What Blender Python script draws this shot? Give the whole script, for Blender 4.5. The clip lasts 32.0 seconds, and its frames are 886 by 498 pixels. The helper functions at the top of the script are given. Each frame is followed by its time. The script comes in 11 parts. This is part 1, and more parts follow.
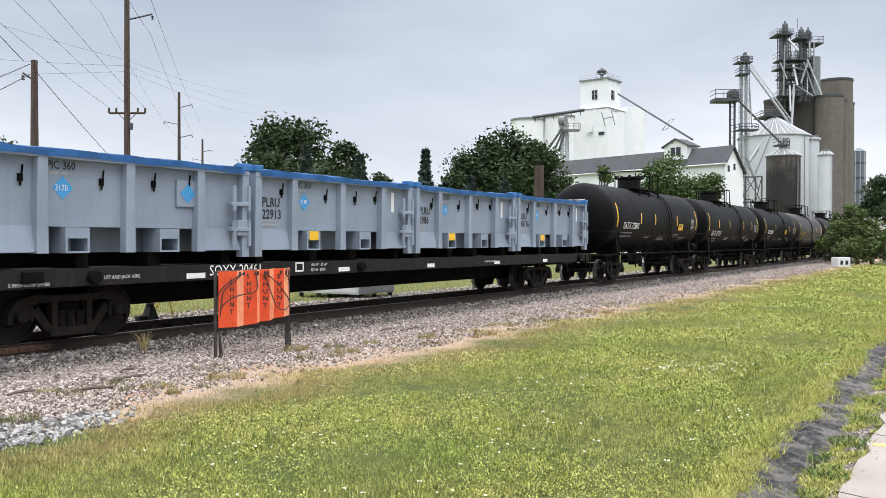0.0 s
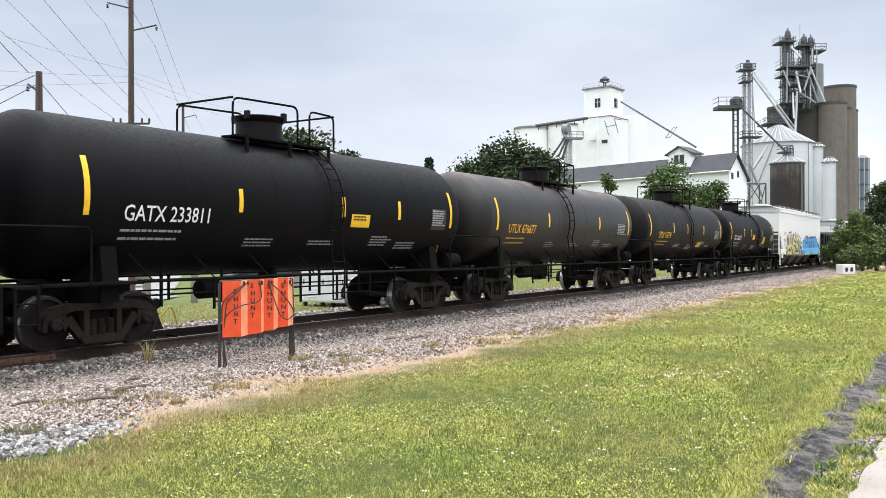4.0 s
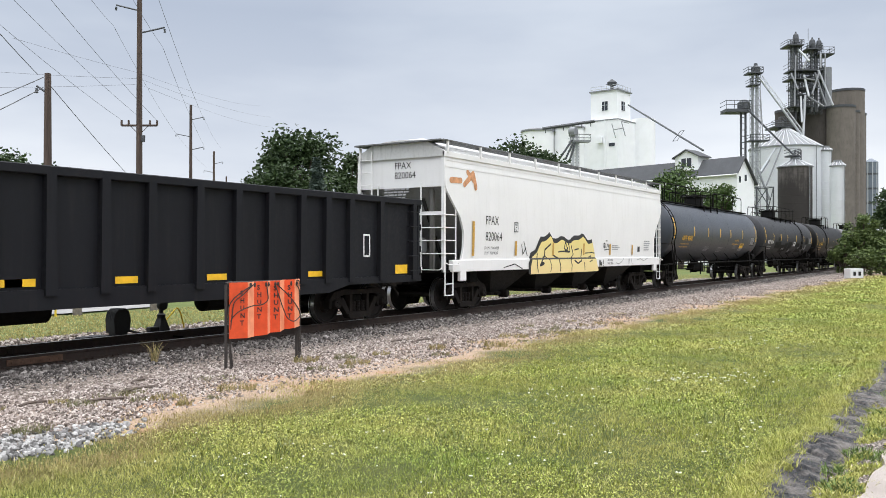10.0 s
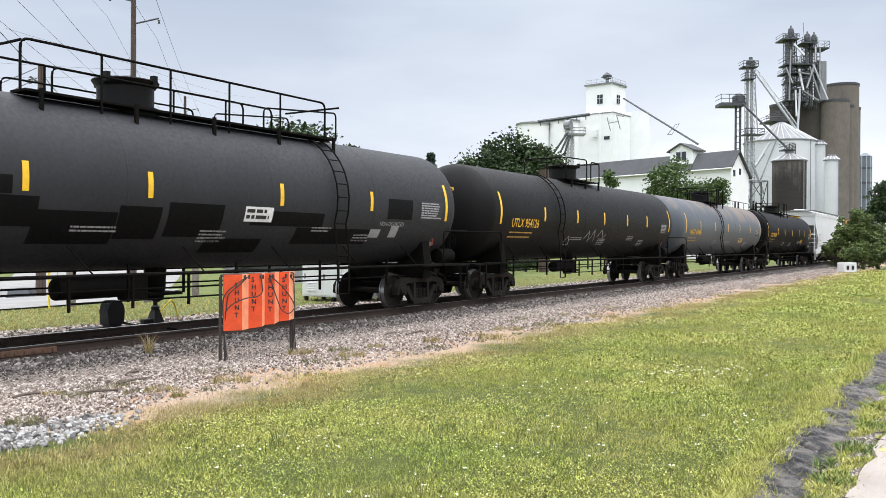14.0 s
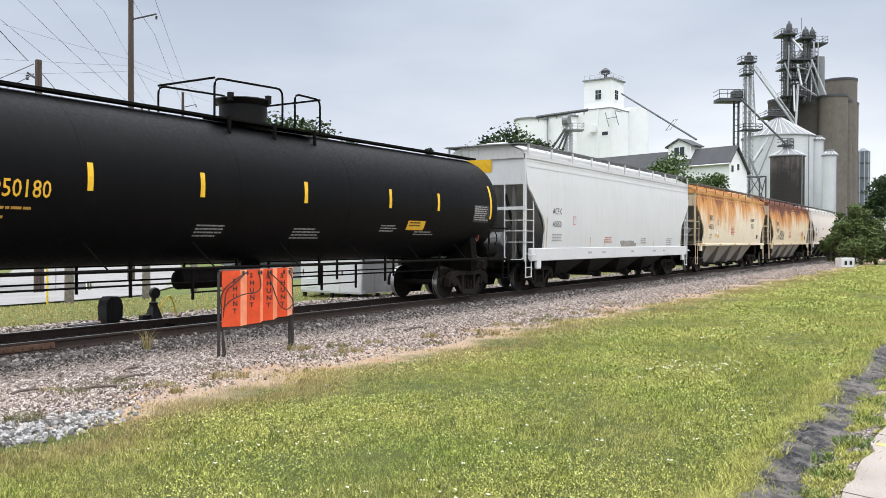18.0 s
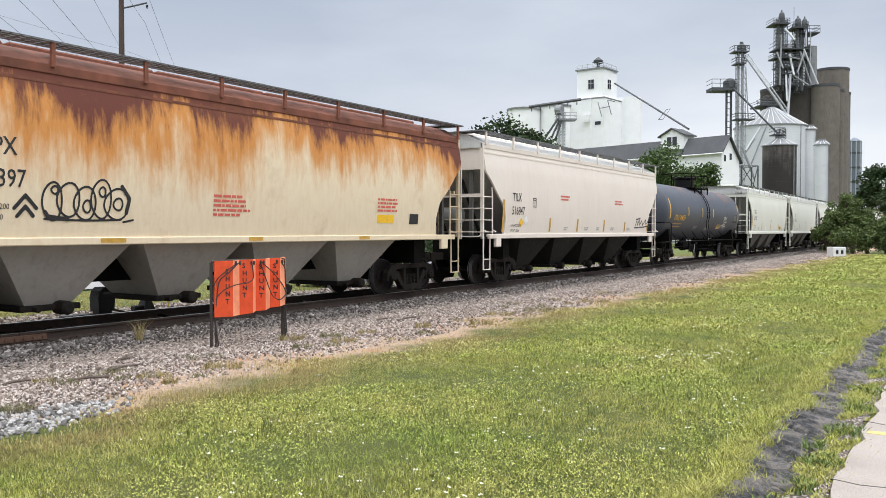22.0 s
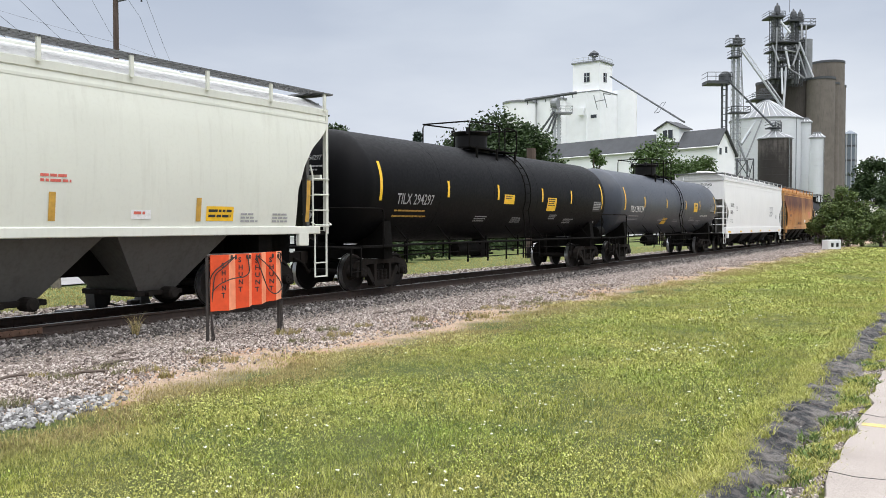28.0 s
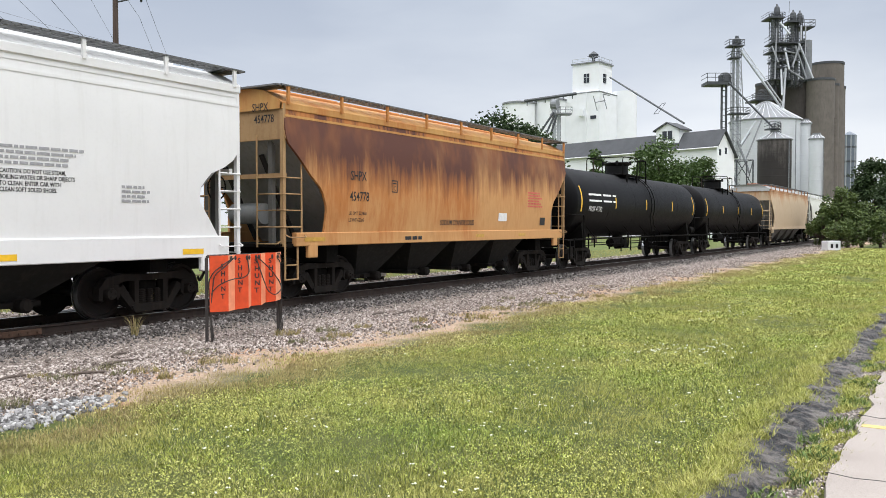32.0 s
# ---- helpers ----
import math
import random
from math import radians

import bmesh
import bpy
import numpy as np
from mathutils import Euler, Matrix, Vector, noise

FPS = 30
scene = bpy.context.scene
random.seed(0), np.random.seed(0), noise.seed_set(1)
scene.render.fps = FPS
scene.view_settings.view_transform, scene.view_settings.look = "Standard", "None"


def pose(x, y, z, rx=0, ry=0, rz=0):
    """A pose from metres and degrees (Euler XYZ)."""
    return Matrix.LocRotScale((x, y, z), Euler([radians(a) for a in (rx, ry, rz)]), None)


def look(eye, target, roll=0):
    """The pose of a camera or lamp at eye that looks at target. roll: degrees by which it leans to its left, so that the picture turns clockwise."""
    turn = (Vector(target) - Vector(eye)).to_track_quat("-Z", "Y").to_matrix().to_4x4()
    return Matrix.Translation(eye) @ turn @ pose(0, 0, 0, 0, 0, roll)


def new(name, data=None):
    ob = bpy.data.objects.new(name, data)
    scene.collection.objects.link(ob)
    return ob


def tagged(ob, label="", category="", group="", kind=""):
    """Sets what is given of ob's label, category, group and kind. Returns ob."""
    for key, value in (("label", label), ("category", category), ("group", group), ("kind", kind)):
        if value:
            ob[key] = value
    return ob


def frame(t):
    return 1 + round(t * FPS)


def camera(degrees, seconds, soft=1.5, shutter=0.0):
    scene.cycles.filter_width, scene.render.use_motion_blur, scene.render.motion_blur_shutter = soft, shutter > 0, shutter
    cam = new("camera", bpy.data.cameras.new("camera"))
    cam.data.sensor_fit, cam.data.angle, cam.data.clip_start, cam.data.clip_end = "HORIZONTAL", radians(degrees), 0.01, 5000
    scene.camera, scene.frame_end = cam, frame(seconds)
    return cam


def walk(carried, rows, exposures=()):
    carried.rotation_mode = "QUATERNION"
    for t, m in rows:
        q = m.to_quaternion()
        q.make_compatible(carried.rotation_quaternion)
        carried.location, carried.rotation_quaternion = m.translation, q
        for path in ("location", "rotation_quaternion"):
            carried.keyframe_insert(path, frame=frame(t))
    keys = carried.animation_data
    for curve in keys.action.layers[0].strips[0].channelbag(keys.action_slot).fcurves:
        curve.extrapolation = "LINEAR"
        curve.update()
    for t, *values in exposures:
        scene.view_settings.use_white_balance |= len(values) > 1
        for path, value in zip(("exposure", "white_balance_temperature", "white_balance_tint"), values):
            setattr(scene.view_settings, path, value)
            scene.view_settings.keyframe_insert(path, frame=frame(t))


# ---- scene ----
# Track along +X, the camera stands at Y = 0, the track lies on +Y. Rail heads at z = 0.
cam = camera(55.504, 32.0, soft=0.6)
EYE = Vector((0.0, 0.0, 1.68))
# seconds, heading, pitch, roll (degrees), sway (metres)
SWAY = (
    (0, 32.2670, -0.5825, 0.1079, 0.006, 0.000, -0.002),
    (0.5, 32.3540, -0.5131, 0.0657, 0.005, -0.000, -0.004),
    (1, 32.3878, -0.4147, 0.0100, 0.006, -0.000, -0.006),
    (1.5, 32.3980, -0.3117, -0.0179, 0.007, -0.002, -0.004),
    (2, 32.3991, -0.1910, -0.0165, 0.012, -0.001, -0.003),
    (2.5, 32.4114, -0.0941, -0.0395, 0.015, 0.002, -0.001),
    (3, 32.4489, -0.0279, -0.0739, 0.015, 0.003, -0.002),
    (3.5, 32.4928, 0.0005, -0.1159, 0.013, 0.003, -0.002),
    (5.5, 32.6386, 0.0514, -0.2040, 0.010, -0.002, -0.003),
    (6, 32.7083, 0.1126, -0.2036, 0.007, -0.005, -0.003),
    (6.5, 32.7739, 0.1645, -0.1843, 0.004, -0.005, -0.002),
    (7, 32.8277, 0.2023, -0.1388, 0.006, -0.001, -0.001),
    (7.5, 32.8645, 0.2383, -0.1058, 0.006, -0.000, -0.004),
    (8, 32.8903, 0.2542, -0.0880, 0.006, 0.000, -0.003),
    (8.5, 32.9282, 0.2847, -0.0676, 0.007, -0.001, -0.006),
    (9, 32.9581, 0.2732, -0.0134, 0.004, -0.001, -0.003),
    (9.5, 32.9823, 0.2496, 0.0165, 0.008, -0.001, -0.007),
    (10, 32.9742, 0.1904, 0.0545, 0.011, 0.000, -0.007),
    (10.5, 32.9346, 0.1186, 0.0976, 0.007, -0.002, -0.007),
    (11, 32.8821, 0.0606, 0.1615, 0.004, -0.002, -0.008),
    (11.5, 32.8479, 0.0180, 0.2162, 0.005, -0.001, -0.008),
    (12, 32.8116, -0.0121, 0.2305, 0.009, -0.001, -0.010),
    (12.5, 32.7639, -0.0649, 0.2573, 0.010, 0.003, -0.008),
    (13, 32.7150, -0.1355, 0.2437, 0.013, -0.000, -0.009),
    (13.5, 32.6586, -0.2271, 0.2491, 0.009, -0.001, -0.008),
    (14, 32.6074, -0.3008, 0.2383, 0.008, -0.000, -0.007),
    (14.5, 32.5694, -0.3369, 0.2161, 0.013, 0.005, -0.010),
    (16.5, 32.4587, -0.4746, 0.1837, 0.011, 0.001, -0.010),
    (17, 32.4685, -0.5103, 0.2090, 0.012, 0.001, -0.009),
    (17.5, 32.4872, -0.5328, 0.1886, 0.010, 0.001, -0.009),
    (18, 32.4960, -0.5884, 0.1645, 0.008, -0.001, -0.009),
    (18.5, 32.4872, -0.6860, 0.1491, 0.007, -0.002, -0.008),
    (19, 32.4565, -0.8102, 0.1522, 0.014, 0.002, -0.010),
    (19.5, 32.4164, -0.9226, 0.1380, 0.011, 0.001, -0.011),
    (20, 32.3680, -1.0325, 0.1219, 0.010, 0.001, -0.011),
    (20.5, 32.3030, -1.1315, 0.0905, 0.012, 0.001, -0.009),
    (21, 32.2068, -1.2116, 0.0743, 0.015, 0.003, -0.008),
    (21.5, 32.1064, -1.2572, 0.0692, 0.017, 0.003, -0.010),
    (22, 32.0175, -1.2700, 0.0668, 0.015, 0.001, -0.011),
    (22.5, 31.9479, -1.2724, 0.0685, 0.013, 0.003, -0.010),
    (23, 31.9262, -1.2964, 0.0374, 0.014, 0.003, -0.008),
    (23.5, 31.9256, -1.3631, -0.0086, 0.015, 0.004, -0.009),
    (24, 31.9188, -1.4661, -0.0502, 0.015, 0.007, -0.009),
    (24.5, 31.8989, -1.5756, -0.0975, 0.014, 0.006, -0.009),
    (25, 31.8799, -1.6761, -0.1255, 0.009, 0.002, -0.010),
    (25.5, 31.8643, -1.7722, -0.1026, 0.010, 0.004, -0.008),
    (27.5, 31.8036, -1.7573, -0.0347, 0.023, 0.010, -0.012),
    (28, 31.7447, -1.7061, -0.0382, 0.014, 0.003, -0.011),
    (28.5, 31.6870, -1.6570, -0.0100, 0.011, 0.002, -0.011),
    (29, 31.6444, -1.6305, 0.0399, 0.012, 0.003, -0.009),
    (29.5, 31.6281, -1.5916, 0.0481, 0.013, 0.003, -0.009),
    (30, 31.6218, -1.5692, 0.0539, 0.013, 0.002, -0.011),
    (30.5, 31.6223, -1.5680, 0.0583, 0.012, -0.000, -0.011),
    (31, 31.6316, -1.5813, 0.0555, 0.008, 0.001, -0.008),
    (31.5, 31.6701, -1.6078, 0.0144, 0.014, 0.004, -0.007),
    (32, 31.7167, -1.6541, 0.0002, 0.019, 0.006, -0.009),
)


def held(h, p, r, dx, dy, dz):
    e = EYE + Vector((dx, dy, dz))
    h, p = radians(h), radians(p)
    aim = e + Vector((math.cos(p) * math.cos(h), math.cos(p) * math.sin(h), math.sin(p)))
    return look(e, aim, r)


walk(cam, [(t, held(*v)) for t, *v in SWAY], exposures=[
    (0.0, 0.02), (1.0, -0.02), (2.0, 0.09), (3.0, 0.2), (6.0, 0.18), (7.0, 0.15), (8.0, 0.0), (9.0, -0.1), (10.0, 0.0), (11.0, -0.08), (12.0, 0.0), (13.0, 0.0), (14.0, 0.16), (17.0, 0.12),
    (19.0, -0.06), (20.0, -0.1), (22.0, -0.06), (24.0, -0.04), (25.0, -0.05), (28.0, -0.06), (29.0, 0.06), (31.0, -0.06), (32.0, -0.06)])

# ---- world and light ----
world = bpy.data.worlds.new("overcast_sky")
scene.world = world
world.use_nodes = True
wn, wl = world.node_tree.nodes, world.node_tree.links
wn.clear()
w_out = wn.new("ShaderNodeOutputWorld")
w_bg = wn.new("ShaderNodeBackground")
w_sky = wn.new("ShaderNodeTexSky")
w_sky.sky_type = "NISHITA"
w_sky.sun_disc = False
w_sky.sun_elevation, w_sky.sun_rotation = radians(65), radians(212)
w_co = wn.new("ShaderNodeTexCoord")
w_sep = wn.new("ShaderNodeSeparateXYZ")
w_ramp = wn.new("ShaderNodeValToRGB")
w_map = wn.new("ShaderNodeMapping")
w_noise = wn.new("ShaderNodeTexNoise")
w_cl = wn.new("ShaderNodeValToRGB")
w_mul = wn.new("ShaderNodeMixRGB")
w_mix = wn.new("ShaderNodeMixRGB")
w_str = wn.new("ShaderNodeMixRGB")
# overcast: about three times brighter overhead than at the horizon
e = w_ramp.color_ramp.elements
e[0].position, e[0].color = 0.0, (0.97, 0.98, 1.0, 1)
e[1].position, e[1].color = 1.0, (3.5, 3.53, 3.57, 1)
x = e.new(0.10); x.color = (0.87, 0.905, 0.96, 1)
x = e.new(0.27); x.color = (0.63, 0.69, 0.785, 1)
x = e.new(0.42); x.color = (0.95, 0.97, 1.03, 1)
x = e.new(0.7); x.color = (2.8, 2.83, 2.87, 1)
w_map.inputs["Scale"].default_value = (1.0, 1.0, 3.6)
w_noise.inputs["Scale"].default_value = 2.1
w_noise.inputs["Detail"].default_value = 5
w_noise.inputs["Roughness"].default_value = 0.5
e = w_cl.color_ramp.elements
e[0].position, e[0].color = 0.33, (0.81, 0.84, 0.90, 1)
e[1].position, e[1].color = 0.66, (1.085, 1.09, 1.095, 1)
w_mul.blend_type, w_mul.inputs[0].default_value = "MULTIPLY", 1.0
w_mix.inputs[0].default_value = 0.94
w_str.blend_type, w_str.inputs[0].default_value = "MULTIPLY", 1.0
w_str.inputs[2].default_value = (0.08, 0.08, 0.08, 1)
wl.new(w_co.outputs["Generated"], w_sep.inputs[0])
wl.new(w_sep.outputs["Z"], w_ramp.inputs[0])
wl.new(w_co.outputs["Generated"], w_map.inputs[0])
wl.new(w_map.outputs[0], w_noise.inputs["Vector"])
wl.new(w_noise.outputs["Fac"], w_cl.inputs[0])
wl.new(w_ramp.outputs[0], w_mul.inputs[1])
wl.new(w_cl.outputs[0], w_mul.inputs[2])
wl.new(w_sky.outputs[0], w_str.inputs[1])
wl.new(w_str.outputs[0], w_mix.inputs[1])
wl.new(w_mul.outputs[0], w_mix.inputs[2])
wl.new(w_mix.outputs[0], w_bg.inputs[0])
wl.new(w_bg.outputs[0], w_out.inputs[0])
w_bg.inputs[1].default_value = 1.0

sun = new("sun", bpy.data.lights.new("sun", "SUN"))
sun.data.energy, sun.data.angle, sun.data.color = 1.2, radians(40), (1.0, 0.97, 0.93)
sun.matrix_world = look((-14, -22, 57), (0, 0, 0))


# ---- materials ----
class Mat:
    """A small builder for node materials."""

    def __init__(self, name, rough=0.6, metal=0.0, spec=0.5):
        self.m = bpy.data.materials.new(name)
        self.m.use_nodes = True
        self.t = self.m.node_tree
        self.n = self.t.nodes
        self.b = self.n["Principled BSDF"]
        self.b.inputs["Roughness"].default_value = rough
        self.b.inputs["Metallic"].default_value = metal
        self.b.inputs["Specular IOR Level"].default_value = spec
        self.co = self.n.new("ShaderNodeTexCoord").outputs["Object"]

    def link(self, a, b):
        self.t.links.new(a, b)

    def mapping(self, scale, src=None):
        n = self.n.new("ShaderNodeMapping")
        n.inputs["Scale"].default_value = scale if isinstance(scale, tuple) else (scale,) * 3
        self.link(src or self.co, n.inputs[0])
        return n.outputs[0]

    def noise(self, scale, detail=4, rough=0.55, src=None, stretch=(1, 1, 1)):
        n = self.n.new("ShaderNodeTexNoise")
        n.inputs["Scale"].default_value = scale
        n.inputs["Detail"].default_value = detail
        n.inputs["Roughness"].default_value = rough
        self.link(self.mapping(stretch, src), n.inputs["Vector"])
        return n.outputs["Fac"]

    def ramp(self, fac, *stops):
        n = self.n.new("ShaderNodeValToRGB")
        e = n.color_ramp.elements
        while len(e) < len(stops):
            e.new(0.5)
        for k, (p, c) in zip(e, stops):
            k.position = p
            k.color = (c, c, c, 1) if isinstance(c, (int, float)) else (*c, 1)
        self.link(fac, n.inputs[0])
        return n.outputs[0]

    def mix(self, fac, a, b, mode="MIX"):
        n = self.n.new("ShaderNodeMixRGB")
        n.blend_type = mode
        for sock, v in zip(n.inputs, (fac, a, b)):
            if isinstance(v, (int, float)):
                sock.default_value = v if sock.name.startswith("Fac") else (v, v, v, 1)
            elif isinstance(v, tuple):
                sock.default_value = (*v, 1)
            else:
                self.link(v, sock)
        return n.outputs[0]

    def math(self, op, a, b=0.0, clamp=False):
        n = self.n.new("ShaderNodeMath")
        n.operation, n.use_clamp = op, clamp
        for sock, v in zip(n.inputs, (a, b)):
            if isinstance(v, (int, float)):
                sock.default_value = v
            else:
                self.link(v, sock)
        return n.outputs[0]

    def sep(self, src=None):
        n = self.n.new("ShaderNodeSeparateXYZ")
        self.link(src or self.co, n.inputs[0])
        return n.outputs

    def rnd(self):
        return self.n.new("ShaderNodeObjectInfo").outputs["Random"]

    def island(self):
        return self.n.new("ShaderNodeNewGeometry").outputs["Random Per Island"]

    def bump(self, fac, strength=0.3, dist=0.02):
        n = self.n.new("ShaderNodeBump")
        n.inputs["Strength"].default_value = strength
        n.inputs["Distance"].default_value = dist
        self.link(fac, n.inputs["Height"])
        self.link(n.outputs[0], self.b.inputs["Normal"])

    def color(self, c):
        if isinstance(c, tuple):
            self.b.inputs["Base Color"].default_value = (*c, 1)
        else:
            self.link(c, self.b.inputs["Base Color"])
        return self

    def rough(self, fac):
        self.link(fac, self.b.inputs["Roughness"])
        return self


def painted(name, c, dirt=(0.09, 0.075, 0.06), amount=0.35, rough=0.5, streak=True, metal=0.0, spec=0.4):
    """Weathered paint: broad fading, fine grain and thin run-off streaks."""
    m = Mat(name, rough, metal, spec)
    lo, hi = (0.96, 1.02) if min(c) > 0.4 else (0.86, 1.1)
    broad = m.ramp(m.noise(0.7, 4), (0.3, tuple(v * lo for v in c)), (0.7, tuple(min(1, v * hi) for v in c)))
    fine = m.noise(14, 5)
    col = m.mix(m.math("MULTIPLY", m.ramp(fine, (0.5, 0.0), (0.8, 1.0)), amount * 0.5), broad, dirt)
    if streak:
        run = m.ramp(m.noise(5, 4, 0.6, stretch=(1.4, 1.4, 0.12)), (0.52, 0.0), (0.78, 1.0))
        col = m.mix(m.math("MULTIPLY", run, amount), col, dirt)
    m.color(col)
    m.rough(m.ramp(fine, (0.3, rough * 0.85), (0.75, min(1, rough * 1.25))))
    m.bump(m.noise(1.6, 2), 0.06, 0.03)
    return m.m


def rusted(name, paint, rust_hi, rust_lo, top, reach, base=0.0, band=None):
    """Paint that rusts from the top edge: soft stains below, runs through them; top: height where all is rust; band: heights of a darker belt."""
    m = Mat(name, 0.75)
    z = m.sep()[2]
    runs = m.noise(2.2, 6, 0.68, stretch=(1.0, 1.0, 0.09))
    fine = m.noise(11, 5, 0.65, stretch=(1, 1, 0.25))
    wide = m.noise(0.42, 4, 0.6, stretch=(1.0, 1.0, 0.6))
    depth = m.math("DIVIDE", m.math("SUBTRACT", z, top - reach), reach)
    w = m.math("ADD", m.math("MULTIPLY", depth, 0.95), m.math("MULTIPLY", m.math("SUBTRACT", runs, 0.5), 1.35))
    w = m.math("ADD", w, m.math("ADD", m.math("MULTIPLY", m.math("SUBTRACT", fine, 0.5), 0.5), base))
    w = m.math("ADD", w, m.math("MULTIPLY", m.math("SUBTRACT", wide, 0.5), 1.9))
    pale = m.mix(m.ramp(fine, (0.4, 0.0), (0.75, 0.4)), paint, tuple(v * q for v, q in zip(paint, (0.82, 0.76, 0.68))))
    tan = tuple(0.5 * a + 0.5 * b for a, b in zip(paint, rust_hi))
    col = m.mix(m.ramp(w, (0.12, 0.0), (0.46, 1.0)), pale, tan)
    col = m.mix(m.ramp(w, (0.40, 0.0), (0.68, 1.0)), col, rust_hi)
    col = m.mix(m.ramp(w, (0.74, 0.0), (1.0, 1.0)), col, rust_lo)
    if band:
        lo, hi = band
        e = m.math("ADD", z, m.math("MULTIPLY", m.math("SUBTRACT", runs, 0.5), 2.2))
        belt = m.mix(1.0, m.ramp(m.math("DIVIDE", m.math("SUBTRACT", e, lo), hi - lo), (0.0, 0.0), (0.5, 1.0)), m.ramp(m.math("DIVIDE", m.math("SUBTRACT", z, lo), hi - lo), (0.95, 1.0), (1.0, 0.0)), "MULTIPLY")
        col = m.mix(m.mix(1.0, belt, m.ramp(wide, (0.3, 0.45), (0.52, 1.0)), "MULTIPLY"), col, rust_lo)
    grime = m.ramp(m.noise(1.1, 5, 0.7), (0.55, 0.0), (0.8, 0.35))
    m.color(m.mix(grime, col, tuple(v * 0.55 for v in rust_hi)))
    m.bump(m.noise(30, 4), 0.15, 0.01)
    return m.m


def plain(name, c, rough=0.6, metal=0.0, vary=0.25, scale=6.0, bump=0.0, emit=0.0):
    m = Mat(name, rough, metal)
    f = m.noise(scale, 5)
    m.color(m.ramp(f, (0.3, tuple(v * (1 - vary) for v in c)), (0.7, tuple(min(1, v * (1 + vary)) for v in c))))
    if bump:
        m.bump(m.noise(scale * 4, 4), bump, 0.01)
    return m.m


TANK_BLACK = painted("tank_black_paint", (0.0040, 0.0040, 0.0048), (0.014, 0.0135, 0.0135), 0.2, 0.5, spec=0.09)
TANK_SOOT = painted("tank_sooty_black_paint", (0.0075, 0.0072, 0.0075), (0.022, 0.02, 0.019), 0.16, 0.5, spec=0.14)
TANK_GREY = painted("tank_slate_grey_paint", (0.040, 0.047, 0.060), (0.018, 0.018, 0.02), 0.4, 0.42, spec=0.4)
TANK_BLUEGREY = painted("tank_blue_grey_paint", (0.050, 0.057, 0.073), (0.024, 0.024, 0.028), 0.35, 0.42, spec=0.35)
WHITE_PAINT = painted("white_car_paint", (0.79, 0.785, 0.78), (0.45, 0.43, 0.39), 0.13, 0.5)
PALE_GREY = painted("pale_grey_car_paint", (0.62, 0.635, 0.645), (0.34, 0.32, 0.29), 0.2, 0.5)
PALE_GREEN = painted("pale_green_grey_car_paint", (0.68, 0.69, 0.62), (0.33, 0.31, 0.25), 0.18, 0.5)
BEIGE_PAINT = painted("beige_car_paint", (0.74, 0.67, 0.61), (0.42, 0.36, 0.30), 0.16, 0.5)
DARK_GREY = painted("dark_grey_paint", (0.13, 0.135, 0.135), (0.05, 0.045, 0.04), 0.35, 0.6)
MID_GREY = painted("mid_grey_paint", (0.30, 0.31, 0.31), (0.12, 0.10, 0.09), 0.35, 0.6)
# near-black pockets: the shade under the car is put into their paint
POCKET_BLACK = painted("shaded_pocket_paint", (0.020, 0.019, 0.018), (0.06, 0.05, 0.042), 0.4, 0.75, spec=0.2)
POCKET_PALE = painted("dusty_pale_pocket_paint", (0.36, 0.34, 0.31), (0.14, 0.12, 0.10), 0.35, 0.7)
# roof white greyed by grime and by the running board's shade, both as paint
ROOF_GRIME_SHADE = painted("grimy_shaded_roof_paint", (0.56, 0.56, 0.55), (0.10, 0.09, 0.08), 0.4, 0.7)
# grey of pockets and end posts, darkened to carry the shade they stand in
POCKET_GREY = painted("shaded_pocket_grey_paint", (0.115, 0.112, 0.105), (0.05, 0.043, 0.036), 0.4, 0.7)
TANK_FADED = painted("faded_tank_black_paint", (0.024, 0.025, 0.029), (0.012, 0.012, 0.013), 0.3, 0.6, spec=0.3)
# slope sheet grey includes the shade below the end wall
SLOPE_GREY = painted("shaded_slope_grey_paint", (0.24, 0.24, 0.235), (0.10, 0.09, 0.08), 0.35, 0.7)
GONDOLA_BLACK = painted("gondola_black_paint", (0.010, 0.0105, 0.0135), (0.035, 0.032, 0.03), 0.25, 0.55, spec=0.18)
FLAT_BROWN = painted("flatcar_dark_paint", (0.018, 0.017, 0.017), (0.06, 0.048, 0.038), 0.35, 0.75, spec=0.14)
BOX_GREY = painted("container_grey_paint", (0.26, 0.31, 0.385), (0.15, 0.145, 0.14), 0.25, 0.5)
TARP_BLUE = plain("blue_tarpaulin", (0.03, 0.16, 0.42), 0.5, 0, 0.25, 3.0, 0.2)
UNDER = painted("grimy_underframe_black", (0.0055, 0.005, 0.0045), (0.02, 0.016, 0.013), 0.35, 0.8, spec=0.08)
TRUCK_STEEL = painted("grimy_cast_steel", (0.017, 0.0145, 0.013), (0.055, 0.04, 0.03), 0.4, 0.8, spec=0.12)
WHEEL_STEEL = painted("wheel_steel", (0.018, 0.015, 0.014), (0.05, 0.034, 0.026), 0.45, 0.65, metal=0.1, spec=0.15)
TREAD_STEEL = plain("polished_wheel_tread", (0.45, 0.45, 0.46), 0.3, 0.9, 0.15)
WALKWAY = plain("galvanised_walkway", (0.17, 0.175, 0.18), 0.6, 0.4, 0.25)
STRIPE = plain("yellow_reflective_stripe", (0.85, 0.50, 0.02), 0.4, 0, 0.12, 9)
OCHRE = plain("faded_ochre_stripe", (0.52, 0.30, 0.05), 0.5, 0, 0.2, 9)
INK_WHITE = plain("white_lettering", (0.78, 0.78, 0.78), 0.6, 0, 0.12, 20)
INK_GREY = plain("grey_lettering", (0.33, 0.33, 0.34), 0.6, 0, 0.2, 20)
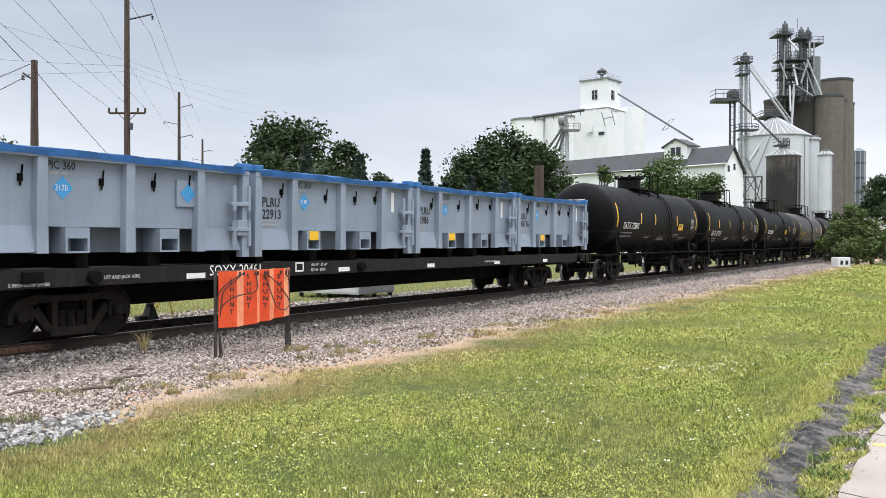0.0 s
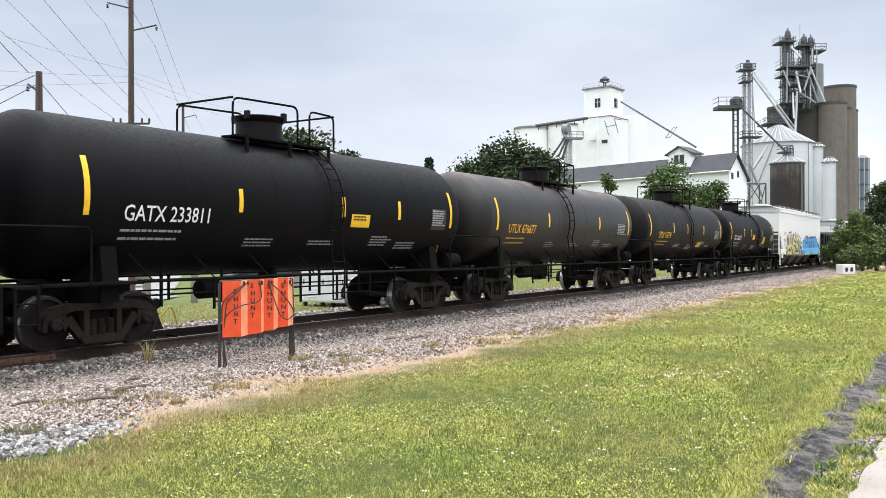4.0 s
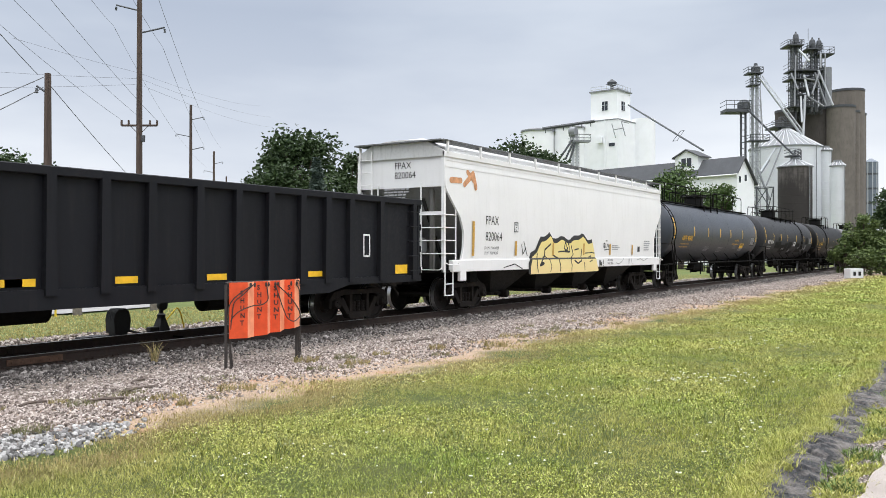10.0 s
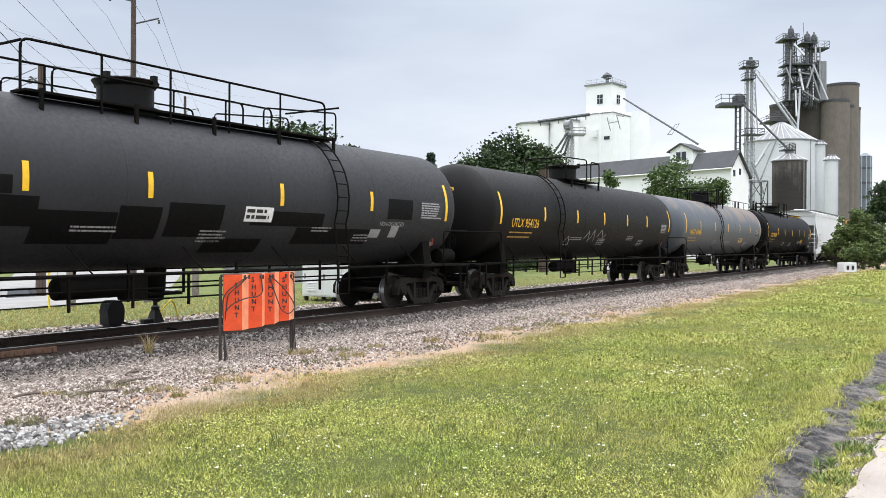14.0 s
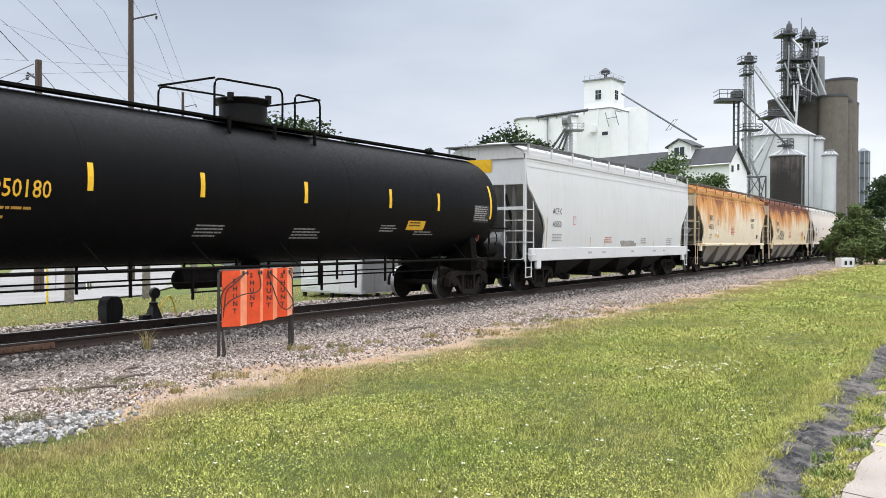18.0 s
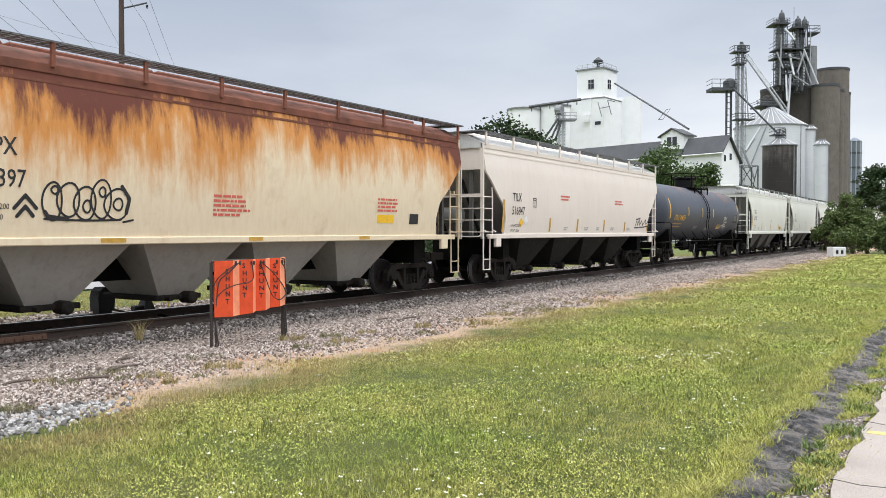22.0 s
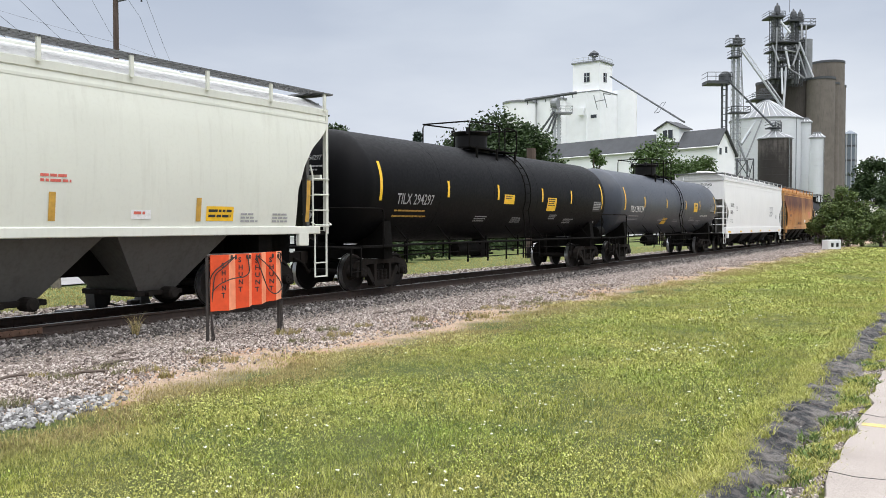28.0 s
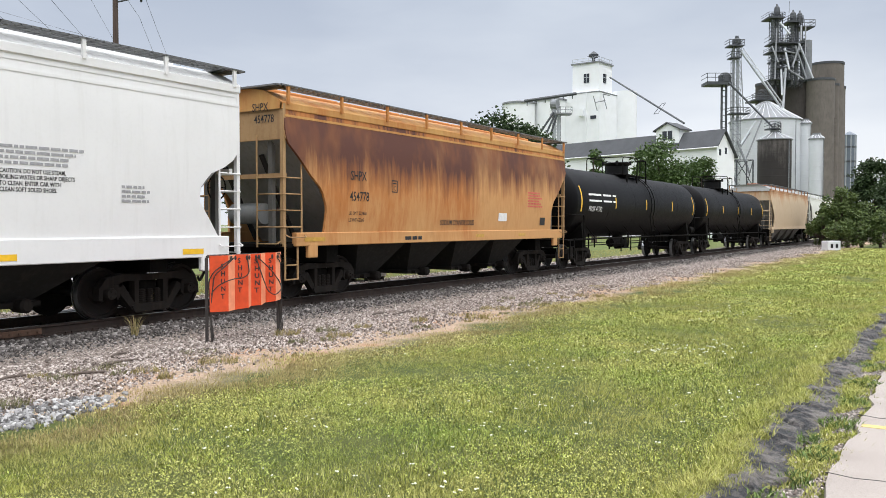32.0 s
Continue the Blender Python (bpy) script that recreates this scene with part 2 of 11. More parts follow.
INK_BLACK = plain("black_lettering", (0.018, 0.018, 0.02), 0.6, 0, 0.2, 20)
INK_YELLOW = plain("yellow_lettering", (0.80, 0.45, 0.03), 0.6, 0, 0.15, 20)
INK_RED = plain("red_lettering", (0.60, 0.12, 0.09), 0.6, 0, 0.2, 20)
INK_BLUE = plain("blue_placard", (0.05, 0.30, 0.62), 0.5, 0, 0.15, 20)


# ---- building blocks ----
def part(name, bm, material, parent, label="", smooth=False, at=None):
    """Links a bmesh (or a ready mesh) as one mesh object under a thing or a part."""
    if isinstance(bm, bpy.types.Mesh):
        me = bm
    else:
        me = bpy.data.meshes.new(name)
        bm.to_mesh(me)
        bm.free()
        if smooth:
            me.shade_smooth()
            me.set_sharp_from_angle(angle=radians(35))
        me.materials.append(material)
    ob = new(name, me)
    ob.parent = parent
    if at is not None:
        ob.location = at
    if label:
        ob["label"] = label
    return ob


def thing(name, label, category, group="", at=(0, 0, 0)):
    ob = new(name)
    ob.empty_display_size = 0.3
    ob.location = at
    return tagged(ob, label, category, group)


def box(bm, x0, x1, y0, y1, z0, z1, bevel=0.0):
    vs = [bm.verts.new((x, y, z)) for x in (x0, x1) for y in (y0, y1) for z in (z0, z1)]
    fs = [bm.faces.new([vs[i] for i in q]) for q in
          ((0, 1, 3, 2), (4, 6, 7, 5), (0, 4, 5, 1), (2, 3, 7, 6), (0, 2, 6, 4), (1, 5, 7, 3))]
    if bevel:
        es = list({e for f in fs for e in f.edges})
        bmesh.ops.bevel(bm, geom=es, offset=bevel, segments=1, affect="EDGES")
    return bm


def hexa(bm, lo, hi):
    """A block between two quads of four points each, in the same order."""
    a = [bm.verts.new(p) for p in lo]
    b = [bm.verts.new(p) for p in hi]
    bm.faces.new(a[::-1])
    bm.faces.new(b)
    for i in range(4):
        j = (i + 1) % 4
        bm.faces.new((a[i], a[j], b[j], b[i]))
    return bm


def prism(bm, pts, y0, y1):
    """A polygon of (x, z) points pushed from y0 to y1."""
    a = [bm.verts.new((x, y0, z)) for x, z in pts]
    b = [bm.verts.new((x, y1, z)) for x, z in pts]
    bm.faces.new(a)
    bm.faces.new(b[::-1])
    for i in range(len(pts)):
        j = (i + 1) % len(pts)
        bm.faces.new((a[j], a[i], b[i], b[j]))
    return bm


def pipe(bm, pts, r=0.02, n=8, closed=False):
    """A round bar along a line of points."""
    pts = [Vector(p) for p in pts]
    rings = []
    for i, p in enumerate(pts):
        d = (pts[min(i + 1, len(pts) - 1)] - pts[max(i - 1, 0)]).normalized()
        u = d.cross(Vector((0, 0, 1)) if abs(d.z) < 0.9 else Vector((1, 0, 0))).normalized()
        v = d.cross(u)
        rings.append([bm.verts.new(p + r * (math.cos(a) * u + math.sin(a) * v)) for a in [k * math.tau / n for k in range(n)]])
    for a, b in zip(rings, rings[1:]):
        for i in range(n):
            j = (i + 1) % n
            bm.faces.new((a[i], a[j], b[j], b[i]))
    bm.faces.new(rings[0][::-1])
    bm.faces.new(rings[-1])
    return bm


def bent(pts, r=0.12, n=4):
    """A line with its inner corners rounded."""
    pts = [Vector(p) for p in pts]
    out = [pts[0]]
    for a, b, c in zip(pts, pts[1:], pts[2:]):
        k = min(r, (a - b).length * 0.45, (c - b).length * 0.45)
        p, q = b + (a - b).normalized() * k, b + (c - b).normalized() * k
        for i in range(n + 1):
            s = i / n
            out.append((1 - s) ** 2 * p + 2 * s * (1 - s) * b + s * s * q)
    return out + [pts[-1]]


def turned(bm, profile, axis="x", n=24, centre=(0, 0, 0)):
    """A body of revolution; profile: (along, radius) points."""
    c = Vector(centre)
    rings = []
    for a, r in profile:
        ring = []
        for k in range(n):
            t = k * math.tau / n
            u, v = r * math.cos(t), r * math.sin(t)
            p = (a, u, v) if axis == "x" else (u, a, v) if axis == "y" else (u, v, a)
            ring.append(bm.verts.new(c + Vector(p)))
        rings.append(ring)
    for a, b in zip(rings, rings[1:]):
        for i in range(n):
            j = (i + 1) % n
            q = (a[i], a[j], b[j], b[i])
            bm.faces.new(q if axis != "y" else q[::-1])
    for ring, flip in ((rings[0], True), (rings[-1], False)):
        f = ring[::-1] if flip else ring
        bm.faces.new(f if axis != "y" else f[::-1])
    return bm


def fresh():
    return bmesh.new()


GLYPHS = {}


def glyphs(body, size, bold=0.0, squeeze=0.9):
    """Vertices and faces of a flat text, left aligned on its base line."""
    key = (body, size, bold, squeeze)
    if key not in GLYPHS:
        cu = bpy.data.curves.new("text", "FONT")
        cu.body, cu.size, cu.offset, cu.resolution_u = body, size / 0.7, bold, 2
        ob = bpy.data.objects.new("text", cu)
        scene.collection.objects.link(ob)
        bpy.context.view_layer.update()
        me = bpy.data.meshes.new_from_object(ob.evaluated_get(bpy.context.evaluated_depsgraph_get()))
        GLYPHS[key] = ([(v.co.x * squeeze, v.co.y) for v in me.vertices], [tuple(p.vertices) for p in me.polygons])
        bpy.data.objects.remove(ob)
        bpy.data.curves.remove(cu)
        bpy.data.meshes.remove(me)
    return GLYPHS[key]


def stuck(name, flat, surface, material, parent, label="", u0=0.0, v0=0.0):
    """Flat shapes (points, faces) laid on a surface given by a function of (u, v)."""
    pts, faces = flat
    me = bpy.data.meshes.new(name)
    me.from_pydata([surface(u0 + u, v0 + v) for u, v in pts], [], faces)
    me.materials.append(material)
    return part(name, me, material, parent, label)


def joined(*shapes):
    pts, faces = [], []
    for p, f in shapes:
        k = len(pts)
        pts += p
        faces += [tuple(i + k for i in q) for q in f]
    return pts, faces


def moved(flat, du, dv):
    return [(u + du, v + dv) for u, v in flat[0]], flat[1]


def panel(w, h, nu=1, nv=4):
    """A flat panel cut into strips, so that it can follow a round side."""
    pts = [(w * i / nu, h * j / nv) for j in range(nv + 1) for i in range(nu + 1)]
    faces = [(j * (nu + 1) + i, j * (nu + 1) + i + 1, (j + 1) * (nu + 1) + i + 1, (j + 1) * (nu + 1) + i) for j in range(nv) for i in range(nu)]
    return pts, faces


def bars(w, rows, h, gap, seed=0):
    """Lines of small writing that cannot be read, as plain bars."""
    rng = random.Random(seed)
    out = []
    for k in range(rows):
        u = 0.0
        end = w * rng.uniform(0.72, 1.0)
        while u < end:
            l = min(rng.uniform(0.4, 1.6) * h * 3, end - u)
            out.append(moved(panel(max(l, h * 0.5), h, 1, 1), u, -k * (h + gap)))
            u += l + h * 0.55
    return joined(*out)


def diamond(s):
    return [(0, -s), (s, 0), (0, s), (-s, 0)], [(0, 1, 2, 3)]


# ---- running gear ----
def mesh_of(name, bm, material, smooth=False):
    me = bpy.data.meshes.new(name)
    bm.to_mesh(me)
    bm.free()
    if smooth:
        me.shade_smooth()
        me.set_sharp_from_angle(angle=radians(35))
    me.materials.append(material)
    return me


WHEEL_R = 0.457


def gear_meshes():
    g = {}
    bm = fresh()
    turned(bm, [(-0.95, 0.07), (-0.70, 0.08), (0.70, 0.08), (0.95, 0.07)], "y", 12)
    for s in (-1, 1):
        prof = [(0.665, 0.02), (0.665, 0.20), (0.685, 0.38), (0.67, 0.40), (0.67, WHEEL_R + 0.025), (0.695, WHEEL_R + 0.025), (0.705, WHEEL_R + 0.004),
                (0.81, WHEEL_R - 0.004), (0.815, 0.40), (0.775, 0.385), (0.745, 0.20), (0.80, 0.16), (0.80, 0.02)]
        turned(bm, [(s * a, r) for a, r in (prof if s > 0 else prof[::-1])], "y", 40)
    bmesh.ops.recalc_face_normals(bm, faces=bm.faces)
    g["wheelset"] = mesh_of("wheelset", bm, WHEEL_STEEL, True)
    g["wheelset"].materials.append(TREAD_STEEL)
    for p in g["wheelset"].polygons:
        r = math.hypot(p.center.x, p.center.z)
        if abs(p.normal.y) < 0.5 and r > 0.43:
            p.material_index = 1
    bm = fresh()
    top = [(-1.10, 0.56), (-0.96, 0.73), (-0.6, 0.80), (-0.3, 0.77), (0.3, 0.77), (0.6, 0.80), (0.96, 0.73), (1.10, 0.56), (0.86, 0.60), (0.58, 0.66), (-0.58, 0.66), (-0.86, 0.60)]
    prism(bm, top, -0.09, 0.09)
    for s in (-1, 1):
        def flip(pts):
            q = [(s * x, z) for x, z in pts]
            return q if s > 0 else q[::-1]
        prism(bm, flip([(1.10, 0.57), (1.12, 0.36), (1.04, 0.33), (1.02, 0.53), (0.76, 0.53), (0.74, 0.33), (0.68, 0.40), (0.70, 0.62)]), -0.085, 0.085)
        prism(bm, flip([(0.74, 0.52), (0.60, 0.60), (0.34, 0.22), (0.40, 0.12)]), -0.075, 0.075)
        prism(bm, flip([(0.37, 0.67), (0.27, 0.67), (0.27, 0.2), (0.37, 0.2)]), -0.08, 0.08)
    prism(bm, [(-0.44, 0.21), (-0.38, 0.10), (0.38, 0.10), (0.44, 0.21), (0.3, 0.24), (-0.3, 0.24)], -0.10, 0.10)
    bmesh.ops.recalc_face_normals(bm, faces=bm.faces)
    g["side_frame"] = mesh_of("side_frame", bm, TRUCK_STEEL)
    bm = fresh()
    prof = []
    for k in range(7):
        z = 0.25 + k * 0.036
        prof += [(z, 0.078), (z + 0.022, 0.078), (z + 0.023, 0.05), (z + 0.035, 0.05)]
    turned(bm, prof, "z", 10)
    g["coil_spring"] = mesh_of("coil_spring", bm, TRUCK_STEEL, True)
    bm = fresh()
    turned(bm, [(-0.16, 0.075), (-0.15, 0.10), (-0.05, 0.115), (0.06, 0.12)], "y", 16)
    for k in range(3):
        a = k * math.tau / 3
        turned(bm, [(-0.18, 0.02), (-0.15, 0.02)], "y", 6, (0.055 * math.cos(a), 0, 0.055 * math.sin(a)))
    bmesh.ops.recalc_face_normals(bm, faces=bm.faces)
    g["bearing"] = mesh_of("bearing", bm, TRUCK_STEEL, True)
    bm = fresh()
    box(bm, -0.21, 0.21, -0.98, 0.98, 0.46, 0.66, 0.03)
    box(bm, -0.14, 0.14, -0.6, 0.6, 0.66, 0.74, 0.02)
    for s in (-1, 1):
        box(bm, s * 0.42 - 0.04, s * 0.42 + 0.04, -0.86, 0.86, 0.36, 0.46, 0.02)
        for y in (-0.74, 0.74):
            prism(bm, [(s * 0.42, 0.32), (s * 0.44, 0.62), (s * 0.40, 0.62), (s * 0.36, 0.32)], y - 0.05, y + 0.05)
    bmesh.ops.recalc_face_normals(bm, faces=bm.faces)
    g["truck"] = mesh_of("truck", bm, UNDER)
    bm = fresh()
    box(bm, -0.55, 0.1, -0.10, 0.10, 0.76, 0.98, 0.02)
    hexa(bm, [(0.08, -0.14, 0.74), (0.08, 0.10, 0.74), (0.08, 0.10, 1.0), (0.08, -0.14, 1.0)], [(0.32, -0.16, 0.72), (0.32, 0.02, 0.72), (0.32, 0.02, 1.02), (0.32, -0.16, 1.02)])
    pipe(bm, bent([(-0.3, -0.25, 0.85), (0.05, -0.28, 0.72), (0.28, -0.22, 0.45), (0.42, -0.12, 0.55)], 0.2), 0.03, 8)
    bmesh.ops.recalc_face_normals(bm, faces=bm.faces)
    g["coupler"] = mesh_of("coupler", bm, TRUCK_STEEL)
    bm = fresh()
    n = 16
    pipe(bm, [(0, 0.28 * math.cos(k * math.tau / n), 0.28 * math.sin(k * math.tau / n)) for k in range(n + 1)], 0.018, 6)
    for k in range(4):
        a = k * math.tau / 4
        pipe(bm, [(0.04, 0, 0), (0, 0.28 * math.cos(a), 0.28 * math.sin(a))], 0.012, 5)
    g["brake_wheel"] = mesh_of("brake_wheel", bm, UNDER)
    return g


GEAR = gear_meshes()
WHEELSETS = []


def running_gear(car, length, inset, coupled=0.62):
    """Two trucks, four wheelsets and the couplers; the car reaches from x = 0 to length."""
    for cx in (inset, length - inset):
        tr = part("truck", GEAR["truck"], None, car, at=(cx, 0, 0))
        for s in (-1, 1):
            part("side_frame", GEAR["side_frame"], None, tr, at=(0, s * 1.0, 0))
            for dx in (-0.17, 0.0, 0.17):
                part("coil_spring", GEAR["coil_spring"], None, tr, at=(dx, s * 1.0, 0))
            for dx in (-0.889, 0.889):
                b = part("bearing", GEAR["bearing"], None, tr, at=(dx, s * 1.0, WHEEL_R))
                if s > 0:
                    b.rotation_euler = (0, 0, math.pi)
        for dx in (-0.889, 0.889):
            w = part("wheelset", GEAR["wheelset"], None, car, at=(cx + dx, 0, WHEEL_R))
            WHEELSETS.append((w, cx + dx))
    a = part("coupler", GEAR["coupler"], None, car, at=(-coupled + 0.12, 0, 0))
    a.rotation_euler = (0, 0, math.pi)
    part("coupler", GEAR["coupler"], None, car, at=(length + coupled - 0.12, 0, 0))


def ladder(bm, x, y, z0, z1, w=0.42, along="x", rungs=None, r=0.016, rail=0.022):
    """A ladder flat in the side (along x) or the end (along y)."""
    rungs = rungs or max(2, round((z1 - z0) / 0.36))
    ends = ((x - w / 2, y), (x + w / 2, y)) if along == "x" else ((x, y - w / 2), (x, y + w / 2))
    for ex, ey in ends:
        box(bm, ex - rail, ex + rail, ey - rail, ey + rail, z0, z1)
    for k in range(rungs):
        z = z0 + (k + 0.3) * (z1 - z0) / rungs
        pipe(bm, [(*ends[0], z), (*ends[1], z)], r, 6)
    return bm


CARS = []
TRACK_Y = 13.8


# ---- tank cars ----
BLK = "black railway tank car in a moving train"


def proud(surface):
    """The same surface, 7 mm nearer to the track's open side."""
    def f(u, v):
        x, y, z = surface(u, v)
        return (x, y - 0.007, z)
    return f


def tank_car(q0, q1, paint, label=BLK, radius=1.45, centre=2.63, marks=(), dome=6.6, rails="short", stripes=(), panels=(), ladder_at=8.1, title="", ink=INK_WHITE, placard=None, table=None, extra=None, dome_paint=None, title_v=-0.44, title_u=2.0, title_size=0.275, rail_span=None):
    """q0, q1: places of the first and last stripe in the train; the shell reaches a little beyond them."""
    a, over = 1.28, 1.28
    L = q1 - q0 + a + over
    car = thing("tank_car", label, "tank car", "train of freight cars")
    R, zc = radius, centre
    s0, s1 = 0.98, L - 0.98          # ends of the straight shell
    hd = 0.72                        # depth of a head
    bm = fresh()
    prof = []
    for k in range(10):
        t = k / 9 * math.pi / 2
        prof.append((s0 - hd * math.cos(t), max(0.02, R * math.sin(t) ** 0.9)))
    body = [s0 + (s1 - s0) * k / 8 for k in range(1, 8)]
    prof += [(x, R) for x in body]
    prof += [(s0 + s1 - x, r) for x, r in prof[:10][::-1]]
    turned(bm, prof, "x", 72, (0, 0, zc))
    tank = part("tank", bm, paint, car, smooth=True)

    def side(u, v):
        """u: metres along, v: height on the flank; a point just off the shell."""
        d = max(-1.0, min(1.0, (v - zc) / R))
        y = -math.sqrt(max(0.0, 1 - d * d)) * (R + 0.006)
        return (u, y, zc + d * (R + 0.006))

    def head(u, v):
        """On the front head: u runs to the right as one looks at it."""
        y, z = -u, v - zc
        r = min(0.98, math.hypot(y, z) / R)
        t = math.asin(r ** (1 / 0.9))
        return (s0 - hd * math.cos(t) - 0.012, y, v)

    # weld bands
    for fx in (0.2, 0.4, 0.6, 0.8):
        bm = fresh()
        x = s0 + (s1 - s0) * fx
        turned(bm, [(x - 0.02, R - 0.004), (x - 0.012, R + 0.004), (x + 0.012, R + 0.004), (x + 0.02, R - 0.004)], "x", 48, (0, 0, zc))
        part("weld_seam", bm, paint, tank, smooth=True)
    # stripes
    us = [a] + list(stripes) + [L - over]
    for k, x in enumerate(us):
        ends = k in (0, len(us) - 1)
        tall = 0.98 if ends else 0.46
        z = zc + 0.12 if ends else zc + 0.02
        stuck("reflective_stripe", panel(0.11, tall, 1, 8), side, STRIPE, car, u0=x - 0.05, v0=z - tall / 2)
    # sills, bolsters and end platforms
    for s in (0, 1):
        X = (lambda v: v) if s == 0 else (lambda v: L - v)
        bm = fresh()
        box(bm, *sorted((X(0.0), X(3.0))), -0.28, 0.28, 0.80, 1.10, 0.02)
        part("draft_sill", bm, UNDER, car)
        bm = fresh()
        cx = X(1.85)
        prism(bm, [(cx - 0.18, 0.78), (cx + 0.18, 0.78), (cx + 0.18, 1.12), (cx - 0.18, 1.12)], -1.25, 1.25)
        for sy in (-1, 1):
            hexa(bm, [(cx - 0.16, sy * 1.28, 1.1), (cx + 0.16, sy * 1.28, 1.1), (cx + 0.16, sy * 0.3, 1.1), (cx - 0.16, sy * 0.3, 1.1)],
                 [(cx - 0.16, sy * 1.2, 1.75), (cx + 0.16, sy * 1.2, 1.75), (cx + 0.16, sy * 0.6, 1.35), (cx - 0.16, sy * 0.6, 1.35)])
        bmesh.ops.recalc_face_normals(bm, faces=bm.faces)
        part("bolster", bm, UNDER, car)
        bm = fresh()
        box(bm, *sorted((X(-0.12), X(0.55))), -1.42, 1.42, 1.06, 1.12, 0.01)
        box(bm, *sorted((X(0.5), X(2.4))), -1.45, -1.25, 1.08, 1.14, 0.01)
        box(bm, *sorted((X(0.5), X(2.4))), 1.25, 1.45, 1.08, 1.14, 0.01)
        part("end_platform", bm, UNDER, car)
        for sy in (-1, 1):
            bm = fresh()
            pipe(bm, bent([(X(0.0), sy * 0.45, 1.1), (X(0.0), sy * 0.45, 2.05), (X(0.0), sy * 1.4, 2.05), (X(0.15), sy * 1.46, 2.05), (X(1.35), sy * 1.46, 2.05), (X(1.35), sy * 1.46, 1.1)], 0.14), 0.022, 7)
            part("end_handrail", bm, UNDER, car, smooth=True)
            bm = fresh()
            ladder(bm, X(0.25), sy * 1.44, 0.42, 1.08, 0.38)
            part("sill_step", bm, UNDER, car)
    bm = fresh()
    for sy in (-1, 1):
        pipe(bm, [(2.3, sy * 1.44, 1.13), (L - 2.3, sy * 1.44, 1.13)], 0.032, 8)
        for k in range(7):
            x = 2.6 + (L - 5.2) * k / 6
            pipe(bm, [(x, sy * 1.44, 1.13), (x - 0.3, sy * 1.15, 1.62)], 0.016, 5)
    part("side_handrail", bm, UNDER, car, smooth=True)
    # under gear
    bm = fresh()
    mid = L * 0.5
    turned(bm, [(-0.75, 0.05), (-0.7, 0.19), (0.7, 0.19), (0.75, 0.05)], "x", 16, (mid - 1.8, -0.55, 0.88))
    part("air_reservoir", bm, UNDER, car, smooth=True)
    bm = fresh()
    turned(bm, [(0.55, 0.16), (0.8, 0.2), (1.2, 0.22)], "z", 16, (mid, 0, 0))
    box(bm, mid - 0.4, mid + 0.4, -0.35, 0.35, 0.66, 0.72, 0.01)
    part("bottom_outlet", bm, UNDER, car, smooth=True)
    bm = fresh()
    for y in (-0.9, 0.7):
        pipe(bm, [(2.4, y, 0.84), (L - 2.4, y, 0.84)], 0.02, 6)
        for k in range(6):
            x = 3.2 + (L - 6.4) * k / 5
            box(bm, x - 0.02, x + 0.02, y - 0.03, y + 0.02, 0.62, 1.3)
    pipe(bm, [(mid - 2.6, -1.1, 0.66), (mid + 2.4, -1.1, 0.66)], 0.018, 6)
    for k in range(5):
        x = mid - 2.6 + k * 1.25
        box(bm, x - 0.022, x + 0.022, -1.12, -1.08, 0.52, 1.13)
    box(bm, mid - 1.1, mid - 0.7, -0.7, -0.3, 0.62, 1.1, 0.02)
    part("brake_rigging", bm, UNDER, car)
    bm = fresh()
    turned(bm, [(-0.36, 0.04), (-0.33, 0.2), (0.33, 0.2), (0.36, 0.04)], "x", 16, (L - 0.75, -1.05, 1.36))
    part("brake_cylinder", bm, UNDER, car, smooth=True)
    part("brake_wheel", GEAR["brake_wheel"], None, car, at=(L - 0.05, -0.75, 1.75))
    # dome, its cover and the guard rail
    dx = dome
    zt = zc + R
    bm = fresh()
    turned(bm, [(zt - 0.12, 0.62), (zt + 0.06, 0.62), (zt + 0.07, 0.52), (zt + 0.44, 0.52), (zt + 0.47, 0.56), (zt + 0.56, 0.62), (zt + 0.58, 0.60), (zt + 0.58, 0.2)], "z", 28, (dx, 0, 0))
    for k in range(4):
        cx, cy = dx + 0.6 * math.cos(radians(20 + 90 * k)), 0.6 * math.sin(radians(20 + 90 * k))
        box(bm, cx - 0.05, cx + 0.05, cy - 0.05, cy + 0.05, zt + 0.48, zt + 0.66)
    part("manway", bm, dome_paint or TANK_SOOT, car, smooth=True)
    r0, r1 = rail_span or (dx - 1.6, dx + 1.6)
    bm = fresh()
    for sy in (-1, 1):
        box(bm, r0 + 0.1, r1 - 0.1, sy * 0.62 - 0.22, sy * 0.62 + 0.22, zt - 0.05, zt - 0.01)
        for k in range(3 if not rail_span else 5):
            x = r0 + 0.3 + (r1 - r0 - 0.6) * k / (2 if not rail_span else 4)
            box(bm, x - 0.03, x + 0.03, sy * 0.95 - 0.03, sy * 0.95 + 0.03, zt - 0.55, zt)
    plat = part("dome_platform", bm, UNDER, car)
    bm = fresh()
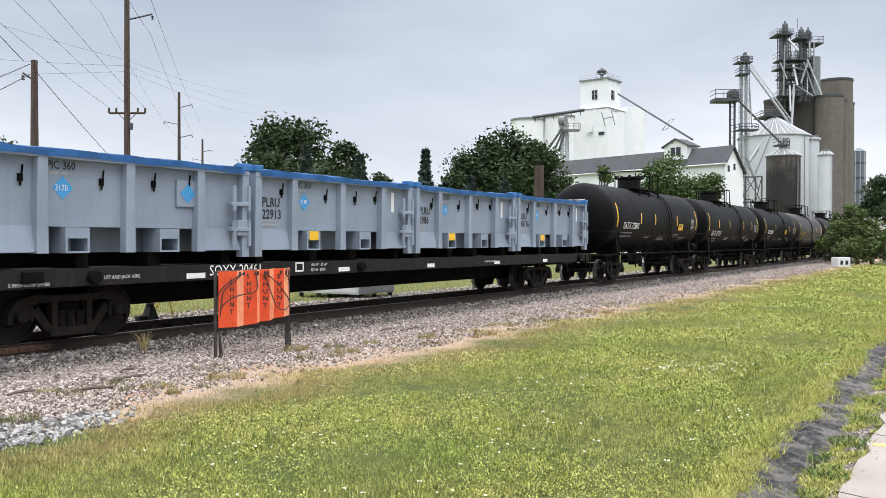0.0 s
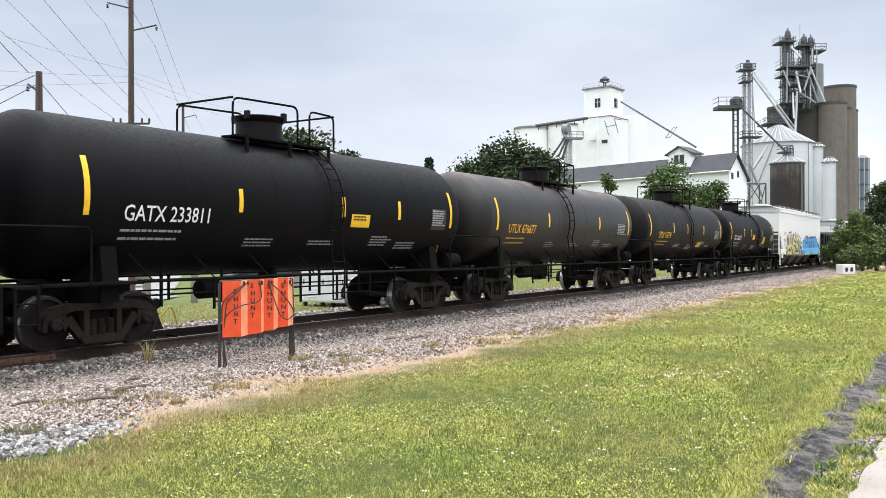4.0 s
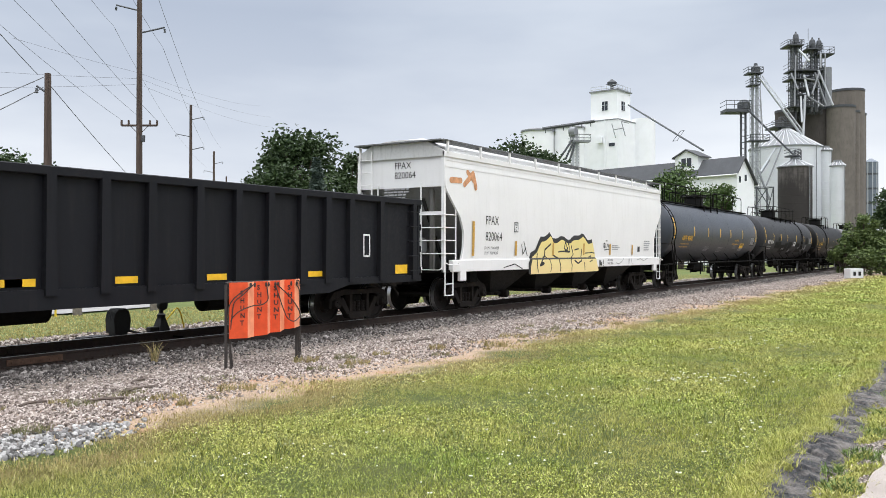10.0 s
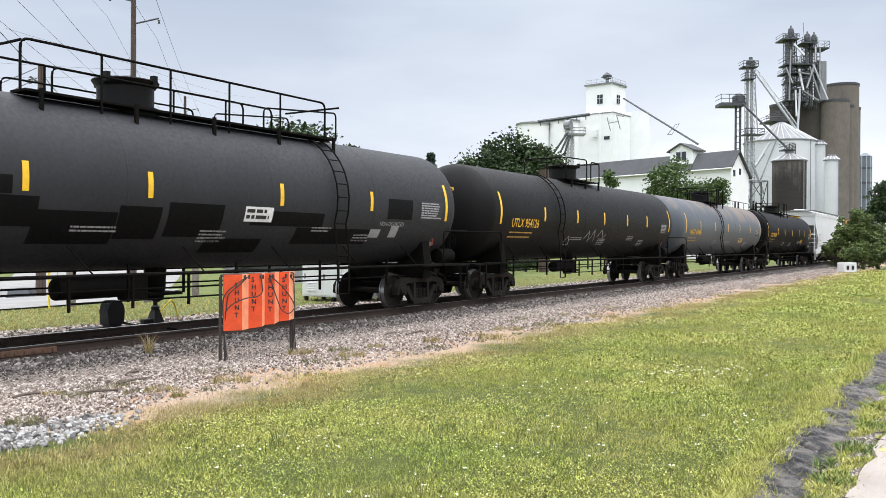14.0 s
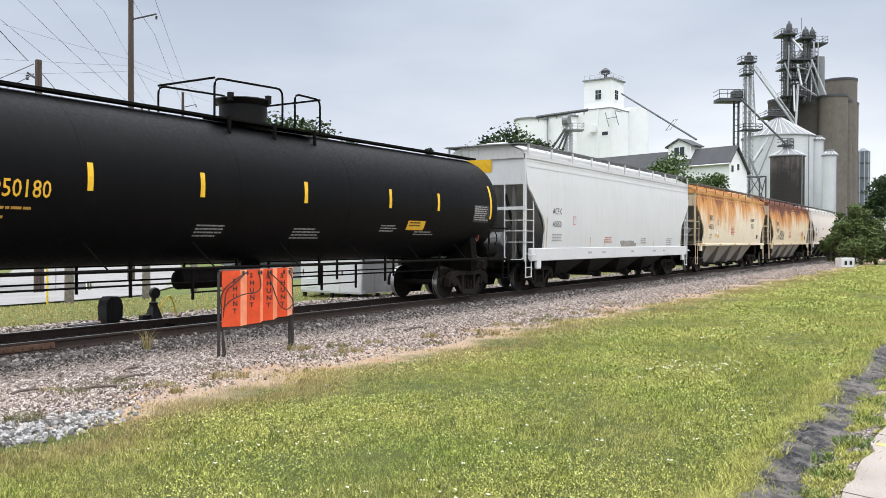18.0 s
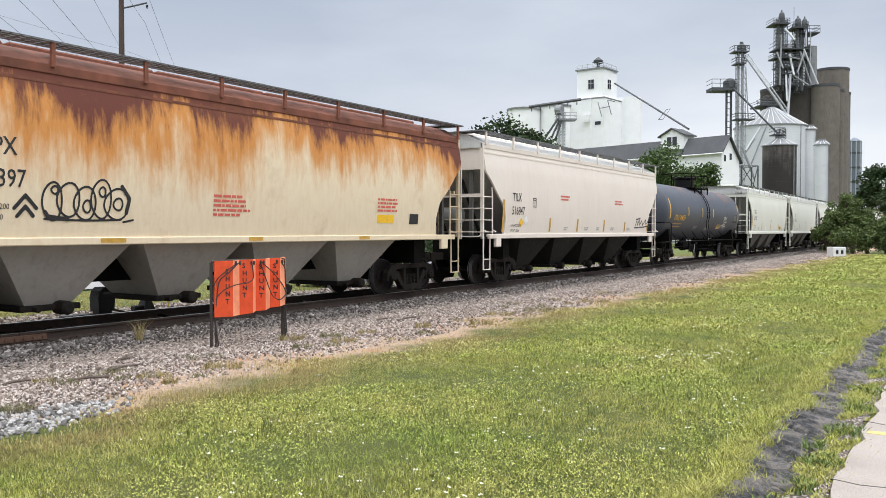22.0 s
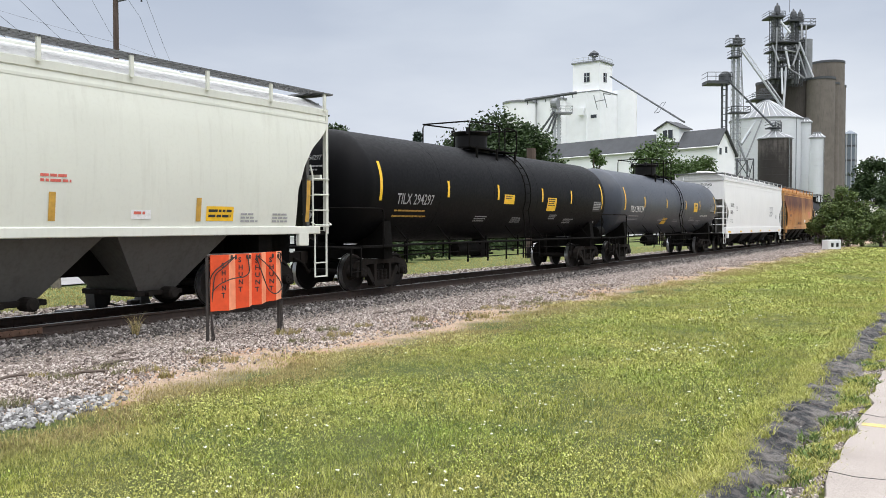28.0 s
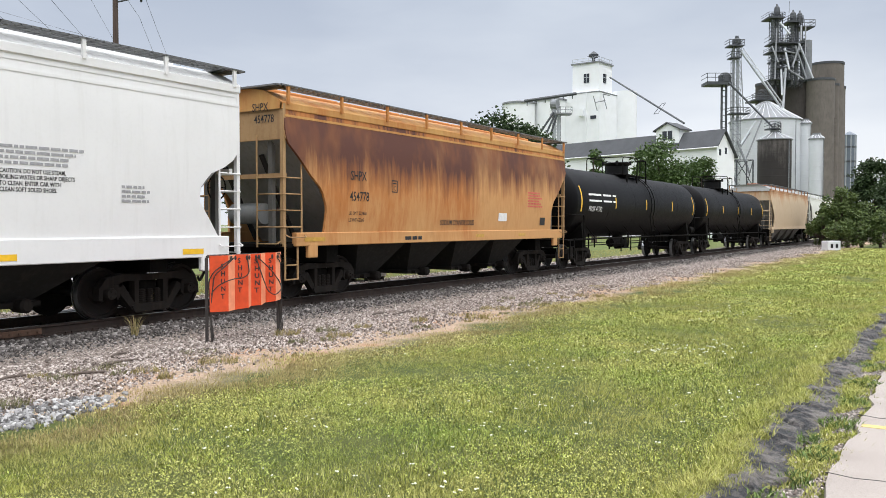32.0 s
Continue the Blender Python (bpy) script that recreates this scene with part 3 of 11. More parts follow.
    for sy in (-1, 1):
        y = sy * 0.85
        if rail_span:
            pipe(bm, bent([(r0, y, zt - 0.05), (r0, y, zt + 0.78), (r1 - 0.5, y, zt + 0.78), (r1 - 0.5, y, zt)], 0.16), 0.024, 7)
            pipe(bm, bent([(r0 + 0.6, y * 0.9, zt), (r0 + 0.6, y * 0.9, zt + 0.42), (r1 - 3.0, y * 0.9, zt + 0.42), (r1 - 3.0, y * 0.9, zt)], 0.14), 0.02, 6)
            pipe(bm, bent([(r1 - 2.4, y * 0.9, zt), (r1 - 2.4, y * 0.9, zt + 0.42), (r1, y * 0.9, zt + 0.62), (r1, y * 0.9, zt - 0.05)], 0.12), 0.02, 6)
            for k in range(1, 5):
                x = r0 + (r1 - r0 - 0.5) * k / 5
                pipe(bm, [(x, y, zt - 0.25), (x, y, zt + 0.78)], 0.022, 6)
        else:
            pipe(bm, bent([(r0, y, zt - 0.03), (r0, y, zt + 0.74), (dx + 0.35, y, zt + 0.80), (dx + 0.35, y, zt)], 0.18), 0.024, 7)
            pipe(bm, bent([(dx + 0.75, y, zt), (dx + 0.75, y, zt + 0.76), (r1, y, zt + 0.74), (r1, y, zt - 0.05)], 0.16), 0.024, 7)
    for ex in (r0, r1):
        pipe(bm, [(ex, -0.85, zt + 0.74), (ex, 0.85, zt + 0.74)], 0.024, 7)
    part("guard_rail", bm, UNDER, plat, smooth=True)
    if rails == "long":
        bm = fresh()
        for sy in (-1, 1):
            y = sy * 0.62
            for x0, x1 in ((s0 - 0.3, dx - 1.7), (dx + 1.7, s1 - 0.4)):
                pipe(bm, bent([(x0, y, zt - 0.1), (x0, y, zt + 0.85), (x1, y, zt + 0.85), (x1, y, zt - 0.05)], 0.25), 0.024, 7)
                n = max(2, int((x1 - x0) / 1.7))
                for k in range(1, n):
                    x = x0 + (x1 - x0) * k / n
                    pipe(bm, [(x, y, zt - 0.1), (x, y, zt + 0.85)], 0.022, 6)
        part("top_handrail", bm, UNDER, car, smooth=True)
        bm = fresh()
        for sy in (-1, 1):
            box(bm, s0 - 0.5, s1 + 0.3, sy * 0.62 - 0.14, sy * 0.62 + 0.14, zt - 0.07, zt - 0.02)
        part("top_walkway", bm, UNDER, car)
    elif rails == "low":
        bm = fresh()
        for sy in (-1, 1):
            box(bm, s0 - 0.5, s1 + 0.3, sy * 0.5 - 0.12, sy * 0.5 + 0.12, zt - 0.02, zt + 0.03)
        part("top_walkway", bm, UNDER, car)
        for x in (s0 - 0.4, s0 + 0.5):
            for sy in (-1, 1):
                bm = fresh()
                pipe(bm, bent([(x - 0.12, sy * 0.6, zt), (x - 0.12, sy * 0.6, zt + 0.55), (x + 0.12, sy * 0.6, zt + 0.55), (x + 0.12, sy * 0.6, zt)], 0.1), 0.024, 7)
                part("grab_hoop", bm, UNDER, car, smooth=True)
    elif rails == "wire":
        bm = fresh()
        pipe(bm, bent([(s0, -0.7, zt - 0.1), (s0, -0.7, zt + 0.28), (s1, -0.7, zt + 0.28), (s1, -0.7, zt - 0.15)], 0.2), 0.018, 6)
        for k in range(1, 12):
            x = s0 + (s1 - s0) * k / 12
            pipe(bm, [(x, -0.7, zt - 0.12), (x, -0.7, zt + 0.28)], 0.016, 5)
        part("top_handrail", bm, UNDER, car, smooth=True)
    # side ladder that follows the shell
    lx = ladder_at
    bm = fresh()
    pts = []
    for k in range(9):
        t = radians(200 - k * 11)
        pts.append((0, (R + 0.09) * math.cos(t), zc + (R + 0.09) * math.sin(t)))
    pts = [(0, -R - 0.09, 0.55), (0, -R - 0.09, 1.4)] + [p for p in pts if p[2] > 1.9]
    for dxl in (-0.2, 0.2):
        pipe(bm, [(lx + dxl, y, z) for _, y, z in pts], 0.02, 6)
    for k in range(11):
        f = k / 10 * (len(pts) - 1)
        i = min(int(f), len(pts) - 2)
        p = Vector(pts[i]).lerp(Vector(pts[i + 1]), f - i)
        pipe(bm, [(lx - 0.2, p.y, p.z), (lx + 0.2, p.y, p.z)], 0.014, 5)
    part("side_ladder", bm, UNDER, car, smooth=True)
    for m in marks:
        u, v, body, size, mat = m[:5]
        stuck("lettering", glyphs(body, size), side, mat, car, u0=u, v0=v)
    if title:
        stuck("lettering", glyphs(title, title_size, 0.003, 0.84), proud(side), ink, car, u0=title_u, v0=zc + title_v)
        stuck("lettering", bars(1.6, 2, 0.042, 0.10, len(title) + int(q0)), side, INK_GREY if ink is INK_WHITE else OCHRE, car, u0=title_u, v0=zc + title_v - 0.19)
        stuck("lettering", glyphs(title, 0.13, 0.0, 0.82), head, ink, car, u0=-0.5, v0=zc + 0.62)
        stuck("lettering", bars(0.8, 2, 0.04, 0.05, 3 + int(q0)), head, INK_GREY if ink is INK_WHITE else ink, car, u0=-0.38, v0=zc + 0.45)
        rng = random.Random(int(q0))
        for f, v in ((0.36, -0.75), (0.5, -0.78), (0.66, -0.66), (0.74, -0.8)):
            stuck("lettering", bars(rng.uniform(0.7, 1.1), rng.randint(2, 4), 0.03, 0.035, int(q0 * 7 + f * 100)), side, INK_GREY, car, u0=L * f, v0=zc + v)
    if table:
        u, v, w, h = table
        t = stuck("data_table", panel(w, h, 1, 6), side, INK_BLACK, car, "black stencilled data panel", u0=u, v0=v)
        stuck("table_lines", joined(*[moved(bars(w * 0.92, 1, 0.035, 0, 9 + k), w * 0.04, h - 0.07 - k * 0.062) for k in range(int(h / 0.062) - 1)]),
              lambda uu, vv: tuple(c * 1.0 + d for c, d in zip(side(uu, vv), (0, -0.006, 0))), INK_GREY, t, u0=u, v0=v)
    for u, v, w, h in panels:
        t = stuck("warning_panel", panel(w, h, 1, 4), side, STRIPE, car, "yellow warning panel", u0=u, v0=v)
        stuck("panel_writing", bars(w * 0.8, max(2, int(h / 0.1)), 0.035, 0.035, int(q0 + u)), lambda uu, vv: tuple(c + d for c, d in zip(side(uu, vv), (0, -0.006, 0))), INK_BLACK, t, u0=u + w * 0.1, v0=v + h - 0.07)
    if placard:
        mat, txt = placard
        for surf, u, v in ((head, -0.15, zc - 0.72), (side, L - 1.55, zc - 1.0)):
            d = stuck("placard", diamond(0.17), surf, mat, car, "diamond hazard placard", u0=u, v0=v)
            stuck("placard_number", glyphs(txt, 0.09, 0, 0.75), lambda uu, vv, surf=surf: tuple(c + d2 for c, d2 in zip(surf(uu, vv), (-0.008, -0.008, 0))), INK_BLACK if mat is not INK_RED else INK_WHITE, d, u0=u - 0.12, v0=v - 0.04)
    if extra:
        extra(car, L, side, head, zc, R, s0, s1)
    running_gear(car, L, 1.85)
    CARS.append((car, q0 - a))
    return car


# ---- covered hopper cars ----
CUTS = {
    "straight": [(0.10, 4.6), (0.10, 2.85), (1.35, 1.65), (1.35, 1.2)],
    "scoop": [(0.0, 4.6), (0.02, 3.4), (0.40, 3.0), (0.75, 2.65), (0.95, 2.25), (0.95, 1.8), (0.82, 1.3)],
    "wide": [(0.0, 4.6), (0.05, 3.45), (0.40, 3.15), (0.80, 2.75), (1.18, 2.45), (1.35, 2.05), (1.28, 1.3)],
    "deep": [(0.0, 4.6), (0.05, 3.85), (0.30, 3.6), (0.62, 3.35), (0.90, 2.95), (1.12, 2.4), (1.15, 1.3)],
    "notch": [(0.0, 4.6), (0.08, 3.1), (0.30, 2.85), (0.80, 2.65), (1.05, 2.4), (1.08, 2.1), (0.85, 1.8), (0.5, 1.3)],
}


def interp(pts, z):
    """x on a line of (x, z) points of falling height."""
    if z >= pts[0][1]:
        return pts[0][0]
    for (xa, za), (xb, zb) in zip(pts, pts[1:]):
        if zb <= z <= za:
            return xa + (xb - xa) * (za - z) / max(1e-6, za - zb)
    return pts[-1][0]


def hopper_car(q0, q1, paint, label, cut="wide", eave=4.12, sill=(1.12, 1.5), bulge=0.10, pockets=3, shroud=None, marks=(), roof_paint=None, board=WALKWAY, ribs=0, deep_skirt=False, extra=None, end_paint=None, sill_paint=None, ledge=True, board_z=0.32):
    L = q1 - q0
    car = thing("hopper_car", label, "hopper car", "train of freight cars")
    end_paint = end_paint or paint
    shroud = shroud or DARK_GREY
    W = 1.5
    pts = CUTS[cut]
    z0, z1 = sill

    def flank(z):
        """Half width at a height: the side swells a little in the middle and draws in at the eave."""
        f = (z - z0) / (eave - z0)
        return W - 0.02 + bulge * math.sin(math.pi * min(1, max(0, f)) ** 0.9) - 0.10 * max(0, f - 0.75) * 4 * bulge / 0.1 * 0.5

    n = 22
    for s in (-1, 1):
        bm = fresh()
        rows = []
        for k in range(n + 1):
            z = z1 - 0.04 + (eave - z1 + 0.04) * k / n
            e = interp(pts, z)
            rows.append([[bm.verts.new((x, s * (flank(z) - d), z)) for x in (e, e + 0.35, L / 2, L - e - 0.35, L - e)] for d in (0, 0.06)])
        for a, b in zip(rows, rows[1:]):
            for i in range(4):
                bm.faces.new((a[0][i], a[0][i + 1], b[0][i + 1], b[0][i]))
                bm.faces.new((b[1][i], b[1][i + 1], a[1][i + 1], a[1][i]))
            for i in (0, 4):
                bm.faces.new((a[0][i], b[0][i], b[1][i], a[1][i]))
        bmesh.ops.recalc_face_normals(bm, faces=bm.faces)
        part("side_sheet", bm, paint, car, smooth=True)
    # roof with its overhanging edge
    prof = [(-flank(eave) - 0.03, eave - 0.16), (-flank(eave) - 0.045, eave - 0.02), (-flank(eave) + 0.08, eave + 0.05), (-0.95, eave + 0.26), (-0.5, eave + 0.34), (0, eave + 0.36)]
    prof = prof + [(-y, z) for y, z in prof[-2::-1]]
    bm = fresh()
    rings = [[bm.verts.new((x, y, z)) for y, z in prof] for x in (-0.02, L + 0.02)]
    for i in range(1, len(prof) - 2):
        bm.faces.new((rings[0][i], rings[0][i + 1], rings[1][i + 1], rings[1][i]))
    bm.faces.new(rings[0][::-1])
    bm.faces.new(rings[1])
    bmesh.ops.recalc_face_normals(bm, faces=bm.faces)
    roof = part("roof", bm, roof_paint or ROOF_GRIME_SHADE, car, smooth=True)
    for s in (-1, 1):
        bm = fresh()
        ye = flank(eave)
        box(bm, -0.02, L + 0.02, *sorted((s * (ye - 0.02), s * (ye + 0.05))), eave - 0.17, eave - 0.015, 0.012)
        part("roof_edge", bm, roof_paint or paint, roof)
    if ledge:
        bm = fresh()
        for s in (-1, 1):
            for zz in ((eave - 0.42, eave - 0.24) if ledge == 2 else (eave - 0.3,)):
                y = s * (flank(zz) + 0.012)
                box(bm, 0.05, L - 0.05, min(y, y - s * 0.04), max(y, y - s * 0.04), zz - 0.025, zz + 0.025)
        part("roof_ledge", bm, roof_paint or paint, car)
    # ends: upper wall, slope sheet below it
    ze = pts[1][1] + 0.05
    for s in (0, 1):
        X = (lambda v: v) if s == 0 else (lambda v: L - v)
        bm = fresh()
        poly = [(-flank(ze) + 0.02, ze), (-flank(eave) + 0.03, eave)] + [(y, z - 0.01) for y, z in prof[2:-2]] + [(flank(eave) - 0.03, eave), (flank(ze) - 0.02, ze)]
        a = [bm.verts.new((X(0.04), y, z)) for y, z in poly]
        b = [bm.verts.new((X(0.10), y, z)) for y, z in poly]
        bm.faces.new(a)
        bm.faces.new(b[::-1])
        for i in range(len(a)):
            j = (i + 1) % len(a)
            bm.faces.new((a[i], a[j], b[j], b[i]))
        bmesh.ops.recalc_face_normals(bm, faces=bm.faces)
        part("end_wall", bm, end_paint, car)
        bm = fresh()
        hexa(bm, [(X(0.10), -flank(ze) + 0.05, ze + 0.02), (X(0.10), flank(ze) - 0.05, ze + 0.02), (X(0.18), flank(ze) - 0.05, ze + 0.02), (X(0.18), -flank(ze) + 0.05, ze + 0.02)],
             [(X(2.35), -1.38, z0 + 0.05), (X(2.35), 1.38, z0 + 0.05), (X(2.45), 1.38, z0 + 0.05), (X(2.45), -1.38, z0 + 0.05)])
        bmesh.ops.recalc_face_normals(bm, faces=bm.faces)
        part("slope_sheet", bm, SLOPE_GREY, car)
        # corner posts from sill to eave, a set-back pair of posts between sill and end wall
        for sy in (-1, 1):
            bm = fresh()
            box(bm, *sorted((X(0.0), X(0.08))), sy * 1.44 - 0.045, sy * 1.44 + 0.045, z0, eave - 0.05)
            part("corner_post", bm, end_paint, car)
            bm = fresh()
            box(bm, *sorted((X(0.14), X(0.24))), sy * 0.98 - 0.06, sy * 0.98 + 0.06, z0, ze)
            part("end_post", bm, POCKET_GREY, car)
            bm = fresh()
            pipe(bm, [(X(0.25), sy * 0.62, ze - 0.3), (X(1.35), sy * 0.62, z0 + 0.12)], 0.06, 6)
            part("end_brace", bm, shroud, car)
        bm = fresh()
        box(bm, *sorted((X(0.12), X(0.2))), -1.40, 1.40, 2.68, 2.78)
        part("end_beam", bm, end_paint, car)
        bm = fresh()
        box(bm, *sorted((X(0.0), X(1.2))), -1.45, 1.45, z0 - 0.02, z0 + 0.06)
        box(bm, *sorted((X(0.0), X(2.6))), -0.3, 0.3, 0.76, z0, 0.01)
        box(bm, *sorted((X(1.65), X(2.05))), -1.3, 1.3, 0.8, z0)
        part("end_platform", bm, UNDER, car)
        # rails round both corners, with their outer posts and the step below
        for sy in (-1, 1):
            bm = fresh()
            pipe(bm, bent([(X(0.56), sy * 1.50, z1 - 0.1), (X(0.56), sy * 1.50, 2.75), (X(0.60), sy * 1.46, 2.98)], 0.08), 0.022, 6)
            pipe(bm, [(X(-0.02), sy * 0.74, z0 - 0.02), (X(-0.02), sy * 0.74, ze + 0.12)], 0.022, 6)
            for z in (1.62, 1.98, 2.33, 2.68):
                pipe(bm, bent([(X(0.56), sy * 1.50, z), (X(-0.02), sy * 1.50, z), (X(-0.02), sy * 0.74, z)], 0.05), 0.015, 6)
            pipe(bm, bent([(X(0.62), sy * 1.50, z0 + 0.26), (X(0.60), sy * 1.62, z0 + 0.20), (X(0.04), sy * 1.62, z0 + 0.20), (X(0.04), sy * 1.50, z0 + 0.26)], 0.06), 0.013, 6)
            pipe(bm, bent([(X(-0.02), sy * 1.42, z0 + 0.12), (X(-0.10), sy * 1.40, z0 + 0.06), (X(-0.10), sy * 0.8, z0 + 0.06), (X(-0.02), sy * 0.78, z0 + 0.12)], 0.06), 0.013, 6)
            part("corner_rail", bm, end_paint, car, smooth=True)
            bm = fresh()
            for x in (0.06, 0.46):
                box(bm, *sorted((X(x - 0.02), X(x + 0.02))), sy * 1.47 - 0.012, sy * 1.47 + 0.012, 0.48, z0 + 0.05)
            for z in (0.49, 0.80):
                box(bm, *sorted((X(0.06), X(0.46))), sy * 1.47 - 0.03, sy * 1.47 + 0.03, z - 0.012, z + 0.012)
            part("corner_step", bm, end_paint, car)
        bm = fresh()
        ladder(bm, X(-0.05), 1.15, 2.75, eave + 0.1, 0.42, along="y", r=0.013, rail=0.016)
        part("end_ladder", bm, end_paint, car)
    part("brake_wheel", GEAR["brake_wheel"], None, car, at=(-0.06, 0.45, z0 + 1.3))
    bm = fresh()
    turned(bm, [(-0.5, 0.04), (-0.46, 0.24), (0.46, 0.24), (0.5, 0.04)], "y", 18, (0.62, 0.1, z0 + 0.72))
    bmesh.ops.recalc_face_normals(bm, faces=bm.faces)
    part("air_reservoir", bm, MID_GREY, car, smooth=True)
    # side sills
    for s in (-1, 1):
        bm = fresh()
        box(bm, *(0.35, L - 0.35), *sorted((s * 1.40, s * (W + 0.045))), z0, z1, 0.015)
        for X in (0.9, L - 0.9):
            box(bm, X - 0.16, X + 0.16, *sorted((s * 1.44, s * (W + 0.05))), z0 - 0.26, z0 + 0.06, 0.02)
        part("side_sill", bm, sill_paint or paint, car)
    # hopper pockets and outlets
    a0, a1 = 2.75, L - 2.75
    w = (a1 - a0) / pockets
    for k in range(pockets):
        x0, x1 = a0 + k * w, a0 + (k + 1) * w
        m = (x0 + x1) / 2
        bm = fresh()
        hexa(bm, [(x0 + 0.04, -1.34, z0 + 0.12), (x1 - 0.04, -1.34, z0 + 0.12), (x1 - 0.04, 1.34, z0 + 0.12), (x0 + 0.04, 1.34, z0 + 0.12)],
             [(m - 0.42, -0.7, 0.42), (m + 0.42, -0.7, 0.42), (m + 0.42, 0.7, 0.42), (m - 0.42, 0.7, 0.42)])
        bmesh.ops.recalc_face_normals(bm, faces=bm.faces)
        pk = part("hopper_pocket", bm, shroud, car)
        bm = fresh()
        box(bm, m - 0.55, m + 0.55, -0.8, 0.8, 0.32, 0.42, 0.015)
        turned(bm, [(-1.02, 0.08), (-0.98, 0.12), (-0.7, 0.12)], "y", 12, (m + 0.18, 0, 0.36))
        turned(bm, [(-0.92, 0.05), (-0.7, 0.05)], "y", 8, (m - 0.3, 0, 0.36))
        bmesh.ops.recalc_face_normals(bm, faces=bm.faces)
        part("outlet_gate", bm, TRUCK_STEEL, pk)
    bm = fresh()
    box(bm, 2.4, L - 2.4, -0.22, 0.22, 0.72, z0 + 0.1)
    part("centre_sill", bm, UNDER, car)
    # roof walkway with open edge, posts and hatches
    zr = eave + board_z
    for s in (-1, 1):
        bm = fresh()
        y0 = s * 1.12
        for k in range(4):
            y = y0 + s * k * 0.13
            box(bm, -0.1, L + 0.1, y - 0.03, y + 0.03, zr, zr + 0.03)
        m = int(L / 0.16)
        for k in range(m + 1):
            x = -0.1 + (L + 0.2) * k / m
            box(bm, x - 0.012, x + 0.012, *sorted((y0 - s * 0.02, y0 + s * 0.42)), zr - 0.004, zr + 0.022)
        walkw = part("running_board", bm, board, car)
        posts = round(L / 1.75)
        bm = fresh()
        box(bm, -0.035, 0.035, *sorted((y0 + s * 0.36, y0 + s * 0.41)), eave - 0.06, zr + 0.03)
        me = mesh_of("board_bracket", bm, roof_paint or end_paint)
        for k in range(posts + 1):
            part("board_bracket", me, None, walkw, at=(0.15 + (L - 0.3) * k / posts, 0, 0))
    for X in (-0.15, L - 0.35):
        bm = fresh()
        box(bm, X, X + 0.5, -1.45, 1.45, zr, zr + 0.035)
        part("end_crossover", bm, board, car)
    bm = fresh()
    box(bm, 0.05, (L - 1.2) / 5 - 0.05, -0.36, 0.36, eave + 0.33, eave + 0.47, 0.03)
    me = mesh_of("roof_hatch", bm, roof_paint or paint)
    for k in range(5):
        part("roof_hatch", me, None, car, at=(0.6 + (L - 1.2) * k / 5, 0, 0))

    def side(u, v):
        return (u, -(flank(v) + 0.008) if v > z1 else -(W + 0.051), v)

    def front(u, v):
        return (-0.028 if v > eave - 0.2 else 0.03, -u, v)

    for m in marks:
        u, v, body, size, mat = m[:5]
        if len(m) > 5 and m[5] == "front":
            stuck("lettering", glyphs(body, size), front, mat, car, u0=u, v0=v)
        else:
            stuck("lettering", glyphs(body, size), side, mat, car, u0=u, v0=v)
    if extra:
        extra(car, L, side, front, eave, z0, z1)
    running_gear(car, L, 1.85, 0.62)
    CARS.append((car, q0))
    return car


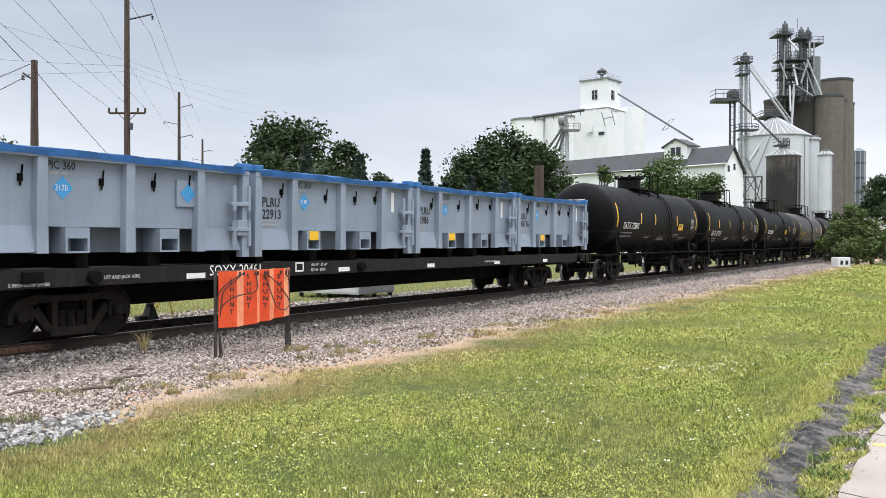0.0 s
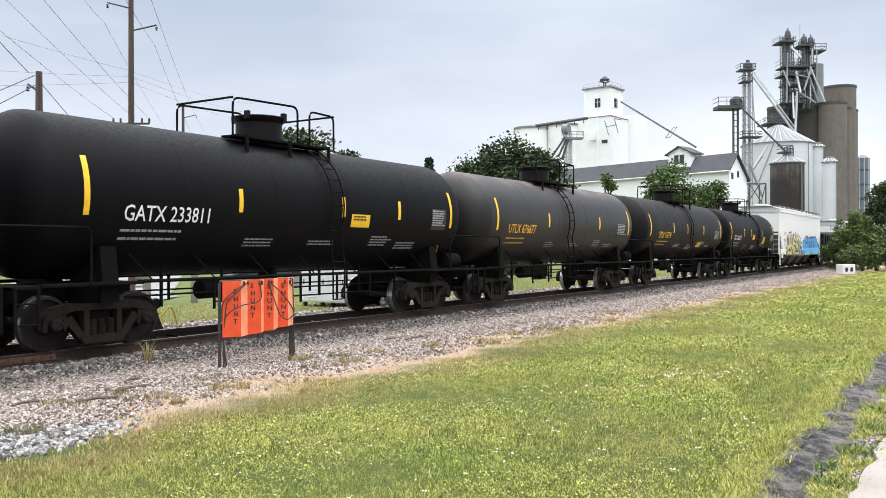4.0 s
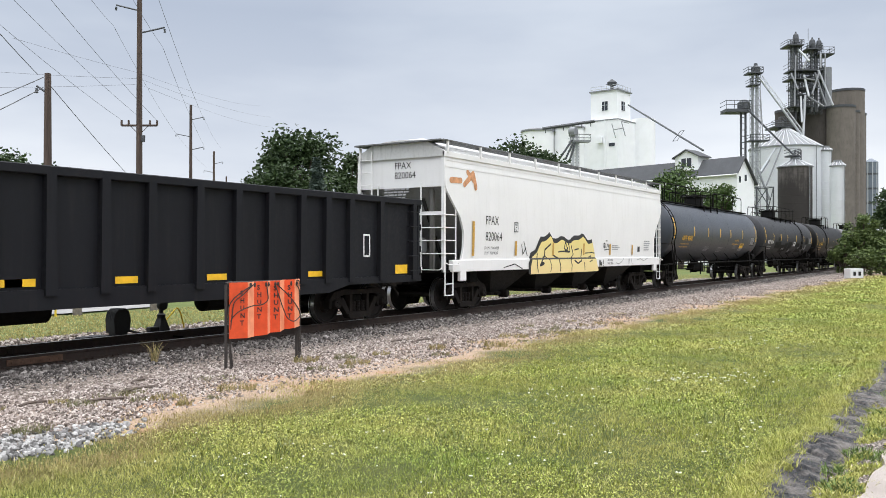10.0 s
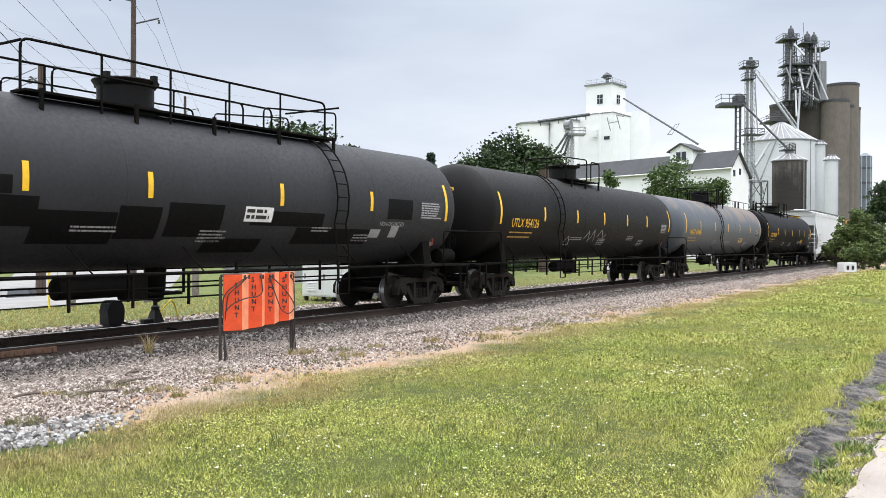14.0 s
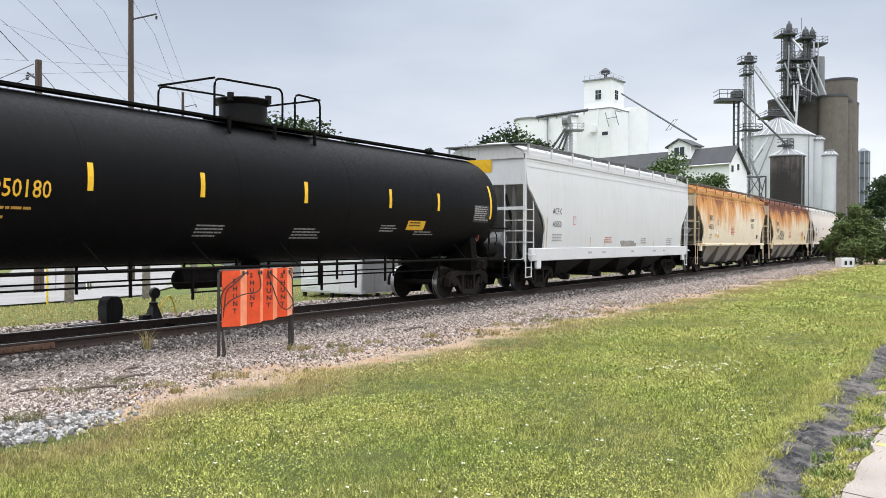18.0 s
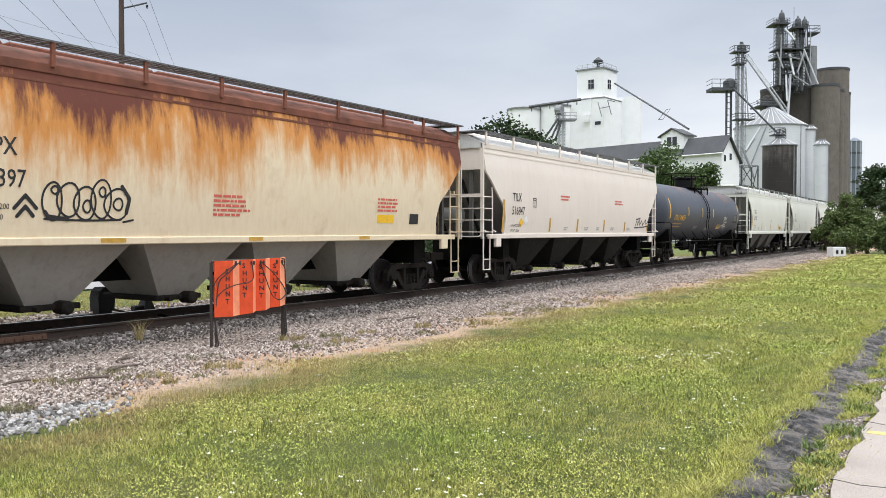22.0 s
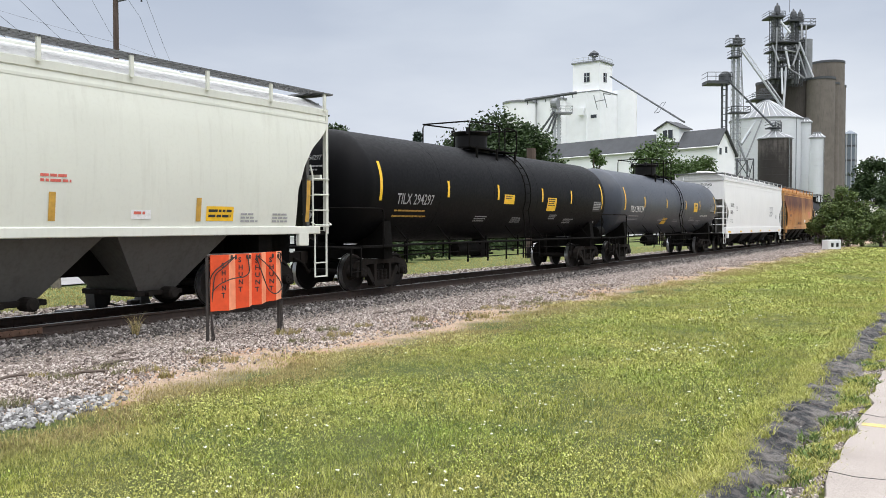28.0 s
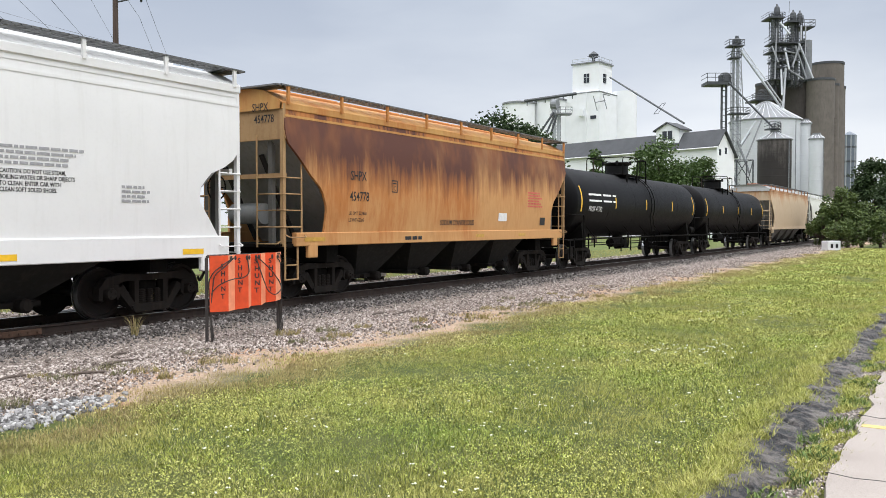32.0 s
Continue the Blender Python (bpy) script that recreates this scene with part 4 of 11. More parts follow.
# ---- flatcar, containers and gondola ----
def flat_car(q0, q1):
    L = q1 - q0
    car = thing("flat_car", "long dark flatcar loaded with grey waste containers", "flat car", "train of freight cars")
    bm = fresh()
    box(bm, 0, L, -1.42, 1.42, 1.06, 1.14, 0.01)
    part("deck", bm, FLAT_BROWN, car)
    for s in (-1, 1):
        bm = fresh()
        y = s * 1.40
        prism(bm, [(0, 0.92), (L, 0.92), (L, 1.21), (0, 1.21)], min(y, y + s * 0.08), max(y, y + s * 0.08))
        bmesh.ops.recalc_face_normals(bm, faces=bm.faces)
        part("side_sill", bm, FLAT_BROWN, car)
    bm = fresh()
    prism(bm, [(0, 0.78), (3.6, 0.76), (5.0, 0.46), (L - 5.0, 0.46), (L - 3.6, 0.76), (L, 0.78), (L, 1.06), (0, 1.06)], -0.35, 0.35)
    for k in range(12):
        x = 1.5 + (L - 3) * k / 11
        hexa(bm, [(x - 0.05, -1.36, 0.98), (x + 0.05, -1.36, 0.98), (x + 0.05, 1.36, 0.98), (x - 0.05, 1.36, 0.98)],
             [(x - 0.05, -1.36, 1.06), (x + 0.05, -1.36, 1.06), (x + 0.05, 1.36, 1.06), (x - 0.05, 1.36, 1.06)])
    bmesh.ops.recalc_face_normals(bm, faces=bm.faces)
    part("centre_sill", bm, UNDER, car)

    def side(u, v):
        return (u, -1.488, v)

    for u, w in ((5.8, 0.45), (10.2, 0.4), (13.9, 0.35), (17.6, 0.35), (21.0, 0.35), (24.0, 0.35)):
        stuck("reflective_stripe", panel(w, 0.10, 1, 1), side, INK_WHITE, car, "cream reflective plate", u0=u, v0=0.96)
    for u, v, body, size in ((4.05, 1.02, "LIFT AND JACK HERE", 0.06), (2.4, 0.95, "2 INCH COMP SHOES", 0.055), (6.35, 1.0, "SOXX 20461", 0.2), (9.25, 1.11, "LD LMT   LT WT", 0.06), (9.25, 1.0, "223106   62900", 0.06)):
        stuck("lettering", glyphs(body, size), side, INK_WHITE, car, u0=u, v0=v)
    stuck("lettering", bars(0.9, 1, 0.05, 0.03, 4), side, INK_GREY, car, u0=17.0, v0=1.03)
    bm = fresh()
    for b0, b1, c0, c1 in ((0, 0.26, 0, 0.03), (0, 0.26, 0.17, 0.2), (0, 0.03, 0.03, 0.17), (0.23, 0.26, 0.03, 0.17)):
        box(bm, 8.75 + b0, 8.75 + b1, -1.492, -1.484, 1.0 + c0, 1.0 + c1)
    part("stencil_box", bm, INK_WHITE, car)
    bm = fresh()
    box(bm, 2.6, 2.95, -1.55, -1.48, 1.0, 1.18, 0.01)
    part("tie_down", bm, UNDER, car)
    for x in (3.85, 11.0, L - 1.2):
        bm = fresh()
        turned(bm, [(-1.60, 0.1), (-1.56, 0.12), (-1.46, 0.12)], "y", 16, (x, 0, 1.06))
        bmesh.ops.recalc_face_normals(bm, faces=bm.faces)
        part("winch", bm, UNDER, car)
    bm = fresh()
    ladder(bm, L - 0.35, -1.5, 0.4, 1.15, 0.4)
    ladder(bm, 0.35, -1.5, 0.4, 1.15, 0.4)
    part("sill_step", bm, UNDER, car)
    running_gear(car, L, 3.75)
    CARS.append((car, q0))
    return L


def container(q0, length, seed, placard):
    """An open-top waste box with raised ribs and a blue cover, standing on the flatcar."""
    rng = random.Random(seed)
    L, H, zb, W = length, 1.68, 1.46, 1.30
    c = thing("waste_container", "grey steel waste container with a blue tarpaulin, on a flatcar", "container", "containers on the flatcar")
    zt = zb + H
    bm = fresh()
    box(bm, 0.04, L - 0.04, -W, W, zb + 0.43, zt - 0.1)
    part("box_body", bm, BOX_GREY, c)
    bm = fresh()
    box(bm, 0.06, L - 0.06, -W + 0.5, W - 0.5, zb, zb + 0.43)
    part("box_floor", bm, BOX_GREY, c)
    for x in (0.35, L * 0.36, L * 0.62, L - 0.4):
        bm = fresh()
        box(bm, x - 0.12, x + 0.12, -W + 0.1, W - 0.1, 1.20, zb, 0.01)
        part("skid", bm, UNDER, c)
    for s in (-1, 1):
        for f in (0.0, 0.20, 0.50, 0.79, 1.0):
            bm = fresh()
            x = 0.09 + (L - 0.18) * f
            hexa(bm, [(x - 0.11, s * (W - 0.02), zb - (0.12 if f in (0.0, 1.0) else 0)), (x + 0.11, s * (W - 0.02), zb - (0.12 if f in (0.0, 1.0) else 0)), (x + 0.10, s * (W + 0.13), zb - (0.12 if f in (0.0, 1.0) else 0)), (x - 0.10, s * (W + 0.13), zb - (0.12 if f in (0.0, 1.0) else 0))],
                 [(x - 0.10, s * (W - 0.02), zt - (0.1 if 0 < f < 1 else -0.03)), (x + 0.10, s * (W - 0.02), zt - (0.1 if 0 < f < 1 else -0.03)), (x + 0.085, s * (W + 0.14), zt - (0.1 if 0 < f < 1 else -0.03)), (x - 0.085, s * (W + 0.14), zt - (0.1 if 0 < f < 1 else -0.03))])
            bmesh.ops.recalc_face_normals(bm, faces=bm.faces)
            part("rib", bm, BOX_GREY, c)
            if f in (0.0, 1.0):
                bm = fresh()
                box(bm, x - 0.12, x + 0.12, *sorted((s * (W - 0.05), s * (W + 0.16))), zt - 0.07, zt + 0.07, 0.012)
                part("corner_casting", bm, TARP_BLUE, c, "blue painted corner casting")
        for f0, f1 in ((0.02, 0.20), (0.80, 0.98)):
            bm = fresh()
            a, b = L * f0, L * f1
            hexa(bm, [(a, s * W, zb + 0.44), (b, s * W, zb + 0.44), (b, s * (W - 0.1), zb + 0.44), (a, s * (W - 0.1), zb + 0.44)], [(a, s * (W + 0.08), zb + 0.02), (b, s * (W + 0.08), zb + 0.02), (b, s * (W - 0.1), zb + 0.02), (a, s * (W - 0.1), zb + 0.02)])
            bmesh.ops.recalc_face_normals(bm, faces=bm.faces)
            part("lower_panel", bm, BOX_GREY, c)
        bm = fresh()
        box(bm, 0, L, *sorted((s * (W - 0.02), s * (W + 0.15))), zt - 0.16, zt - 0.1)
        part("rim_beam", bm, BOX_GREY, c)
        for x in (L * 0.32, L * 0.65):
            bm = fresh()
            y0, y1 = sorted((s * (W - 0.35), s * (W + 0.12)))
            for b0, b1, c0, c1 in ((-0.22, -0.18, 0.0, 0.42), (0.18, 0.22, 0.0, 0.42), (-0.18, 0.18, 0.24, 0.42), (-0.18, 0.18, 0.0, 0.03)):
                box(bm, x + b0, x + b1, y0, y1, zb + c0, zb + c1)
            part("fork_pocket", bm, BOX_GREY, c)
        for x in (L * 0.155, L * 0.41, L * 0.60, L * 0.74):
            bm = fresh()
            z = zt - 0.40 - rng.uniform(0, 0.08)
            pipe(bm, [(x, s * (W + 0.03), z - 0.16), (x + 0.02, s * (W + 0.06), z + 0.17)], 0.016, 6)
            box(bm, x - 0.035, x + 0.035, *sorted((s * W, s * (W + 0.05))), z - 0.09, z + 0.03)
            part("strap_buckle", bm, UNDER, c)
    bm = fresh()
    for z in (zb + 0.45, zb + 0.95):
        for x in (L - 0.42, L - 0.02):
            turned(bm, [(z - 0.35, 0.045), (z + 0.35, 0.045)], "z", 8, (x, -W - 0.15, 0))
        box(bm, L - 0.5, L + 0.02, -W - 0.18, -W - 0.06, z - 0.06, z + 0.02, 0.01)
    box(bm, L - 0.34, L - 0.06, -W - 0.16, -W - 0.10, zb + 0.3, zb + 0.62, 0.01)
    part("door_latch", bm, BOX_GREY, c)
    bm = fresh()
    n = 14
    rows = []
    for k in range(n + 1):
        x = 0.13 + (L - 0.26) * k / n
        sag = rng.uniform(-0.02, 0.025)
        rows.append([bm.verts.new(p) for p in ((x, -W - 0.17, zt - 0.13 + rng.uniform(-0.02, 0.015)), (x, -W - 0.15, zt - 0.02 + sag), (x, -W * 0.5, zt + 0.07 + sag), (x, 0, zt + 0.1 + sag), (x, W * 0.5, zt + 0.07), (x, W + 0.15, zt - 0.02), (x, W + 0.17, zt - 0.13))])
    for a, b in zip(rows, rows[1:]):
        for i in range(6):
            bm.faces.new((a[i], b[i], b[i + 1], a[i + 1]))
    bmesh.ops.solidify(bm, geom=bm.faces[:], thickness=0.02)
    bmesh.ops.recalc_face_normals(bm, faces=bm.faces)
    part("tarpaulin", bm, TARP_BLUE, c, "blue tarpaulin cover", smooth=True)

    def side(u, v):
        return (u, -W - 0.008, v)

    stuck("lettering", glyphs("PIC 360", 0.13, 0.002, 0.85), side, INK_BLACK, c, u0=L * 0.235, v0=zt - 0.32)
    stuck("lettering", bars(0.42, 1, 0.05, 0.03, seed), side, INK_GREY, c, u0=L * 0.24, v0=zt - 0.41)
    d = stuck("placard", diamond(0.19), side, INK_BLUE, c, "blue diamond placard", u0=L * 0.285, v0=zt - 0.62)
    stuck("placard_number", glyphs("3170", 0.1, squeeze=0.8), lambda u, v: (u, -W - 0.013, v), INK_WHITE, d, u0=L * 0.285 - 0.14, v0=zt - 0.67)
    if seed == 0:
        bm = fresh()
        box(bm, L * 0.69, L * 0.78, -W - 0.05, -W, zt - 0.85, zt - 0.35, 0.008)
        pl = part("placard_plate", bm, BOX_GREY, c)
        stuck("placard", diamond(0.18), lambda u, v: (u, -W - 0.056, v), INK_BLUE, pl, "blue diamond placard", u0=L * 0.735, v0=zt - 0.6)
    else:
        stuck("lettering", glyphs("PLRU", 0.19, 0.006, 0.85), side, INK_BLACK, c, u0=L * 0.055, v0=zt - 0.76)
        stuck("lettering", glyphs(("22913", "2986", "145176")[seed - 1], 0.19, 0.006, 0.85), side, INK_BLACK, c, u0=L * 0.055, v0=zt - 1.01)
        stuck("lettering", bars(0.45, 2, 0.045, 0.05, 70 + seed), side, INK_GREY, c, u0=L * 0.045, v0=zt - 1.08)
        stuck("label_plate", panel(0.12, 0.5, 1, 1), side, INK_WHITE, c, "pale label strip", u0=L * 0.865, v0=zt - 0.75)
        stuck("warning_panel", panel(0.3, 0.2, 1, 1), lambda u, v: (u, -W - 0.126, v), STRIPE, c, "small yellow label", u0=L * 0.32 - 0.15, v0=zb + 0.22)
    CARS.append((c, q0))
    return c


def gondola(q0, q1):
    L = q1 - q0
    POSTS = [v if v < L - 0.1 else L - 0.1 for v in (0.34, 1.99, 3.25, 4.0, 4.95, 5.88, 6.85, 7.77, 8.83, 9.79, 10.67, 11.62, 12.43, 13.25, 14.4, 15.76)]
    car = thing("gondola_car", "black ribbed steel gondola car in a moving train", "gondola car", "train of freight cars")
    z0, z1, W = 0.98, 2.98, 1.48
    for s in (-1, 1):
        bm = fresh()
        box(bm, 0.02, L - 0.02, *sorted((s * (W - 0.06), s * (W - 0.02))), z0, z1)
        part("side_wall", bm, GONDOLA_BLACK, car)
        bm = fresh()
        box(bm, 0, L, *sorted((s * (W - 0.08), s * (W + 0.08))), z1 - 0.12, z1 + 0.03, 0.015)
        part("top_chord", bm, GONDOLA_BLACK, car)
        bm = fresh()
        prism(bm, [(0.0, z0 - 0.06), (2.9, z0 - 0.06), (3.6, z0 - 0.22), (L - 3.6, z0 - 0.22), (L - 2.9, z0 - 0.06), (L, z0 - 0.06), (L, z0 + 0.1), (0, z0 + 0.1)], *sorted((s * (W - 0.06), s * (W + 0.06))))
        bmesh.ops.recalc_face_normals(bm, faces=bm.faces)
        part("side_sill", bm, GONDOLA_BLACK, car)
        for x in POSTS:
            bm = fresh()
            prism(bm, [(x - 0.10, z0), (x + 0.10, z0), (x + 0.08, z1 - 0.1), (x - 0.08, z1 - 0.1)], *sorted((s * (W - 0.02), s * (W + 0.1))))
            bmesh.ops.recalc_face_normals(bm, faces=bm.faces)
            part("side_post", bm, GONDOLA_BLACK, car)
    for X in (0.0, L - 0.06):
        bm = fresh()
        box(bm, X, X + 0.06, -W, W, z0, z1 + 0.02)
        part("end_wall", bm, GONDOLA_BLACK, car)
        out = -0.1 if X == 0 else 0.06
        for z in (1.2, 1.75, 2.3, 2.86):
            bm = fresh()
            box(bm, X + out, X + out + 0.1, -W, W, z - 0.08, z + 0.08, 0.015)
            part("end_beam", bm, GONDOLA_BLACK, car)
        bm = fresh()
        for s in (-1, 1):
            for k in range(5):
                z = 1.2 + k * 0.37
                pipe(bm, bent([(X + (0.1 if X == 0 else -0.04), s * W, z), (X + (0.1 if X == 0 else -0.04), s * (W + 0.1), z), (X + (0.52 if X == 0 else -0.46), s * (W + 0.1), z), (X + (0.52 if X == 0 else -0.46), s * W, z)], 0.03), 0.014, 5)
        part("grab_iron", bm, GONDOLA_BLACK, car)
    bm = fresh()
    box(bm, 0.05, L - 0.05, -W + 0.05, W - 0.05, z0 + 0.02, z0 + 0.08)
    part("floor_plate", bm, GONDOLA_BLACK, car)
    bm = fresh()
    box(bm, 0, L, -0.3, 0.3, 0.72, z0 + 0.02)
    for x in (L * 0.36, L * 0.62):
        turned(bm, [(-0.5, 0.05), (-0.45, 0.22), (0.45, 0.22), (0.5, 0.05)], "x", 14, (x, -0.8, 0.72))
    bmesh.ops.recalc_face_normals(bm, faces=bm.faces)
    part("centre_sill", bm, UNDER, car)

    def side(u, v):
        return (u, -W + 0.01, v)

    for u, v, body, size in ((2.46, 2.22, "TR", 0.22), (2.2, 1.80, "305680", 0.25), (3.45, 1.2, "LD LMT  219500", 0.08)):
        stuck("lettering", glyphs(body, size, 0.004, 0.72), side, INK_WHITE, car, u0=u, v0=v)
    stuck("lettering", bars(0.9, 2, 0.05, 0.04, 8), side, INK_GREY, car, u0=3.45, v0=1.14)
    stuck("lettering", bars(0.7, 3, 0.04, 0.03, 9), side, INK_GREY, car, u0=1.6, v0=1.1)
    stuck("consolidated_stencil", joined(moved(panel(0.25, 0.04, 1, 1), 0, 0), moved(panel(0.25, 0.04, 1, 1), 0, 0.5), moved(panel(0.04, 0.5, 1, 1), 0, 0), moved(panel(0.04, 0.5, 1, 1), 0.22, 0)), side, INK_WHITE, car, u0=L - 2.3, v0=1.55)
    for u, w, h in ((0.5, 0.44, 0.22), (5.07, 0.4, 0.12), (5.19, 0.49, 0.12), (7.09, 0.45, 0.12), (9.07, 0.49, 0.12), (11.87, 0.53, 0.12), (15.05, 0.51, 0.22)):
        stuck("reflective_stripe", panel(w, h, 1, 1), side, STRIPE, car, u0=u, v0=1.13)
    stuck("lettering", glyphs("TR  305680", 0.11), lambda u, v: (-0.108, -u, v), INK_WHITE, car, u0=0.2, v0=2.83)
    running_gear(car, L, 1.95)
    CARS.append((car, q0))


# ---- ground, track and roads ----
def ground_material():
    m = Mat("lawn_dirt_and_gravel", 0.95, 0, 0.2)
    x, y, z = m.sep()
    wob = m.math("MULTIPLY", m.math("SUBTRACT", m.noise(0.55, 5, 0.6), 0.5), 3.4)
    yy = m.math("ADD", y, wob)
    grain = m.noise(40, 4)
    patch = m.noise(0.8, 4)
    grass = m.mix(m.ramp(patch, (0.35, 0.0), (0.68, 1.0)), (0.095, 0.125, 0.03), (0.155, 0.155, 0.05))
    grass = m.mix(m.ramp(m.noise(130, 3, 0.7), (0.42, 0.0), (0.60, 0.85)), grass, (0.05, 0.07, 0.02))
    dry = m.mix(m.ramp(grain, (0.3, 0.0), (0.7, 1.0)), (0.66, 0.49, 0.36), (0.27, 0.195, 0.135))
    dry = m.mix(m.ramp(m.noise(1.3, 4, 0.6), (0.52, 0.0), (0.66, 0.7)), dry, (0.50, 0.27, 0.15))
    rock = m.mix(m.ramp(m.noise(38, 4, 0.7), (0.42, 0.0), (0.60, 1.0)), (0.09, 0.072, 0.06), (0.42, 0.355, 0.31))
    near = m.ramp(m.math("MULTIPLY", yy, 0.02), (7.4 * 0.02, 0.0), (8.2 * 0.02, 1.0))
    inner = m.ramp(m.math("MULTIPLY", yy, 0.02), (9.2 * 0.02, 0.0), (10.3 * 0.02, 1.0))
    far = m.ramp(m.math("MULTIPLY", yy, 0.02), (17.0 * 0.02, 0.0), (17.7 * 0.02, 1.0))
    col = m.mix(near, grass, dry)
    col = m.mix(inner, col, rock)
    lawn = m.mix(m.ramp(patch, (0.35, 0.0), (0.7, 1.0)), (0.12, 0.16, 0.045), (0.19, 0.21, 0.075))
    col = m.mix(far, col, lawn)
    m.color(m.mix(1.0, col, (0.78, 0.78, 0.78), "MULTIPLY"))
    m.bump(m.noise(30, 5, 0.7), 0.6, 0.03)
    return m.m


GROUND = ground_material()
GZ = -0.24


def dip(x, y):
    """How far the land falls away beyond the near street."""
    f = max(0.0, min(1.0, (y - 25) / 40))
    g = max(0.0, min(1.0, (x - 75) / 45))
    return -3.5 * f * f * (3 - 2 * f) * (1 - g * g * (3 - 2 * g))


def ground():
    xs = [-900, -300, -100, -40, -15] + [v * 1.5 for v in range(-6, 60)] + [100, 130, 180, 260, 400, 700, 1200, 2400]
    ys = [-900, -200, -60, -20, -8, -3, 0] + [0.8 + 0.5 * k for k in range(18)] + [10.2, 10.8, 11.4, 12, 12.6, 13.8, 15, 15.6, 16.2, 17, 18, 20, 23, 25, 28, 31, 35, 40, 45, 50, 56, 62, 68, 80, 120, 200, 400, 900, 2400]

    def height(x, y):
        if 9.9 < y < 16.9:
            f = min(1, (y - 9.9) / 1.6) if y < 13 else min(1, (16.9 - y) / 1.6)
            return GZ + 0.03 * f
        if 1.6 < y < 9:
            return GZ + 0.035 * noise.noise(Vector((x * 0.5, y * 0.5, 0)))
        return GZ + dip(x, y)
    verts = [(x, y, height(x, y)) for y in ys for x in xs]
    n = len(xs)
    faces = [(j * n + i, j * n + i + 1, (j + 1) * n + i + 1, (j + 1) * n + i) for j in range(len(ys) - 1) for i in range(n - 1)]
    me = bpy.data.meshes.new("ground")
    me.from_pydata(verts, [], faces)
    me.materials.append(GROUND)
    me.shade_smooth()
    tagged(new("ground", me), "lawn, dry soil and gravel beside a railway track", "ground", kind="structure")


ground()

RAIL_SIDE = painted("rusty_rail_web", (0.038, 0.026, 0.021), (0.085, 0.05, 0.033), 0.5, 0.85)
RAIL_HEAD = plain("worn_rail_head", (0.30, 0.29, 0.28), 0.32, 0.85, 0.2, 20)
TIE = Mat("creosoted_timber", 0.9)
TIE.color(TIE.mix(TIE.rnd(), TIE.ramp(TIE.noise(6, 5, 0.6, stretch=(1, 0.15, 1)), (0.3, (0.035, 0.028, 0.024)), (0.7, (0.09, 0.075, 0.065))), (0.05, 0.04, 0.035)))
TIE = TIE.m


def railway():
    prof = [(-0.075, -0.186), (0.075, -0.186), (0.075, -0.172), (0.02, -0.155), (0.009, -0.14), (0.009, -0.05), (0.036, -0.036), (0.036, -0.004), (0.028, 0.0), (-0.028, 0.0), (-0.036, -0.004), (-0.036, -0.036), (-0.009, -0.05), (-0.009, -0.14), (-0.02, -0.155), (-0.075, -0.172)]
    for side in (-1, 1):
        yc = TRACK_Y + side * 0.7535
        bm = fresh()
        cut = [-60, 7.9, 32, 70, 120, 320]
        for x0, x1 in zip(cut, cut[1:]):
            a = [bm.verts.new((x0 + 0.004, yc + y, z)) for y, z in prof]
            b = [bm.verts.new((x1 - 0.004, yc + y, z)) for y, z in prof]
            bm.faces.new(a[::-1])
            bm.faces.new(b)
            for i in range(len(prof)):
                j = (i + 1) % len(prof)
                bm.faces.new((a[i], a[j], b[j], b[i]))
        bmesh.ops.recalc_face_normals(bm, faces=bm.faces)
        me = mesh_of("rail", bm, RAIL_SIDE)
        me.materials.append(RAIL_HEAD)
        for p in me.polygons:
            if p.center.z > -0.003:
                p.material_index = 1
        r = tagged(new("rail", me), "rusty steel rail with a bright worn top", "rail", "rails of the track", "structure")
        for jx in (7.9, 32.0, 70.0):
            bm = fresh()
            for s in (-1, 1):
                box(bm, jx - 0.48, jx + 0.48, *sorted((yc + s * 0.012, yc + s * 0.04)), -0.15, -0.045, 0.008)
                for k in range(6):
                    turned(bm, [(-0.018, 0.022), (0.018, 0.022)], "y", 6, (jx - 0.4 + 0.16 * k, yc + s * 0.05, -0.10))
            bmesh.ops.recalc_face_normals(bm, faces=bm.faces)
            part("joint_bar", bm, plain("joint_bar_rust", (0.11, 0.06, 0.038), 0.85, 0, 0.3, 12) if jx == 7.9 and side < 0 else RAIL_SIDE, r, "rusty bolted joint bar")
    bm = fresh()
    box(bm, -0.115, 0.115, -1.3, 1.3, -0.36, -0.188, 0.012)
    tie = mesh_of("railway_tie", bm, TIE)
    bm = fresh()
    box(bm, -0.1, 0.1, -0.2, 0.2, -0.19, -0.176, 0.003)
    for s in (-1, 1):
        for dy in (-0.1, 0.1):
            box(bm, s * 0.06 - 0.012, s * 0.06 + 0.012, dy - 0.012, dy + 0.012, -0.18, -0.145)
    plate = mesh_of("tie_plate", bm, RAIL_SIDE)
    for k in range(150):
        x = -6 + k * 0.53
        o = tagged(new("railway_tie", tie), "dark creosoted wooden railway tie in ballast", "railway tie", "ties of the track", "structure")
        o.location = (x, TRACK_Y + random.uniform(-0.04, 0.04), random.uniform(-0.006, 0.006))
        o.rotation_euler = (0, 0, random.uniform(-0.015, 0.015))
        for s in (-1, 1):
            part("tie_plate", plate, None, o, at=(0, s * 0.7535, 0))
    bm = fresh()
    for k in range(420):
        x = 73.5 + k * 0.55
        box(bm, x - 0.115, x + 0.115, TRACK_Y - 1.3, TRACK_Y + 1.3, -0.36, -0.19)
    o = tagged(new("railway_ties", mesh_of("railway_ties", bm, TIE)), "far row of dark wooden railway ties", "railway ties", kind="stuff")


railway()


